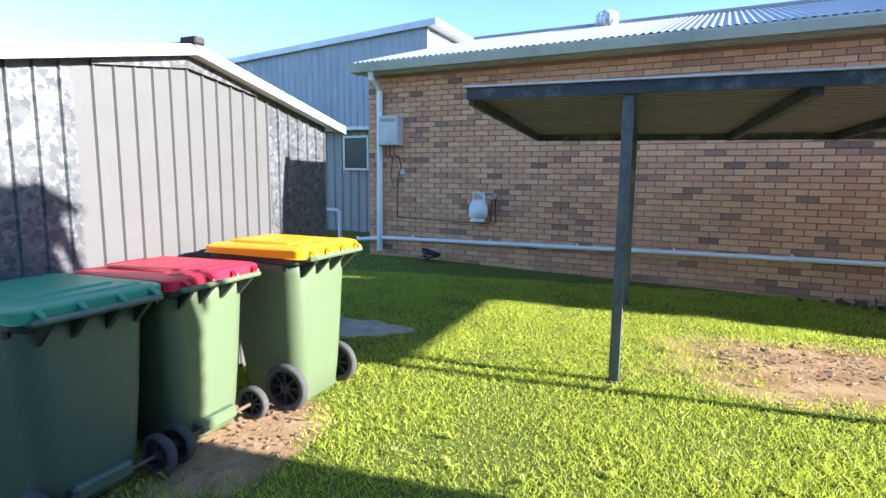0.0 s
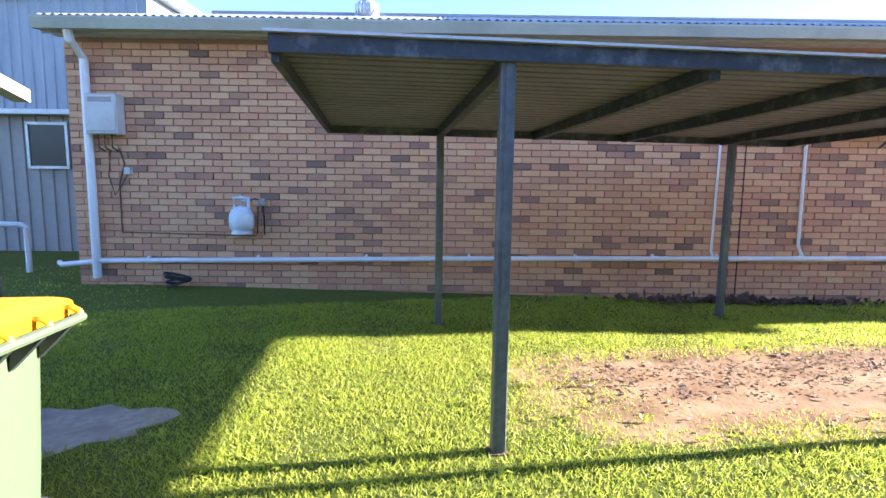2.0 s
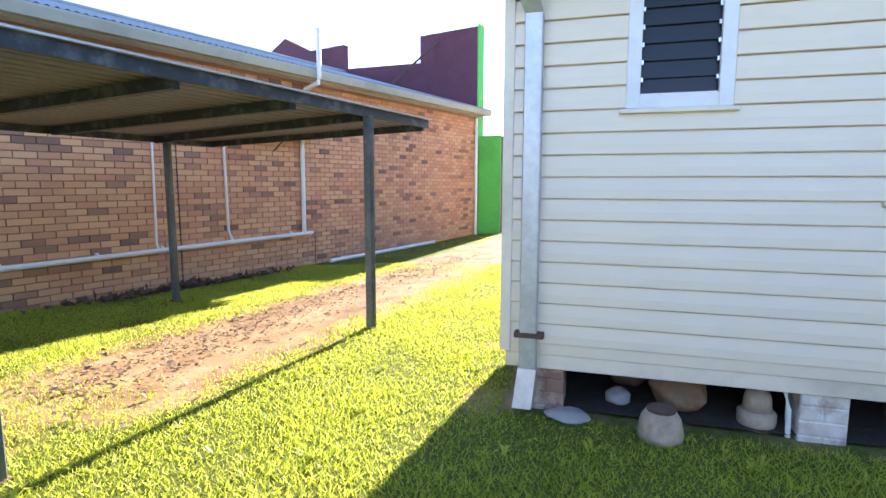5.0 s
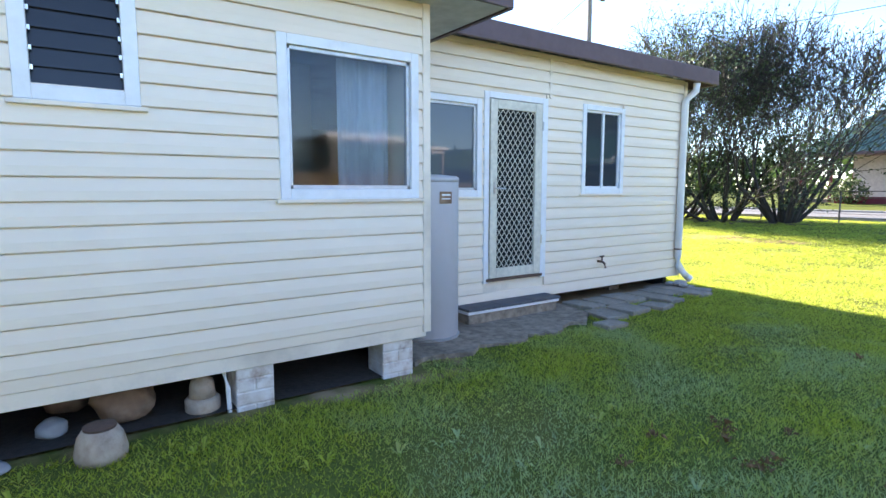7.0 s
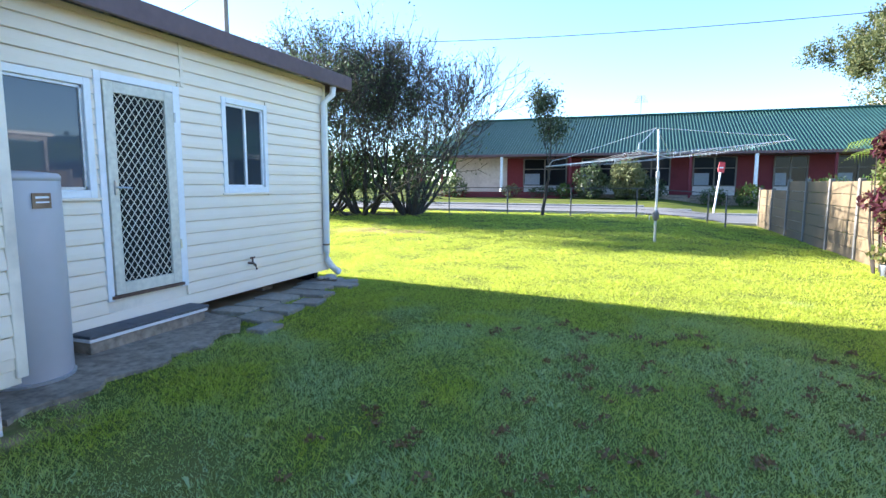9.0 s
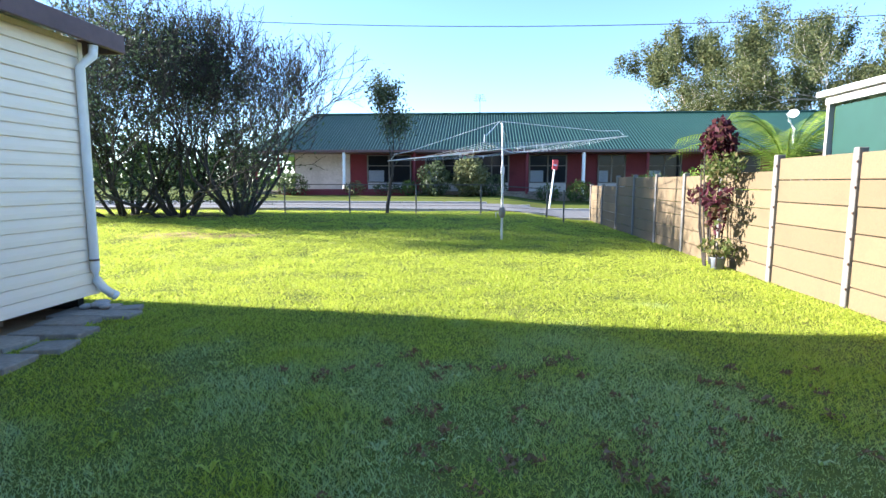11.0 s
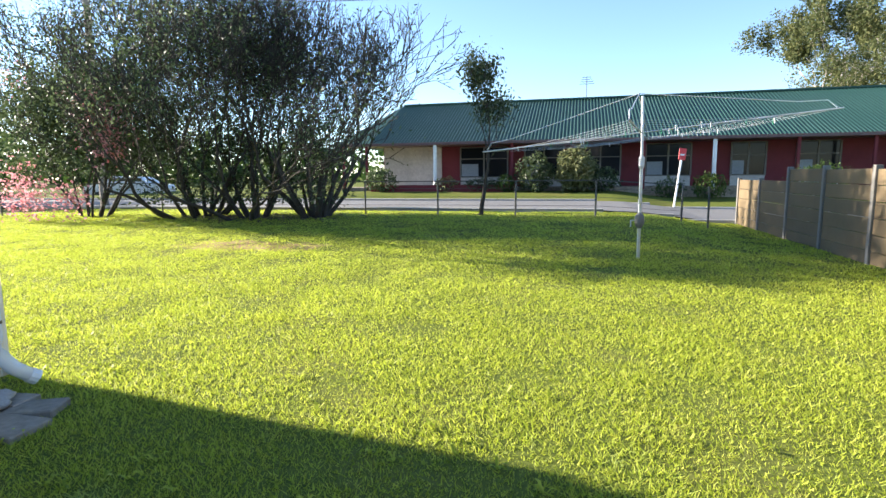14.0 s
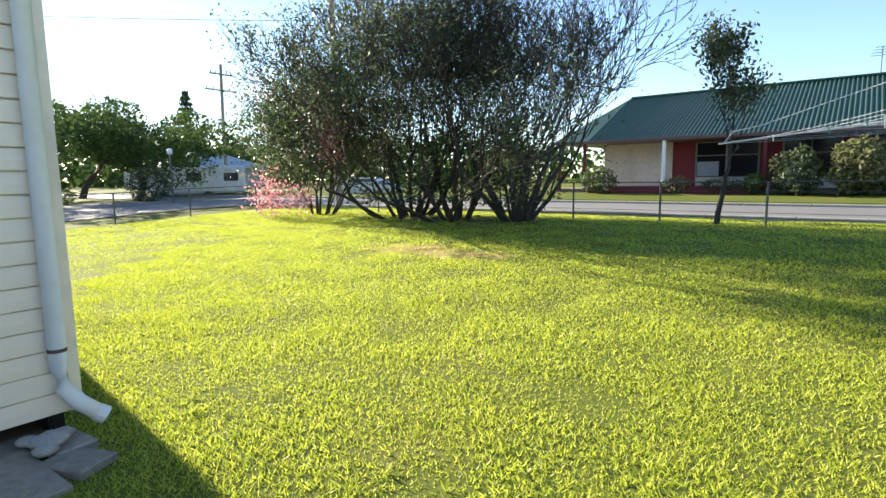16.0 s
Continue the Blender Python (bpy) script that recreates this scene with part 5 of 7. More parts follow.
v = [bm.verts.new(c) for c in ((X1 - 0.085, 1.74, 2.27), (X1 - 0.025, 1.74, 2.27), (X1 - 0.025, 1.84, 2.27), (X1 - 0.085, 1.84, 2.27), (X1 - 0.36, 1.84, 2.62), (X1 - 0.24, 1.84, 2.64), (X1 - 0.24, 1.96, 2.64), (X1 - 0.36, 1.96, 2.62))]
for f in ((0, 1, 5, 4), (1, 2, 6, 5), (2, 3, 7, 6), (3, 0, 4, 7), (4, 5, 6, 7), (3, 2, 1, 0)):
    bm.faces.new([v[i] for i in f])
part("offset", bm, M_ZINC, dp)
part("strap", bx(X1 - 0.09, X1 - 0.01, 1.70, 1.87, 0.46, 0.49), M_RUST, dp)
bm = bmesh.new()
v = [bm.verts.new(c) for c in ((X1 - 0.09, 1.735, 0.275), (X1 - 0.02, 1.735, 0.275), (X1 - 0.02, 1.845, 0.275), (X1 - 0.09, 1.845, 0.275), (X1 - 0.15, 1.755, 0.055), (X1 - 0.06, 1.755, 0.055), (X1 - 0.06, 1.865, 0.055), (X1 - 0.15, 1.865, 0.055))]
for f in ((0, 1, 5, 4), (1, 2, 6, 5), (2, 3, 7, 6), (3, 0, 4, 7), (4, 5, 6, 7), (3, 2, 1, 0)):
    bm.faces.new([v[i] for i in f])
part("shoe", bm, M_ZINC, dp)

# piers of painted brick
def pier(y0, y1, mat, x0=X1 + 0.01):
    p = part("pier", bx(x0 + 0.004, x0 + 0.226, y0 + 0.004, y1 - 0.004, -0.15, 0.272), mat, house, "white-painted brick pier")
    for r in range(4):
        z = -0.05 + r * 0.081
        cuts = [y0, y1] if r % 2 else [y0, (y0 + y1) / 2, y1]
        for a, b in zip(cuts, cuts[1:]):
            part("brick", bx(x0 - 0.002, x0 + 0.232, a + 0.003, b - 0.003, z + 0.003, z + 0.078, 0.006), mat, p)


pier(0.135, 0.365, M_WHITEBRICK)
pier(-0.87, -0.62, M_WHITEBRICK)
pier(1.58, 1.80, M_CHIPPED)
for yy in (-1.2, -2.4, -3.6, -4.8):
    part("stump", bx(X2 + 0.3, X2 + 0.5, yy - 0.1, yy + 0.1, -0.1, 0.42), M_CONC, house)
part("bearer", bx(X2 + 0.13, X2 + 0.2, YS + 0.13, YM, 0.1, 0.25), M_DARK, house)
# Near-black walls added out of sight to keep the underfloor dark.
part("light_block_wall", bx(3.0, 3.06, YM + 0.1, YN - 0.12, -0.15, 0.42), M_DARK, house)
part("light_block_wall", bx(X1 + 0.3, 3.0, YN - 0.14, YN - 0.1, -0.15, 0.42), M_DARK, house)
part("light_block_wall", bx(X1 + 0.35, 3.0, YM + 0.13, YM + 0.17, -0.15, 0.42), M_DARK, house)
part("light_block_wall", bx(3.2, 3.24, YS + 0.13, YM, -0.15, 0.42), M_DARK, house)
part("light_block_wall", bx(X2 + 0.13, 9.4, YS + 0.02, YS + 0.1, -0.15, 0.25), M_DARK, house)
for yy in (1.0, 0.2, -0.6):
    part("stump", bx(X1 + 1.2, X1 + 1.4, yy - 0.1, yy + 0.1, -0.1, 0.42), M_CONC, house)

tap = empty("garden_tap", pose(X2 - 0.02, -4.07, 0.47), "brass garden tap on cream weatherboard wall", "tap")
part("body", tb([(0, 0, 0), (-0.07, 0, 0), (-0.1, 0, -0.02), (-0.115, 0, -0.07)], 0.014, 8), M_RUST, tap)
part("stem", tb([(-0.06, 0, 0), (-0.06, 0, 0.06)], 0.01, 8), M_RUST, tap)
part("handle", tb([(-0.06, -0.035, 0.065), (-0.06, 0.035, 0.065)], 0.01, 8), M_RUST, tap)

tank = empty("hot_water_tank", pose(2.11, -1.47, 0.05), "grey cylindrical electric hot water tank on concrete", "water heater")
part("cylinder", lathe([(0.25, 0.0), (0.262, 0.02), (0.262, 1.35), (0.257, 1.37), (0.24, 1.375)], 40), M_TANK, tank, "", True)
part("cap", lathe([(0.264, 1.34), (0.267, 1.37), (0.25, 1.39), (0.1, 1.405)], 40), M_TANK, tank, "", True)
part("drip_tray", lathe([(0.265, -0.03), (0.275, 0.005), (0.255, 0.005)], 40), M_ZINC, tank)
plate = part("label_plate", bx(-0.268, -0.263, -0.06, 0.06, 1.16, 1.26), M_ROCK, tank, "brown maker's plate with white bars")
for z, h in ((1.225, 0.014), (1.195, 0.01)):
    part("print_bar", bx(-0.2705, -0.2685, -0.045, 0.04, z, z + h), M_WHITE, plate)
part("valve", tb([(-0.05, 0.27, 1.25), (-0.05, 0.33, 1.25), (-0.05, 0.35, 1.1)], 0.012, 6), M_STEEL, tank)

step = empty("door_step", pose(0, 0, 0), "dark grey tiled door step with white front edge", "step")
part("base", bx(2.175, 2.385, -3.16, -1.97, -0.02, 0.128, 0.006), M_CONC, step, "rough concrete base")
part("riser", bx(2.155, 2.385, -3.18, -1.95, 0.130, 0.158, 0.004), M_WHITE, step, "white painted front edge")
for k in range(3):
    part("tread", bx(2.147, 2.385, -3.19 + k * 0.415, -2.779 + k * 0.415, 0.160, 0.186, 0.004), M_STEP, step)
bm = bmesh.new()
pl = [(1.50, -0.95)]
for k in range(26):
    y = -1.0 - 2.0 * k / 25
    pl.append((1.53 + 0.05 * math.sin(k * 0.9) + 0.07 * noise.noise((k * 0.7, 3, 1)) + 0.15 * soft(-2.3, -3.0, y), y))
pl += [(1.9, -3.35), (2.55, -3.45), (2.7, -0.9)]
lo = [bm.verts.new((x, y, -0.1)) for x, y in pl]
hi = [bm.verts.new((x, y, 0.035)) for x, y in pl]
bm.faces.new(lo[::-1]), bm.faces.new(hi)
for i in range(len(pl)):
    j = (i + 1) % len(pl)
    bm.faces.new((lo[i], lo[j], hi[j], hi[i]))
bmesh.ops.recalc_face_normals(bm, faces=bm.faces[:])
tagged(link_bm("concrete_apron", bm, M_CONC), "rough grey concrete apron beside house wall", "concrete slab", kind="structure")
path = empty("paver_path", pose(0, 0, 0), "irregular grey concrete pavers along house wall", "paving", kind="structure")
pv = [(2.2, -3.62, 0.42, 0.26, 4), (1.75, -3.45, 0.36, 0.3, -8), (2.18, -3.95, 0.40, 0.3, 2), (1.78, -3.86, 0.34, 0.36, 6), (2.2, -4.32, 0.42, 0.34, -3), (2.02, -4.68, 0.62, 0.30, 3), (2.16, -5.02, 0.44, 0.32, -2), (2.02, -5.34, 0.6, 0.26, 2),
      (1.72, -4.28, 0.3, 0.3, 10), (1.98, -5.58, 0.30, 0.22, 22), (2.25, -5.62, 0.3, 0.2, 5), (1.45, -3.15, 0.2, 0.3, 0), (2.36, -5.36, 0.3, 0.42, 3)]
for x, y, a, b, rz in pv:
    p = part("paver", bx(-a / 2, a / 2, -b / 2, b / 2, -0.06, 0.045, 0.008), M_PAVER, path)
    p.matrix_basis = pose(x, y, 0.0 + 0.01 * noise.noise((x * 5, y * 5, 1)), random.uniform(-1.5, 1.5), random.uniform(-1.5, 1.5), rz)
for x, y, s in ((2.23, -5.55, 0.09), (2.30, -5.63, 0.06), (2.14, -5.50, 0.06), (2.33, -5.48, 0.06)):
    bm = bmesh.new()
    bmesh.ops.create_icosphere(bm, subdivisions=2, radius=s)
    for v in bm.verts:
        v.co *= 1 + 0.35 * noise.noise(v.co * 14)
        v.co.z *= 0.5
    ob = tagged(link_bm("white_stone", bm, M_KERB), "chalky pale grey stone lying on grey pavers", "stone", "stones by the downpipe")
    ob.location = (x, y, 0.05 + s * 0.35)

# Thin sheet whose dark colour carries the underfloor shade.
strip("soil_under_house", 1.40, 2.98, -0.85, 1.78, 0.3, 0.02, M_SHADESOIL, "bare soil under the raised cottage, coloured dark for underfloor shade", "soil")

# things under the house
def blob(name, loc, size, mat, label, cat, seed):
    bm = bmesh.new()
    bmesh.ops.create_icosphere(bm, subdivisions=3, radius=1)
    for v in bm.verts:
        v.co *= 1 + 0.28 * noise.noise(v.co * 1.4 + Vector((seed, 0, 0))) + 0.07 * noise.noise(v.co * 5 + Vector((seed, 3, 0)))
        v.co = Vector((v.co.x * size[0], v.co.y * size[1], max(v.co.z, -0.75) * size[2]))
    ob = tagged(link_bm(name, bm, mat, None, "", True), label, cat)
    ob.location = loc
    return ob


blob("boulder", (1.62, 0.92, 0.115), (0.13, 0.165, 0.12), M_ROCK, "rounded brown boulder under the cottage floor", "rock", 2)
blob("boulder", (1.98, 1.20, 0.11), (0.12, 0.14, 0.12), M_ROCK, "dark brown boulder in shade under the floor", "rock", 5)
blob("stone", (1.62, 1.27, 0.05), (0.09, 0.08, 0.05), M_GREYROCK, "small grey stone beside the pier", "rock", 7)
blob("stone", (1.31, 1.55, 0.022), (0.10, 0.13, 0.028), M_GREYROCK, "flat grey stone lying in short grass", "rock", 9)
pot = empty("upturned_pot", pose(1.2, 1.06, 0.0) @ Matrix.Scale(0.85, 4), "upturned flaking white garden pot on grass", "pot")
part("body", lathe([(0.135, 0.0), (0.14, 0.05), (0.12, 0.14), (0.095, 0.18), (0.09, 0.185)], 24), M_TERRA, pot, "", True)
part("base", lathe([(0.085, 0.183), (0.088, 0.2), (0.06, 0.202)], 24), M_RUST, pot)
lamp = empty("garden_ornament", pose(1.52, 0.53, 0.0), "flaking white turned concrete garden finial", "ornament")
part("plinth", lathe([(0.09, 0), (0.1, 0.03), (0.1, 0.085), (0.085, 0.1)], 20), M_TERRA, lamp, "", True)
part("finial", lathe([(0.075, 0.1), (0.07, 0.17), (0.06, 0.2), (0.035, 0.21), (0.03, 0.235), (0.012, 0.25)], 20), M_TERRA, lamp, "", True)
hose = empty("hose_pipe", pose(0, 0, 0), "short bent pale plastic pipe under the floor", "pipe")
part("pipe", tb([(1.42, 0.40, 0.0), (1.42, 0.405, 0.15), (1.44, 0.42, 0.25), (1.6, 0.44, 0.27)], 0.014, 8), M_PVC, hose)


# ---- concrete panel fence ----
fence = empty("panel_fence", pose(0, 0, 0), "sand-coloured concrete plank fence with grey posts", "fence")
FX = -5.65
ys = [-20.0, -18.15, -16.3, -14.55, -12.78, -11.1, -9.5, -7.85, -6.3, -4.7, -3.1, -1.5, 0.1]
hs = [1.25, 1.25, 1.5, 1.48, 1.47, 1.47, 1.5, 1.66, 1.66, 1.66, 1.66, 1.66]
for i, y in enumerate(ys):
    h = max(hs[max(i - 1, 0)], hs[min(i, len(hs) - 1)]) + 0.05
    z = ground_z(FX, y)
    part("post", bx(FX - 0.05, FX + 0.055, y - 0.045, y + 0.045, z - 0.2, z + h, 0.008), M_FPOST, fence)
for (y0, y1), h in zip(zip(ys, ys[1:]), hs):
    n = 5 if h < 1.4 else 6
    z = ground_z(FX, (y0 + y1) / 2) - 0.05
    for k in range(n):
        a, b = z + (h + 0.05) * k / n, z + (h + 0.05) * (k + 1) / n
        p = part("plank", bx(-0.02, 0.02, y0 + 0.046, y1 - 0.046, a + 0.006, b - 0.004, 0.007), M_FENCE, fence)
        p.location.x = FX + random.uniform(-0.004, 0.004)
for i, y in enumerate(ys[7:], 7):
    for k in range(6):
        part("bolt", bx(FX + 0.055, FX + 0.066, y + 0.03, y + 0.05, 0.2 + k * 0.27, 0.225 + k * 0.27), M_RUST, fence)


# ---- plants: leaf clouds and branches ----
def leaf_mesh(name, centres, sizes, mat, parent, label="", seed=1, aspect=0.45, droop=0.0):
    """Many small folded leaves, two triangles each, at the given centres."""
    rng = np.random.default_rng(seed)
    n = len(centres)
    c = np.asarray(centres, dtype=float)
    s = np.asarray(sizes, dtype=float)
    d = rng.normal(size=(n, 3))
    d[:, 2] -= droop
    d /= np.linalg.norm(d, axis=1)[:, None]
    e = np.cross(d, rng.normal(size=(n, 3)))
    e /= np.linalg.norm(e, axis=1)[:, None] + 1e-9
    v = np.empty((n * 4, 3))
    v[0::4] = c - d * s[:, None] * 0.5
    v[1::4] = c + e * s[:, None] * aspect * 0.5
    v[2::4] = c + d * s[:, None] * 0.5
    v[3::4] = c - e * s[:, None] * aspect * 0.5
    me = bpy.data.meshes.new(name)
    me.vertices.add(n * 4)
    me.vertices.foreach_set("co", v.ravel())
    me.loops.add(n * 4)
    me.loops.foreach_set("vertex_index", np.arange(n * 4, dtype=np.int32))
    me.polygons.add(n)
    me.polygons.foreach_set("loop_start", np.arange(0, n * 4, 4, dtype=np.int32))
    me.polygons.foreach_set("loop_total", np.full(n, 4, dtype=np.int32))
    me.update(calc_edges=True)
    me.materials.append(mat)
    ob = new(name, me)
    ob.parent = parent
    if label:
        ob["label"] = label
    return ob


def branching(bm, rng, p, d, length, r, depth, tips, spread=0.5, up=0.15, kids=(2, 3), seg=5, leafy=2):
    """A limb that forks; collects the twig points in tips."""
    r = max(r, 0.009)
    pts, rs = [p], [r]
    q, dd = p.copy(), d.copy()
    n = 4
    for i in range(n):
        dd = (dd + Vector(rng.normal(size=3)) * 0.11 + Vector((0, 0, up * 0.3))).normalized()
        q = q + dd * length / n
        pts.append(q.copy())
        rs.append(r * (1 - 0.38 * (i + 1) / n))
    tube(bm, pts, rs, seg if depth > 1 else 3, False)
    if depth <= leafy:
        tips.extend(pts[1:])
    if depth > 0:
        for k in range(rng.integers(kids[0], kids[1] + 1)):
            nd = (dd + Vector(rng.normal(size=3)) * spread + Vector((0, 0, up))).normalized()
            st = pts[-1] if k < 2 else pts[2]
            branching(bm, rng, st, nd, length * rng.uniform(0.62, 0.85), rs[-1] * (0.8 if k == 0 else 0.62), depth - 1, tips, spread, up, kids, seg, leafy)


def tree(name, x, y, stems, height, leaf_mat, n_leaf, leaf_size, label, seed, bark=M_BARK, depth=4, spread=0.42, cloud=0.35, up=0.12, r=0.12, thin=None, lean=0.25, fork=0.3, leafy=2):
    rng = np.random.default_rng(seed)
    t = empty(name, pose(x, y, ground_z(x, y)), label, "tree")
    tips = []
    bm = bmesh.new()
    for sx, sy in stems:
        out = Vector((sx, sy, 0))
        d = (Vector((0, 0, 1)) + out * lean + Vector(rng.normal(size=3)) * 0.08).normalized()
        branching(bm, rng, Vector((sx, sy, -0.1)), d, height * fork, r * rng.uniform(0.8, 1.2), depth, tips, spread, up, leafy=leafy)
    part("trunk", bm, bark, t, "", True)
    tp = np.array([tuple(p) for p in tips])
    if thin is not None:
        w = np.array([thin(p) for p in tp])
    else:
        w = np.ones(len(tp))
    w = w / w.sum()
    idx = rng.choice(len(tp), n_leaf, p=w)
    c = tp[idx] + rng.normal(size=(n_leaf, 3)) * cloud
    c[:, 2] = np.maximum(c[:, 2], 0.4)
    leaf_mesh("crown", c, rng.uniform(0.6, 1.4, n_leaf) * leaf_size, leaf_mat, t, "", seed)
    return t


def ball_bush(name, x, y, size, mat, n, leaf, label, seed, cat="shrub", droop=0.0, aspect=0.45, stems=True):
    rng = np.random.default_rng(seed)
    t = empty(name, pose(x, y, ground_z(x, y)), label, cat)
    d = rng.normal(size=(n, 3))
    d /= np.linalg.norm(d, axis=1)[:, None]
    rad = rng.uniform(0.35, 1.0, n) ** 0.5
    lump = np.array([1 + 0.35 * noise.noise((a * 2.2, b * 2.2, c * 2.2 + seed)) for a, b, c in d])
    c = d * (rad * lump)[:, None] * np.array(size)
    c[:, 2] += size[2] * 0.9
    keep = c[:, 2] > 0.02
    c = c[keep]
    leaf_mesh("leaves", c, rng.uniform(0.6, 1.4, len(c)) * leaf, mat, t, "", seed, aspect, droop)
    if stems:
        for k in range(7):
            a = rng.uniform(0, 6.28)
            part("stem", tube(bmesh.new(), [(0.05 * math.cos(a), 0.05 * math.sin(a), -0.05), (size[0] * 0.5 * math.cos(a), size[1] * 0.5 * math.sin(a), size[2] * 1.1)], [0.025, 0.01], 5, False), M_BARK, t)
    return t


# large multi-stemmed trees on the lawn by the street
def ring_stems(n, rad, seed):
    rng = np.random.default_rng(seed)
    return [(rad * math.cos(a) * rng.uniform(0.3, 1), rad * math.sin(a) * rng.uniform(0.3, 1)) for a in np.linspace(0, 6.28, n, endpoint=False)]


def skirt(parent, cx, cy, rx, z0, z1, n, leaf, mat, seed):
    """Low inner foliage around the stems."""
    rng = np.random.default_rng(seed)
    c = np.column_stack([cx + rng.normal(size=n) * rx, cy + rng.normal(size=n) * rx * 0.7, rng.uniform(z0, z1, n)])
    lump = np.array([noise.noise((a * 1.3, b * 1.3, d * 1.3)) for a, b, d in c])
    leaf_mesh("low_leaves", c[lump > -0.08], rng.uniform(0.6, 1.4, int((lump > -0.08).sum())) * leaf, mat, parent, "", seed)


t = tree("large_tree", 6.0, -17.2, ring_stems(15, 0.45, 1), 7.5, M_LEAFDARK, 6500, 0.085, "spreading multi-trunk tree with thin half-bare twiggy crown", 11, depth=6, spread=0.33, lean=2.2, thin=lambda p: 1.0 if p[0] > 0.6 else 0.22, cloud=0.12, fork=0.24, r=0.07)
skirt(t, 0.25, 0.0, 0.5, 0.4, 2.7, 5200, 0.11, M_LEAFDARK, 1)
t = tree("large_tree", 7.75, -16.9, ring_stems(10, 0.45, 2) + [(0.15, 0.75), (-0.35, 0.7)], 8.4, M_LEAFDARK, 10000, 0.088, "tall multi-trunk tree with dense dark green crown", 12, depth=6, spread=0.33, lean=1.6, thin=lambda p: 2.6 if p[1] > 0.8 else 0.7, cloud=0.17, fork=0.235, r=0.07)
skirt(t, 0.3, 0.0, 0.75, 0.4, 3.4, 7000, 0.10, M_LEAFDARK, 2)
t = tree("large_tree", 9.6, -17.1, ring_stems(12, 0.55, 3) + [(0.2, 0.8), (-0.3, 0.75), (0.55, 0.6)], 8.4, M_LEAFDARK, 15500, 0.088, "tall bushy tree with dense dark glossy leaves", 13, depth=6, spread=0.36, lean=1.8, thin=lambda p: 2.6 if p[1] > 0.8 else 0.7, cloud=0.2, fork=0.235, r=0.065)
skirt(t, 0.2, 0.3, 1.1, 0.4, 3.4, 8500, 0.10, M_LEAFDARK, 3)
t = tree("flowering_tree", 13.2, -16.7, ring_stems(12, 0.4, 4), 5.6, M_LEAFDARK, 26000, 0.10, "bushy crepe myrtle with dark leaves and pink flowers", 14, depth=4, spread=0.36, lean=1.2, cloud=0.3, r=0.04, fork=0.3)
skirt(t, 0.3, 0.6, 0.95, 1.2, 3.6, 8500, 0.12, M_LEAFDARK, 4)
rng = np.random.default_rng(5)
fl = []
for cx, cy, cz, rr, n in ((11.0, -15.2, 3.0, 0.45, 420), (10.9, -15.1, 2.6, 0.4, 300), (14.3, -15.3, 0.95, 0.5, 400), (13.4, -15.0, 0.8, 0.4, 270), (15.3, -16.2, 4.4, 0.5, 280), (12.2, -15.0, 0.9, 0.35, 260), (10.7, -15.0, 2.2, 0.3, 160), (11.4, -15.2, 3.5, 0.35, 200), (15.0, -16.0, 1.5, 0.4, 220)):
    fl.append(np.array((cx, cy, cz)) + rng.normal(size=(n, 3)) * rr * np.array((0.8, 0.6, 0.75)))
blooms = empty("flower_cluster", pose(0, 0, 0), "clusters of pink crepe myrtle blossom on branch ends", "flowers")
leaf_mesh("blossom", np.concatenate(fl), rng.uniform(0.05, 0.11, sum(len(f) for f in fl)), M_FLOWER, blooms, "", 6, 0.8)
tree("young_tree", 1.65, -18.3, [(-0.22, 0)], 4.4, M_LEAFYOUNG, 2600, 0.11, "slender young tree with sparse grey-green leaves", 21, depth=5, spread=0.27, lean=0.45, cloud=0.17, r=0.085, fork=0.33, up=0.3, thin=lambda p: 1.0 if p[2] > 2.6 else 0.06)

# rotary clothes hoist
HX, HY = -2.16, -12.0
HZ = ground_z(HX, HY)
hoist = empty("clothes_hoist", pose(HX, HY, HZ), "old galvanised rotary clothes hoist standing on lawn", "clothes line")
part("pole", tb([(0, 0, -0.1), (0, 0, 1.55)], 0.026, 12), M_ZINC, hoist)
part("inner_pole", tb([(0, 0, 1.5), (0.02, 0, 2.48)], 0.02, 12), M_ZINC, hoist)
part("collar", lathe([(0.03, 1.40), (0.042, 1.42), (0.042, 1.56), (0.03, 1.58)], 14), M_ZINC, hoist)
gear = part("winder_box", lathe([(0.03, 0.48), (0.06, 0.52), (0.075, 0.58), (0.07, 0.66), (0.035, 0.72)], 14), M_FPOST, hoist, "weathered winding gear case", True)
part("winder_handle", tb([(0.06, 0, 0.60), (0.13, 0.02, 0.60), (0.13, 0.02, 0.5)], 0.012, 6), M_ZINC, gear)
tilt = pose(0.02, 0, 1.92, 0, 5.2, 0)
A0 = -9
arm_len, rise = 2.55, 0.0
tips_h = []
for k in range(4):
    a = radians(A0 + 90 * k)
    tip = Vector((math.cos(a) * arm_len, math.sin(a) * arm_len, 0.02))
    tips_h.append(tip)
    arm = part("arm", tb([(0, 0, 0.02), tip * 0.97, tip], 0.0115, 8), M_ZINC, hoist)
    arm.matrix_basis = tilt
    st = part("stay", tb([(0, 0, 0.60), tip * 0.8 + Vector((0, 0, 0.16)), tip * 0.93 + Vector((0, 0, 0.13)), tip * 0.97 + Vector((0, 0, 0.02))], 0.008, 6), M_ZINC, hoist)
    st.matrix_basis = tilt
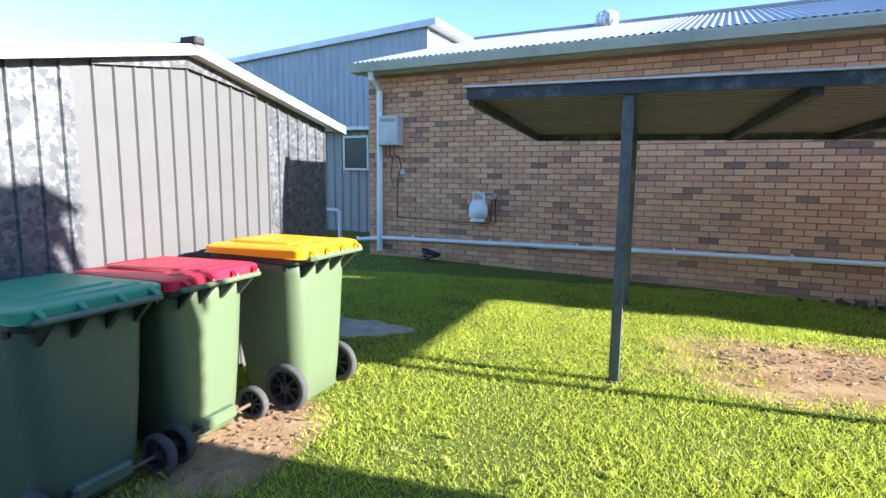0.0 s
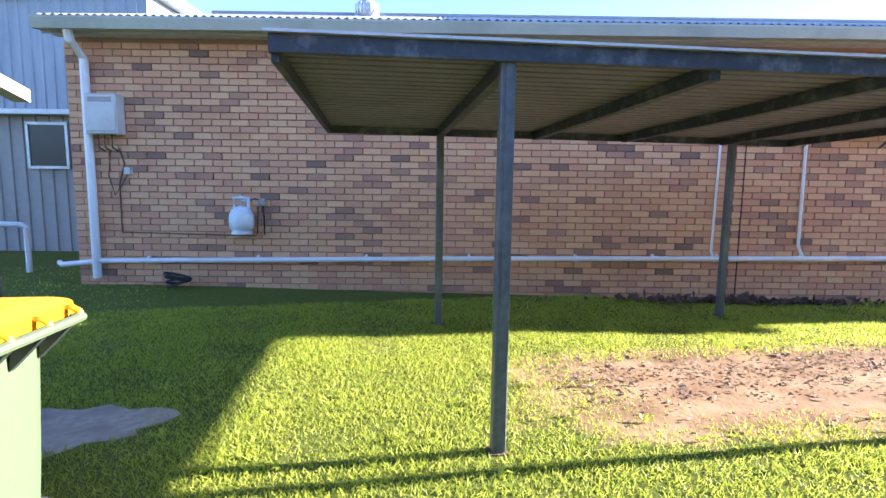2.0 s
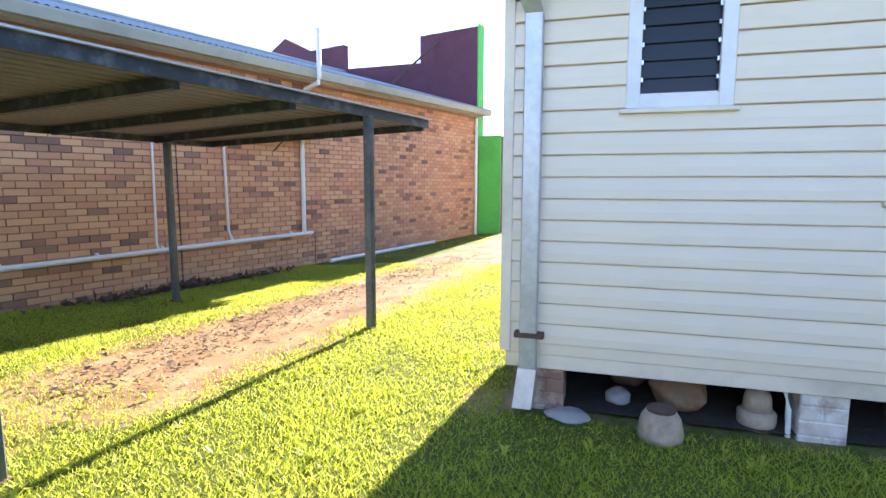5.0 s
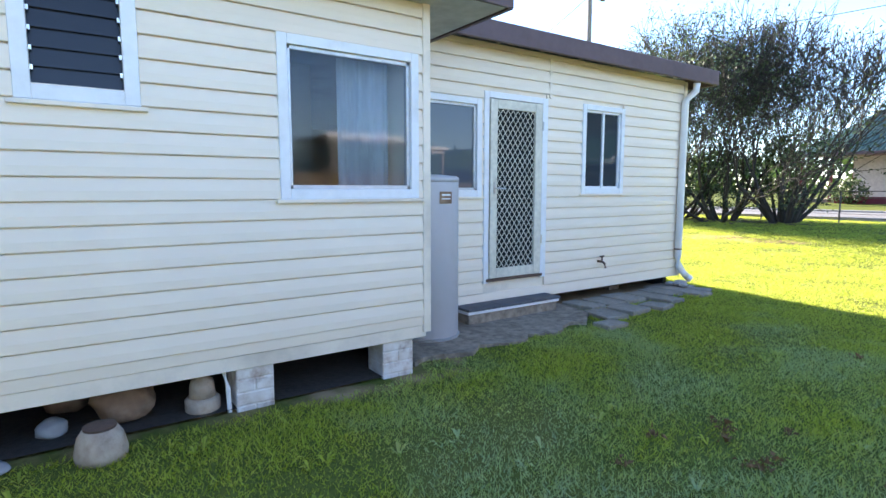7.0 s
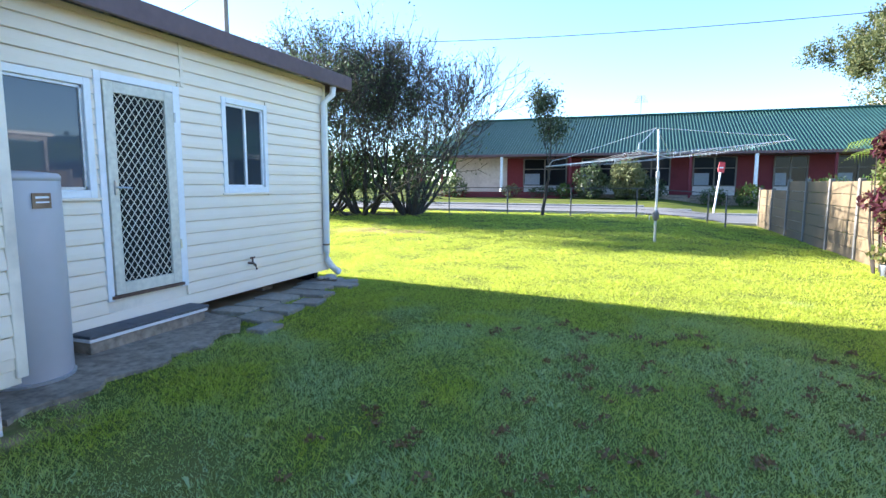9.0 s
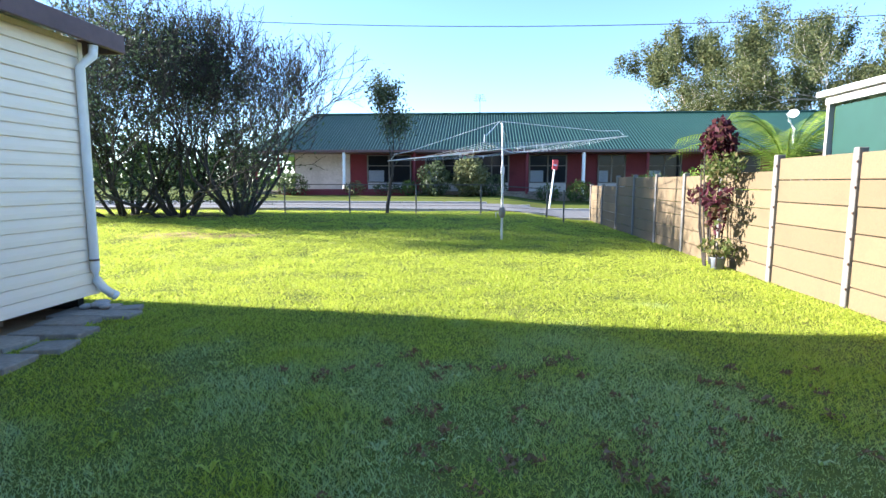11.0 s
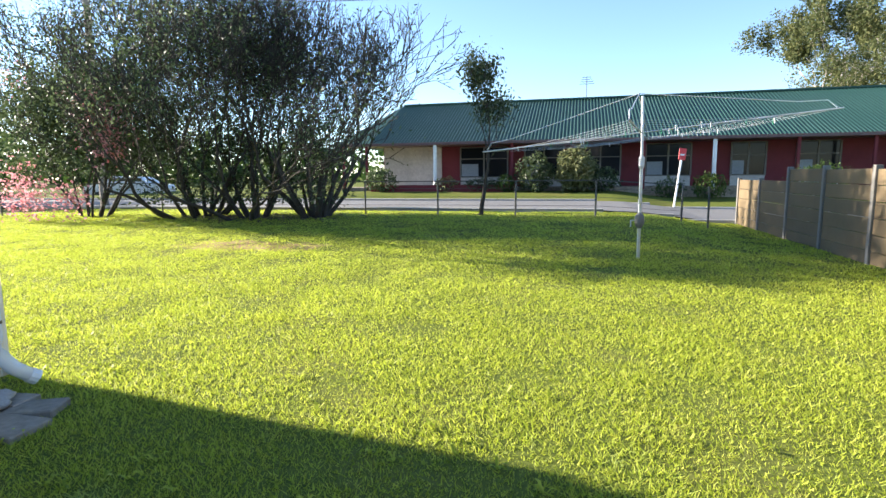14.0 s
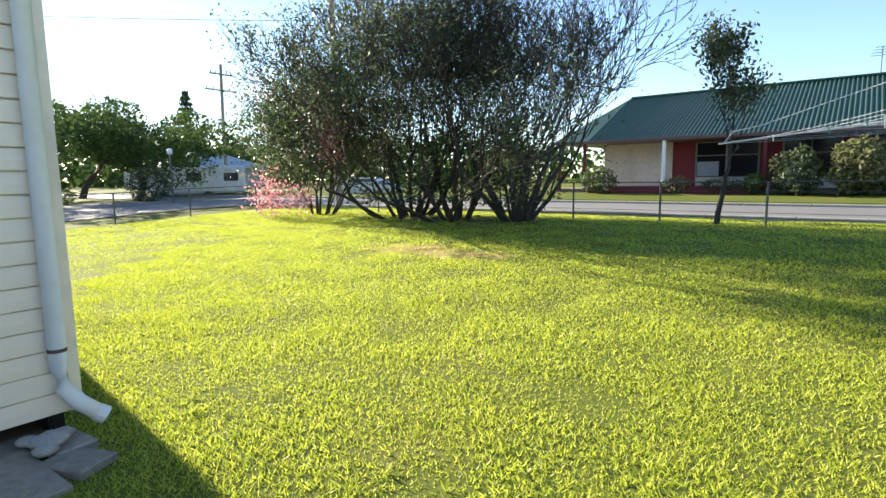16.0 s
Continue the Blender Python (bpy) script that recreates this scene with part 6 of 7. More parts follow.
for ring in range(6):
    f = 0.42 + 0.11 * ring
    bm = bmesh.new()
    for k in range(4):
        a, b = tips_h[k] * f, tips_h[(k + 1) % 4] * f
        pts = [a.lerp(b, t) - Vector((0, 0, 0.05 * math.sin(math.pi * t))) for t in np.linspace(0, 1, 7)]
        tube(bm, pts, 0.0022, 4, False)
    ob = part("line", bm, M_ZINC, hoist, "pale clothes line wire")
    ob.matrix_basis = tilt
rng = np.random.default_rng(17)
for k in range(26):
    i = rng.integers(0, 4)
    f = 0.42 + 0.11 * rng.integers(0, 6)
    t = rng.uniform(0.15, 0.85)
    p = (tips_h[i] * f).lerp(tips_h[(i + 1) % 4] * f, t) - Vector((0, 0, 0.05 * math.sin(math.pi * t)))
    peg = part("peg", bx(-0.006, 0.006, -0.008, 0.008, -0.05, 0.025), M_PVC if k % 3 else M_LIDG, hoist, "plastic clothes peg")
    peg.matrix_basis = tilt @ Matrix.Translation(p)

# wire fence along the street
wire = empty("wire_fence", pose(0, 0, 0), "low pipe and wire mesh fence along the street", "fence")
posts = [(-3.9, -18.5), (-1.71, -18.5), (0.47, -18.5), (2.74, -18.5), (5.0, -18.5), (7.3, -18.5), (9.7, -18.4), (12.0, -18.2), (14.3, -17.6), (16.3, -16.3), (17.4, -14.4), (18.0, -12.2), (18.4, -9.9), (18.7, -7.5)]
tops = []
for x, y in posts:
    z = ground_z(x, y)
    part("post", tb([(x, y, z - 0.1), (x, y, z + 0.98)], 0.026, 8), M_WIRE, wire)
    tops.append(Vector((x, y, z)))
bm = bmesh.new()
tube(bm, [p + Vector((0, 0, 0.97)) for p in tops], 0.017, 6, False)
part("top_rail", bm, M_WIRE, wire)
for hgt in (0.16, 0.28, 0.52, 0.76):
    part("wire", tube(bmesh.new(), [p + Vector((0, 0, hgt)) for p in tops], 0.005 if hgt > 0.2 else 0.009, 4, False), M_WIRE, wire)
corner = empty("corner_post", pose(-4.23, -17.0, ground_z(-4.2, -17)), "thin dark steel stake standing in lawn", "post")
part("stake", tb([(0, 0, -0.1), (0.01, 0, 1.0)], 0.024, 8), M_WIRE, corner)

# potted red-leaved plant at the fence
px, py = -5.4, -8.95
pp = empty("potted_plant", pose(px, py, ground_z(px, py)), "tall wine-red leafy plant in small blue-grey pot by fence", "plant")
part("pot", lathe([(0.09, 0.0), (0.12, 0.17), (0.13, 0.19), (0.11, 0.19), (0.1, 0.16)], 20), M_POT, pp, "dull blue-grey plastic pot", True)
rng = np.random.default_rng(31)
for k in range(11):
    a = rng.uniform(0, 6.28)
    b0 = Vector((0.08 + 0.1 * math.cos(a), -0.05 + 0.13 * math.sin(a), 0.05))
    tp = Vector((0.1 + 0.2 * math.cos(a), 0.0 + 0.3 * math.sin(a), rng.uniform(1.2, 2.1)))
    part("stem", tube(bmesh.new(), [b0, b0.lerp(tp, 0.5) + Vector((0.03, 0.05 * math.sin(a), 0)), tp], [0.015, 0.011, 0.006], 5, False), M_BARK, pp)


def leaf_ball(cx, cy, cz, rx, ry, rz, n):
    d = rng.normal(size=(n, 3))
    d /= np.linalg.norm(d, axis=1)[:, None]
    return np.array((cx, cy, cz)) + d * (rng.uniform(0.3, 1.05, n) ** 0.6)[:, None] * np.array((rx, ry, rz))


red = np.concatenate([leaf_ball(0.08, 0.0, 1.95, 0.26, 0.32, 0.26, 480), leaf_ball(0.08, 0.03, 2.14, 0.16, 0.2, 0.18, 160), leaf_ball(0.15, 0.12, 1.2, 0.22, 0.40, 0.2, 80), leaf_ball(0.2, -0.36, 1.12, 0.16, 0.24, 0.14, 50), leaf_ball(0.2, 0.3, 1.02, 0.2, 0.26, 0.16, 60), leaf_ball(0.1, 0.1, 0.74, 0.14, 0.22, 0.16, 36)])
grn = np.concatenate([leaf_ball(0.05, 0.1, 1.62, 0.28, 0.45, 0.18, 260), leaf_ball(0.05, 0.0, 1.42, 0.25, 0.34, 0.16, 100), leaf_ball(0.1, 0.05, 1.0, 0.2, 0.3, 0.4, 50), leaf_ball(0.05, 0.08, 0.36, 0.24, 0.42, 0.16, 190), leaf_ball(0.0, -0.3, 0.95, 0.1, 0.2, 0.3, 60)])
leaf_mesh("red_leaves", red, rng.uniform(0.08, 0.17, len(red)), M_LEAFRED, pp, "wine red leaves", 3, 0.45, 0.6)
leaf_mesh("green_leaves", grn, rng.uniform(0.07, 0.15, len(grn)), M_LEAFPLANT, pp, "dull green leaves", 4, 0.4, 0.3)


# palm beyond the fence
def palm(x, y, z, n, length, label, seed):
    rng = np.random.default_rng(seed)
    t = empty("palm", pose(x, y, 0), label, "palm")
    part("trunk", tb([(0, 0, -0.1), (0.03, 0, z)], [0.12, 0.1], 10), M_BARK, t)
    for k in range(n):
        a = 2 * math.pi * k / n + rng.uniform(-0.2, 0.2)
        el = rng.uniform(0.75, 1.35)
        pts = []
        for f in np.linspace(0, 1, 9):
            r = length * f * math.cos(el) + 0.12 * f * f * length
            pts.append(Vector((math.cos(a) * r, math.sin(a) * r, z + length * math.sin(el) * f - length * 0.55 * f * f)))
        bm = bmesh.new()
        tube(bm, pts, [0.014 * (1 - 0.08 * i) for i in range(9)], 4, False)
        for i in range(1, 9):
            for m in range(5):
                p = pts[i - 1].lerp(pts[i], m / 5)
                d = (pts[i] - pts[i - 1]).normalized()
                s = d.cross(Vector((0, 0, 1))).normalized()
                for sg in (1, -1):
                    tip = p + s * sg * 0.34 * length * (1 - 0.5 * i / 9) * 0.6 + d * 0.12 - Vector((0, 0, 0.16))
                    v = [bm.verts.new(c) for c in (p - d * 0.008, p + d * 0.008, tip)]
                    bm.faces.new(v)
        part("frond", bm, M_LEAFPALM, t)


palm(-6.75, -9.75, 1.55, 17, 2.3, "green feather palm behind the concrete fence", 3)
palm(-6.6, -11.4, 0.9, 11, 1.25, "low arching palm behind the concrete fence", 4)
ball_bush("hedge", -6.5, -12.6, (0.6, 1.7, 0.85), M_LEAFPALM, 5200, 0.09, "yellow-green leafy shrubs along the concrete fence", 43)
ball_bush("hedge", -7.4, -19.4, (0.9, 0.7, 0.9), M_LEAFMID, 2600, 0.09, "clipped dark green hedge beyond the fence end", 41)
ball_bush("hedge", -7.0, -8.3, (0.8, 1.4, 0.85), M_LEAFMID, 2600, 0.11, "bushy green shrubs behind concrete fence planks", 42)

dish = empty("satellite_dish", pose(-6.97, -10.0, 0), "small white satellite dish on thin mast behind fence", "satellite dish")
part("mast", tb([(0, 0, -0.1), (0, 0, 2.25), (0.1, 0.02, 2.38)], 0.02, 8), M_WHITE, dish)
bowl = part("bowl", lathe([(0.006, -0.012), (0.04, -0.008), (0.078, 0.008), (0.082, 0.013), (0.076, 0.014), (0.038, 0.0), (0.006, -0.005)], 24), M_WHITE, dish, "", True)
bowl.matrix_basis = pose(0.06, 0.06, 2.49, -62, 0, -35)
part("feed_arm", tb([(0.1, 0.02, 2.38), (0.26, 0.24, 2.46)], 0.01, 6), M_WHITE, dish)

# neighbour's shed beyond the fence
ns = empty("neighbour_shed", pose(-6.1, -7.7, 0), "white-framed neighbouring shed with green side", "shed")
part("wall", bx(-2.6, -0.06, 0.08, 4.2, -0.1, 2.3), M_GREENROOF, ns)
for y in (0.0, 1.4, 2.8, 4.15):
    part("corner_trim", bx(-0.07, 0.0, y, y + 0.05, -0.1, 2.36), M_LEANTO, ns)
part("top_rail", bx(-0.07, 0.01, -0.02, 4.3, 2.33, 2.42), M_LEANTO, ns)
part("roof", bx(-2.8, 0.08, -0.12, 4.4, 2.43, 2.5, 0.01), M_WHITE, ns)


# ---- long house across the street ----
FZ = ground_z(0, -31) + 0.05
far = empty("long_house", pose(0, 0, 0), "long single-storey red and white house with green roof", "house")
EY, WY, RY = -30.4, -32.2, -36.0
EZ2, RZ2 = 3.12, 5.72
part("wall", bx(-45, 9.35, WY - 0.2, WY, FZ - 0.4, 3.2), M_REDBRICK, far, "dark red painted wall")
part("rear_wall", bx(-45, 9.35, -40.2, -40.0, FZ - 0.4, 3.2), M_REDBRICK, far)
part("end_wall", bx(9.15, 9.35, -40.0, WY - 0.2, FZ - 0.4, 3.2), M_WHITEWALL, far)
part("white_wall", bx(6.0, 9.3, WY - 0.02, WY + 0.06, FZ - 0.3, 3.0), M_WHITEWALL, far, "off-white rendered wall bay")
part("verandah_floor", bx(-45, 11.1, WY, EY + 0.1, FZ - 0.4, FZ + 0.12), M_CONC, far)
run2 = math.hypot(EY + 0.3 - RY, RZ2 - EZ2)
sheet("roof_slope", 9.4 + 47, run2, "wave", M_GREENROOF, far, pose(9.4, EY + 0.3, EZ2, math.degrees(math.atan2(RZ2 - EZ2, EY + 0.3 - RY)), 0, 180), 0.17, 0.03)
sheet("roof_slope", 9.4 + 47, run2, "wave", M_GREENROOF, far, pose(-47, 2 * RY - EY - 0.3, EZ2, math.degrees(math.atan2(RZ2 - EZ2, EY + 0.3 - RY)), 0, 0), 0.24, 0.03)
bm = bmesh.new()
v = [bm.verts.new(c) for c in ((9.4, EY + 0.3, EZ2), (9.4, 2 * RY - EY - 0.3, EZ2), (9.4, RY, RZ2), (11.3, EY + 0.3, EZ2 - 0.02), (11.3, 2 * RY - EY - 0.3, EZ2 - 0.02))]
for f in ((0, 3, 2), (3, 4, 2), (4, 1, 2)):
    bm.faces.new([v[i] for i in f])
part("hip_end", bm, M_GREENROOF, far)
part("ridge_cap", tb([(9.3, RY, RZ2 + 0.03), (-47, RY, RZ2 + 0.03)], 0.09, 6), M_GREENROOF, far)
part("gutter", bx(-46, 11.3, EY + 0.3, EY + 0.42, EZ2 - 0.14, EZ2 - 0.0, 0.01), M_FASCIA, far)
part("verandah_ceiling", bx(-45, 11.2, WY, EY + 0.3, 3.0, 3.03), M_FASCIA, far)
for x in (5.85, -7.2, -20.5):
    part("downpipe", tb([(x, EY + 0.3, 3.05), (x, EY + 0.3, FZ)], 0.09, 8), M_WHITE, far, "white downpipe")
for x in (10.9, 9.6, 1.95, -0.95, -4.2, -10.6, -13.5, -16.5, -23):
    part("verandah_post", bx(x - 0.06, x + 0.06, EY + 0.1, EY + 0.22, FZ, 3.05), M_REDBRICK, far)
for x0, x1 in ((2.4, 4.95), (-0.5, 1.5), (-3.3, -1.35), (-6.6, -4.5), (-9.9, -8.4), (-13.0, -11.2), (-17.5, -15.0), (-22, -19.5)):
    w = part("window", bx(x0, x1, WY, WY + 0.03, 1.35, 2.9), M_FARGLASS, far, "wide dark window")
    part("apron_panel", bx(x0, x1, WY, WY + 0.04, FZ + 0.1, 1.33), M_WHITEWALL, w)
    for x in (x0, (x0 + x1) / 2, x1):
        part("frame", bx(x - 0.04, x + 0.04, WY + 0.028, WY + 0.07, 1.33, 2.92), M_FPOST, w)
    for z in (1.33, 2.3, 2.9):
        part("frame", bx(x0, x1, WY + 0.029, WY + 0.065, z, z + 0.05), M_FPOST, w)
    part("blind", bx(x0 + (x1 - x0) * 0.62, x1 - 0.06, WY + 0.031, WY + 0.036, 1.40, 2.05), M_BLIND, w, "half-drawn pale blind")
bm = bmesh.new()
part("low_wall", bx(2.0, 9.2, EY + 0.5, EY + 0.7, FZ - 0.3, FZ + 0.25, 0.01), M_REDBRICK, far)
for x, y, s, mt, n, lf, lab in ((0.75, -29.6, (0.95, 0.8, 0.95), M_LEAFDARK, 2200, 0.15, "rounded dark green garden shrub by the house"), (-1.15, -29.5, (0.95, 0.8, 1.1), M_LEAFPALE, 2600, 0.2, "tall pale grey-green spiky shrub by the house"),
                              (-2.4, -29.6, (0.75, 0.7, 0.6), M_LEAFDARK, 1000, 0.15, "low dark shrub in front garden"), (-6.9, -29.4, (0.75, 0.6, 0.6), M_LEAFMID, 1100, 0.13, "small round green bush by the sign"),
                              (8.6, -29.6, (0.9, 0.6, 0.65), M_LEAFDARK, 1000, 0.15, "dark shrub before the white wall"), (3.4, -29.8, (0.9, 0.4, 0.35), M_LEAFDARK, 700, 0.12, "low dark garden planting"),
                              (2.2, -29.7, (0.5, 0.5, 0.45), M_LEAFMID, 700, 0.12, "low green garden plant"), (5.2, -29.8, (0.6, 0.4, 0.4), M_LEAFPALE, 500, 0.12, "small pale garden plant"), (-5.3, -29.8, (0.7, 0.4, 0.5), M_LEAFMID, 600, 0.12, "loose green garden plants")):
    ball_bush("shrub", x, y, s, mt, n, lf, lab, int(abs(x) * 10) + 3)
sign = empty("street_sign", pose(-4.9, -25.9, ground_z(-4.9, -25.9)), "leaning white post with small red sign plate", "sign")
sp = part("post", tb([(0, 0, -0.1), (0, 0, 2.2)], 0.04, 8), M_WHITE, sign)
sp.matrix_basis = pose(0, 0, 0, 0, -6, 0)
pl = part("plate", bx(-0.13, 0.13, 0.04, 0.06, 1.86, 2.30, 0.01), M_SIGN, sign, "red sign plate")
pl.matrix_basis = pose(0, 0, 0, 0, -6, 0)
part("print_bar", bx(-0.08, 0.08, 0.0605, 0.064, 2.03, 2.09), M_WHITE, pl)
ant = empty("tv_antenna", pose(-1.6, -36, RZ2), "thin television antenna on the green roof", "antenna")
part("mast", tb([(0, 0, 0), (0, 0, 1.25)], 0.022, 6), M_WIRE, ant)
for k in range(4):
    part("element", tb([(-0.4 + 0.05 * k, 0.0, 0.85 + 0.12 * k), (0.4 - 0.05 * k, 0.0, 0.85 + 0.12 * k)], 0.012, 5), M_WIRE, ant)


# gums and other distant trees
def gum(x, y, h, seed, mat=M_LEAFGUM, n=17000, leaf=0.24, label="tall olive-green gum tree with pale trunk far off", depth=6, r=0.35, spread=0.5, cloud=0.3, bark=M_GUMBARK):
    return tree("gum_tree", x, y, [(0, 0)], h, mat, n, leaf, label, seed, bark, depth, spread, cloud, 0.16, r, None, 0.1, 0.23, 2)


for x, y, h, s in ((-23.5, -56, 21, 51), (-28, -58, 23, 52), (-33, -53, 24, 53), (-39, -50, 23, 54), (-31, -64, 23, 55), (-45, -46, 22, 56), (-37, -60, 25, 57)):
    gum(x, y, h, s)
for x, y, h, s in ((-27, -52, 13, 91), (-33, -47, 13, 92), (-39, -43, 14, 93), (-30, -55, 16, 94), (-24.5, -53, 16, 95), (-36, -51, 17, 96), (-42, -47, 15, 97), (-27.5, -61, 18, 98)):
    gum(x, y, h, s, n=7500, leaf=0.22, label="shorter olive-green gum tree with pale trunk", r=0.22)
gum(-15.5, -60, 8, 58, M_LEAFMID, 2500, 0.5, "rounded green tree behind the long house", 4, 0.25, 0.6, 0.9)
gum(16, -70, 9, 59, M_LEAFMID, 2500, 0.5, "green tree far behind the street", 4, 0.25, 0.6, 0.9)
def round_tree(x, y, h, wide, seed, label, mat=M_LEAFMID, n=9000, leaf=0.3):
    rng = np.random.default_rng(seed)
    t = empty("round_tree", pose(x, y, 0), label, "tree")
    bm = bmesh.new()
    tips = []
    branching(bm, rng, Vector((0, 0, -0.1)), Vector((0, 0, 1)), h * 0.3, h * 0.035, 4, tips, 0.7, 0.05)
    part("trunk", bm, M_BARK, t, "", True)
    lumps = [(rng.normal() * wide * 0.27, rng.normal() * wide * 0.27, h * rng.uniform(0.45, 0.82), wide * rng.uniform(0.13, 0.22)) for _ in range(16)]
    cs = []
    for k in range(n):
        cx, cy, cz, rr = lumps[rng.integers(0, len(lumps))]
        d = rng.normal(size=3)
        d = d / np.linalg.norm(d) * rr * rng.uniform(0.7, 1.05)
        cs.append((cx + d[0], cy + d[1], max(cz + d[2] * 0.75, h * 0.2)))
    leaf_mesh("crown", cs, rng.uniform(0.5, 1.3, n) * leaf, mat, t, "", seed)
    return t


for x, y, h, w, s, lab in ((33, -19.5, 5.6, 9.5, 61, "broad spreading green tree across the side street"), (43, -20, 8.0, 8, 62, "tall dark green tree across the side street"), (42, -15, 7.5, 8, 63, "leafy green tree across the side street"),
                           (47, -26, 6.5, 7, 64, "leafy green tree beside a far driveway"), (38, -9, 7, 8, 65, "round green tree along the side street"), (60, -45, 7, 9, 66, "leafy green tree far down the street"), (45, -52, 6.5, 8, 67, "round green tree beyond the corner")):
    round_tree(x, y, h, w, s, lab)


def far_woods():
    """A belt of distant trees and roofs along the horizon."""
    rng = np.random.default_rng(81)
    cs = []
    for k in range(150):
        a = radians(rng.uniform(-175, -8))
        d = rng.uniform(85, 140)
        hh, ww = rng.uniform(4, 9), rng.uniform(4, 8)
        cx, cy = d * math.cos(a), d * math.sin(a)
        q = rng.normal(size=(150, 3))
        q /= np.linalg.norm(q, axis=1)[:, None]
        q *= rng.uniform(0.6, 1.05, (150, 1))
        cs.append(np.column_stack([cx + q[:, 0] * ww, cy + q[:, 1] * ww, np.maximum(hh * 0.5 + q[:, 2] * hh * 0.55, 0.1)]))
    c = np.concatenate(cs)
    root = leaf_mesh("far_woods", c, rng.uniform(0.8, 1.8, len(c)), M_LEAFMID, None, "", 82, 0.7)
    tagged(root, "belt of green trees along the horizon", "woods", kind="stuff")


far_woods()
pine = empty("norfolk_pine", pose(69, -42, 0), "narrow tiered pine far down the street", "tree")
part("trunk", tb([(0, 0, -0.2), (0, 0, 13)], [0.3, 0.05], 8), M_BARK, pine)
rng = np.random.default_rng(71)
cs = []
for z in np.arange(3, 13, 0.65):
    for k in range(130):
        a, rr = rng.uniform(0, 6.28), rng.uniform(0.1, 1) * (13.8 - z) * 0.36
        cs.append((rr * math.cos(a), rr * math.sin(a), z + rng.normal() * 0.14))
leaf_mesh("crown", cs, rng.uniform(0.3, 0.7, len(cs)), M_LEAFDARK, pine, "", 72)

# power pole and lines
pole = empty("power_pole", pose(41.7, -30.5, 0, 0, -1.5, 0), "weathered timber power pole with crossarms", "power pole")
part("pole", tb([(0, 0, -0.3), (0, 0, 11.0)], [0.17, 0.12], 10), M_POLE, pole)
for z, w in ((10.2, 1.0), (8.9, 1.4)):
    part("crossarm", bx(-0.06, 0.06, -w, w, z - 0.06, z + 0.06), M_POLE, pole)
    for y in (-w + 0.1, -w / 2, w / 2, w - 0.1):
        part("insulator", tb([(0, y, z + 0.05), (0, y, z + 0.25)], 0.05, 6), M_FPOST, pole)
pole2 = empty("power_pole", pose(17.9, -21.7, 0), "timber power pole beside the street", "power pole")
part("pole", tb([(0, 0, -0.3), (0, 0, 12.5)], [0.16, 0.11], 10), M_POLE, pole2)
part("crossarm", bx(-0.06, 0.06, -1.1, 1.1, 11.2, 11.32), M_POLE, pole2)
lines = empty("power_line", pose(0, 0, 0), "thin black overhead service cable", "cable")
for a, b, sag in (((17.9, -21.7, 8.4), (-38, -18.0, 8.4), 1.7), ((17.9, -21.7, 8.4), (45, 10, 8.5), 0.5), ((41.7, -30.5, 10.3), (17.9, -21.7, 11.3), 0.5), ((41.7, -30.5, 9.0), (45, 10, 8.8), 0.4)):
    a, b = Vector(a), Vector(b)
    part("cable", tb([a.lerp(b, t) - Vector((0, 0, sag * 4 * t * (1 - t))) for t in np.linspace(0, 1, 25)], 0.013, 5), M_RUBBER, lines)

# across the side street: house, caravan, car, street lamp
fh = empty("cottage", pose(54, -35, 0, 0, 0, 0), "pale far cottage with blue-grey hip roof", "house")
part("wall", bx(-4, 6, -5, 5, -0.1, 2.8), M_LEANTO, fh)
bm = bmesh.new()
v = [bm.verts.new(c) for c in ((-4.6, -5.6, 2.8), (6.6, -5.6, 2.8), (6.6, 5.6, 2.8), (-4.6, 5.6, 2.8), (-0.5, 0, 4.9), (2.5, 0, 4.9))]
for f in ((0, 1, 5, 4), (1, 2, 5), (2, 3, 4, 5), (3, 0, 4), (3, 2, 1, 0)):
    bm.faces.new([v[i] for i in f])
part("roof", bm, M_BIGSHED, fh)
van = empty("caravan", pose(37.5, -26.5, 0.1, 0, 0, 60), "white caravan parked across the street", "caravan")
part("body", bx(-2.6, 2.6, -1.1, 1.1, 0.45, 2.5, 0.18), M_CARPAINT, van)
for x in (-1.6, 0.9):
    part("window", bx(x - 0.5, x + 0.5, 1.1, 1.12, 1.35, 1.95, 0.02), M_GLASS, van)
    part("window", bx(x - 0.5, x + 0.5, -1.12, -1.1, 1.35, 1.95, 0.02), M_GLASS, van)
for y in (-1.0, 1.0):
    w = part("wheel", lathe([(0.1, -0.1), (0.3, -0.1), (0.32, 0), (0.3, 0.1), (0.1, 0.1)], 18), M_RUBBER, van)
    w.matrix_basis = pose(0, y, 0.32, 90)


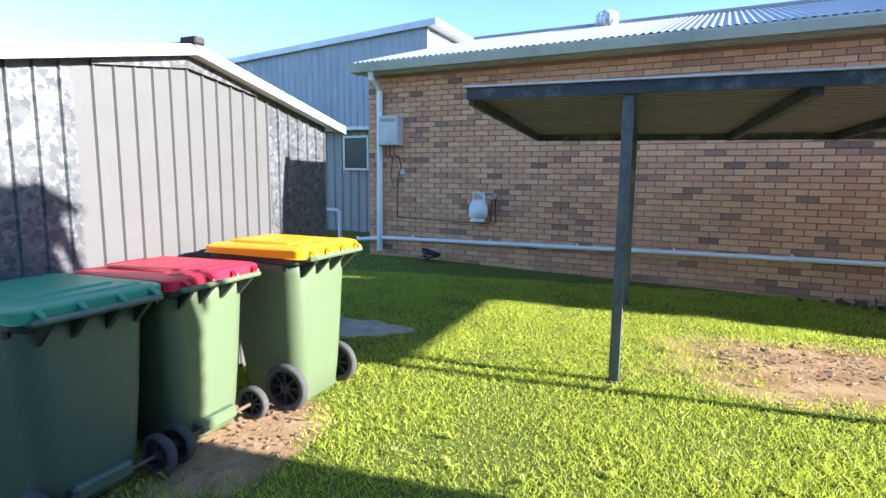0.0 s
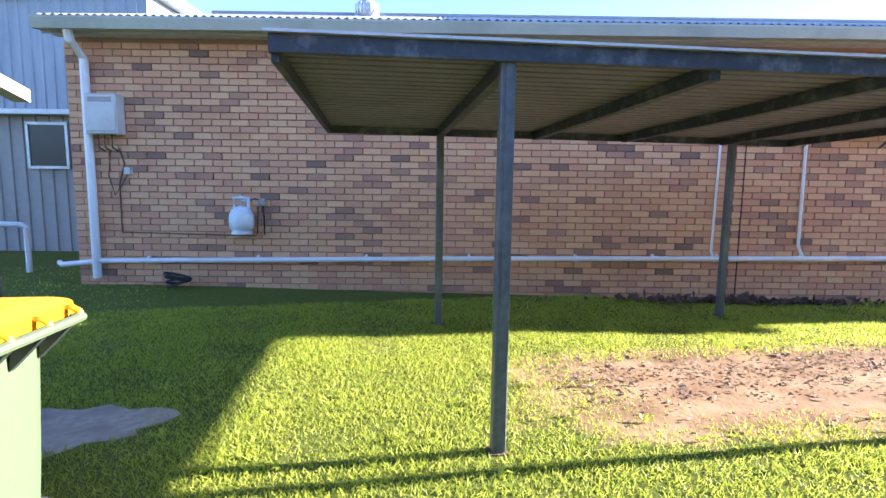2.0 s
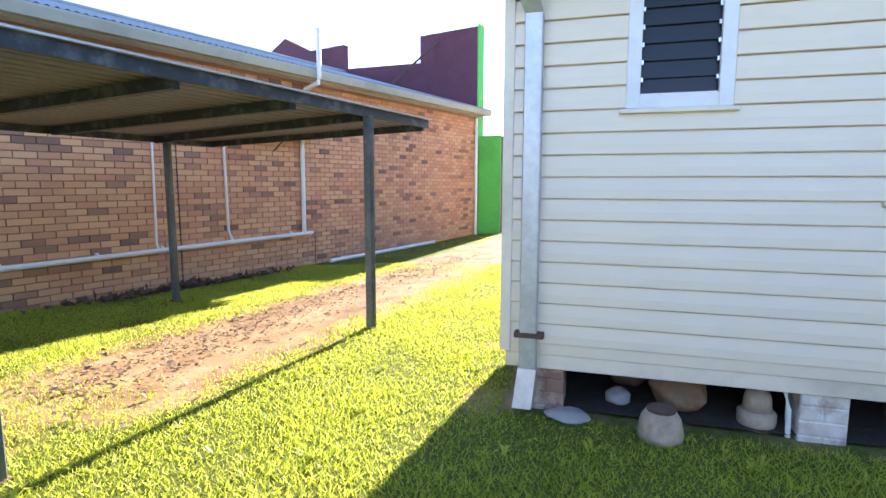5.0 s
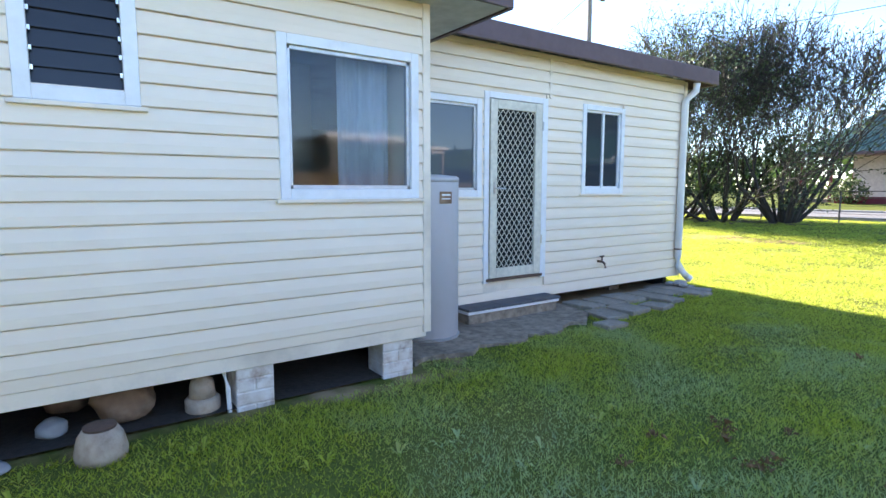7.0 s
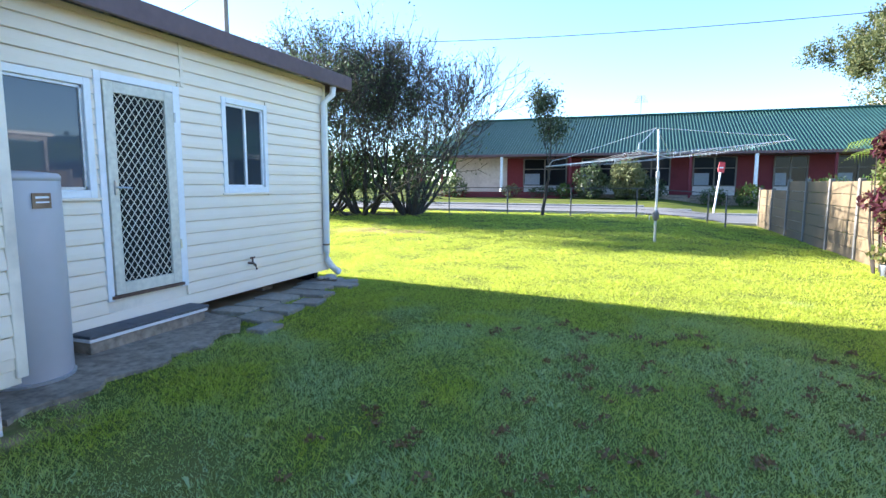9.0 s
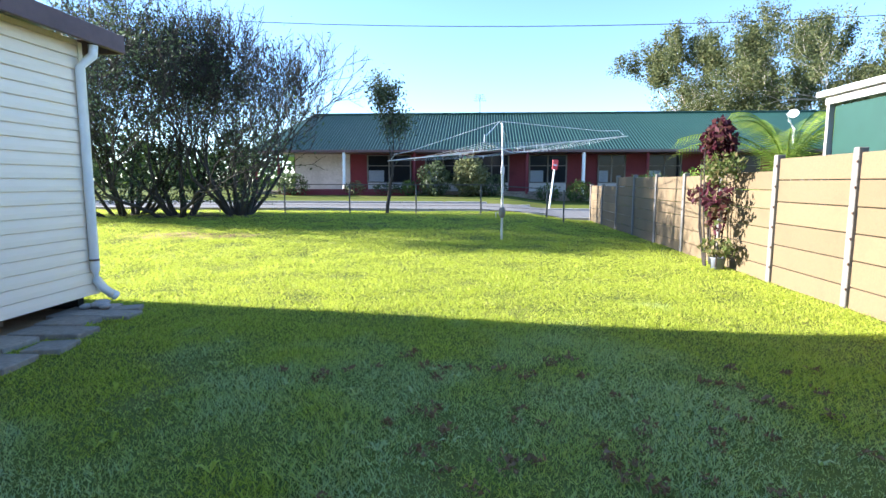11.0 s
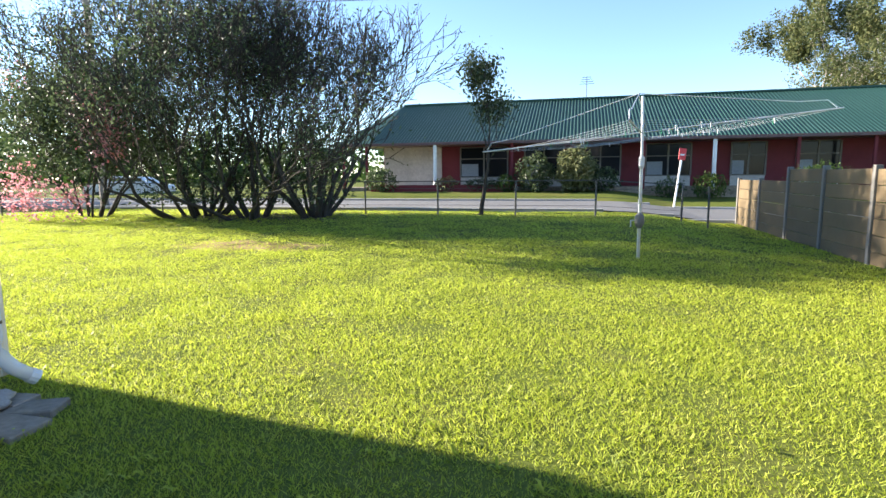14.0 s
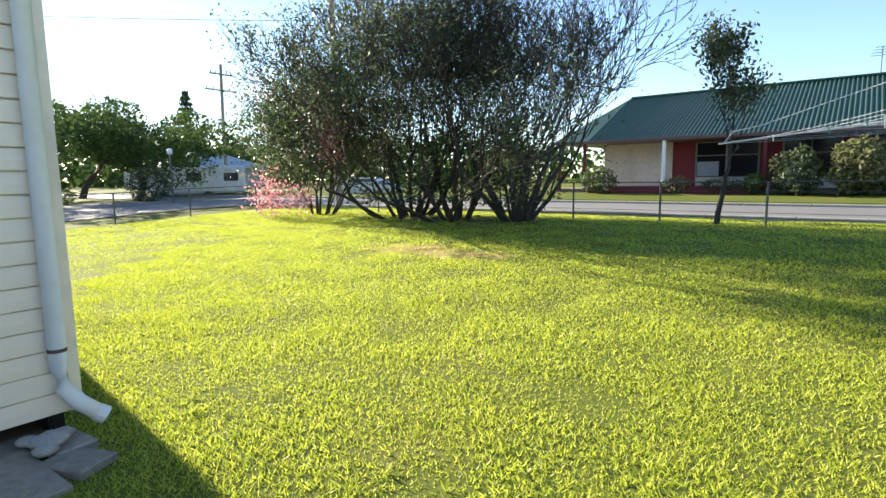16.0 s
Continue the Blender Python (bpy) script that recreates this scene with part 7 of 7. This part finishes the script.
def car(x, y, rz, mat, label):
    c = empty("car", pose(x, y, 0.12, 0, 0, rz), label, "car")
    bm = bmesh.new()
    prof = [(-2.2, 0.35), (-2.25, 0.75), (-2.1, 0.95), (-1.5, 1.0), (-0.9, 1.42), (0.6, 1.45), (1.2, 1.05), (2.1, 0.9), (2.25, 0.65), (2.2, 0.35)]
    for yy in (-0.85, 0.85):
        bm.faces.new([bm.verts.new((px, yy * (0.82 if pz > 1.2 else 1), pz)) for px, pz in prof])
    bm.verts.ensure_lookup_table()
    n = len(prof)
    for i in range(n):
        bm.faces.new((bm.verts[i], bm.verts[(i + 1) % n], bm.verts[n + (i + 1) % n], bm.verts[n + i]))
    bmesh.ops.recalc_face_normals(bm, faces=bm.faces[:])
    part("body", bm, mat, c)
    for yy in (-0.8, 0.8):
        part("side_window", bx(-1.1, 0.75, min(yy, yy * 0.99), max(yy, yy * 0.99), 1.03, 1.36), M_GLASS, c)
        for xx in (-1.35, 1.35):
            w = part("wheel", lathe([(0.05, -0.1), (0.3, -0.1), (0.32, 0), (0.3, 0.1), (0.05, 0.1)], 18), M_RUBBER, c)
            w.matrix_basis = pose(xx, yy, 0.3, 90)
    return c


car(24.0, -29.5, 15, M_CARPAINT, "white car parked beyond the street")
car(41.0, -26.0, 80, M_CARPAINT, "pale car parked along the side street")
ball_bush("hedge", 33.5, -15.5, (0.9, 1.1, 0.55), M_LEAFMID, 1600, 0.12, "low rounded green hedge across the street", 77)
ball_bush("shrub", 31.6, -19.6, (1.3, 1.3, 1.1), M_LEAFDARK, 2600, 0.14, "dense dark shrub under the broad tree across the street", 78)
lampp = empty("street_lamp", pose(26.6, -18.4, 0.05), "slender garden street lamp with white lantern", "street lamp")
part("pole", tb([(0, 0, -0.1), (0, 0, 2.75)], 0.05, 8), M_WIRE, lampp)
part("lantern", lathe([(0.05, 2.74), (0.12, 2.78), (0.14, 2.98), (0.05, 3.05)], 12), M_WHITE, lampp)

sp = [(rng.normal(8.0, 1.6), rng.normal(-16.8, 0.5)) for _ in range(1500)]
scatter("leaf_litter", sp, 0.035, 0.35, M_RUST, "dark fallen leaves under the large trees", "litter", 9)


# ---- brick pieces ----
def lay_bricks():
    bl, bh, j = 0.235, 0.076, 0.010
    dep = 0.012
    bm = bx(0, bl, -dep, 0.02, 0, bh, 0.004)
    me = bpy.data.meshes.new("brick")
    bm.to_mesh(me)
    bm.free()
    me.materials.append(M_BRICK)
    rng = random.Random(4)
    verts, faces = [], []
    singles = 0
    rows = int((EAVE - 0.06 + 0.35) / (bh + j))
    for r in range(rows):
        z = -0.35 + r * (bh + j)
        s = S0 + (0 if r % 2 else -(bl + j) / 2)
        while s < S1 - 0.02:
            a, b = max(s, S0), min(s + bl, S1)
            if b - a > 0.03:
                d = rng.uniform(-0.002, 0.002)
                if b - a > bl - 1e-4 and -1.2 < s < 2.3 and 0.55 < z < 2.25 and singles < 300:
                    ob = new("brick", me)
                    ob.parent = wall
                    ob.location = (s, d, z)
                    singles += 1
                else:
                    k = len(verts)
                    y0, y1 = -dep + d, 0.02
                    c = 0.004
                    verts += [(a, y1, z), (b, y1, z), (b, y1, z + bh), (a, y1, z + bh), (a + c, y0, z + c), (b - c, y0, z + c), (b - c, y0, z + bh - c), (a + c, y0, z + bh - c),
                              (a, y0 + c, z), (b, y0 + c, z), (b, y0 + c, z + bh), (a, y0 + c, z + bh)]
                    faces += [(k + 4, k + 5, k + 6, k + 7), (k + 8, k + 9, k + 5, k + 4), (k + 9, k + 10, k + 6, k + 5), (k + 10, k + 11, k + 7, k + 6), (k + 11, k + 8, k + 4, k + 7),
                              (k, k + 1, k + 9, k + 8), (k + 1, k + 2, k + 10, k + 9), (k + 2, k + 3, k + 11, k + 10), (k + 3, k, k + 8, k + 11)]
            s += bl + j
    m2 = bpy.data.meshes.new("bricks")
    m2.from_pydata(verts, [], faces)
    m2.materials.append(M_BRICKS)
    ob = new("bricks", m2)
    ob.parent = building
    ob["kind"] = "stuff"


lay_bricks()
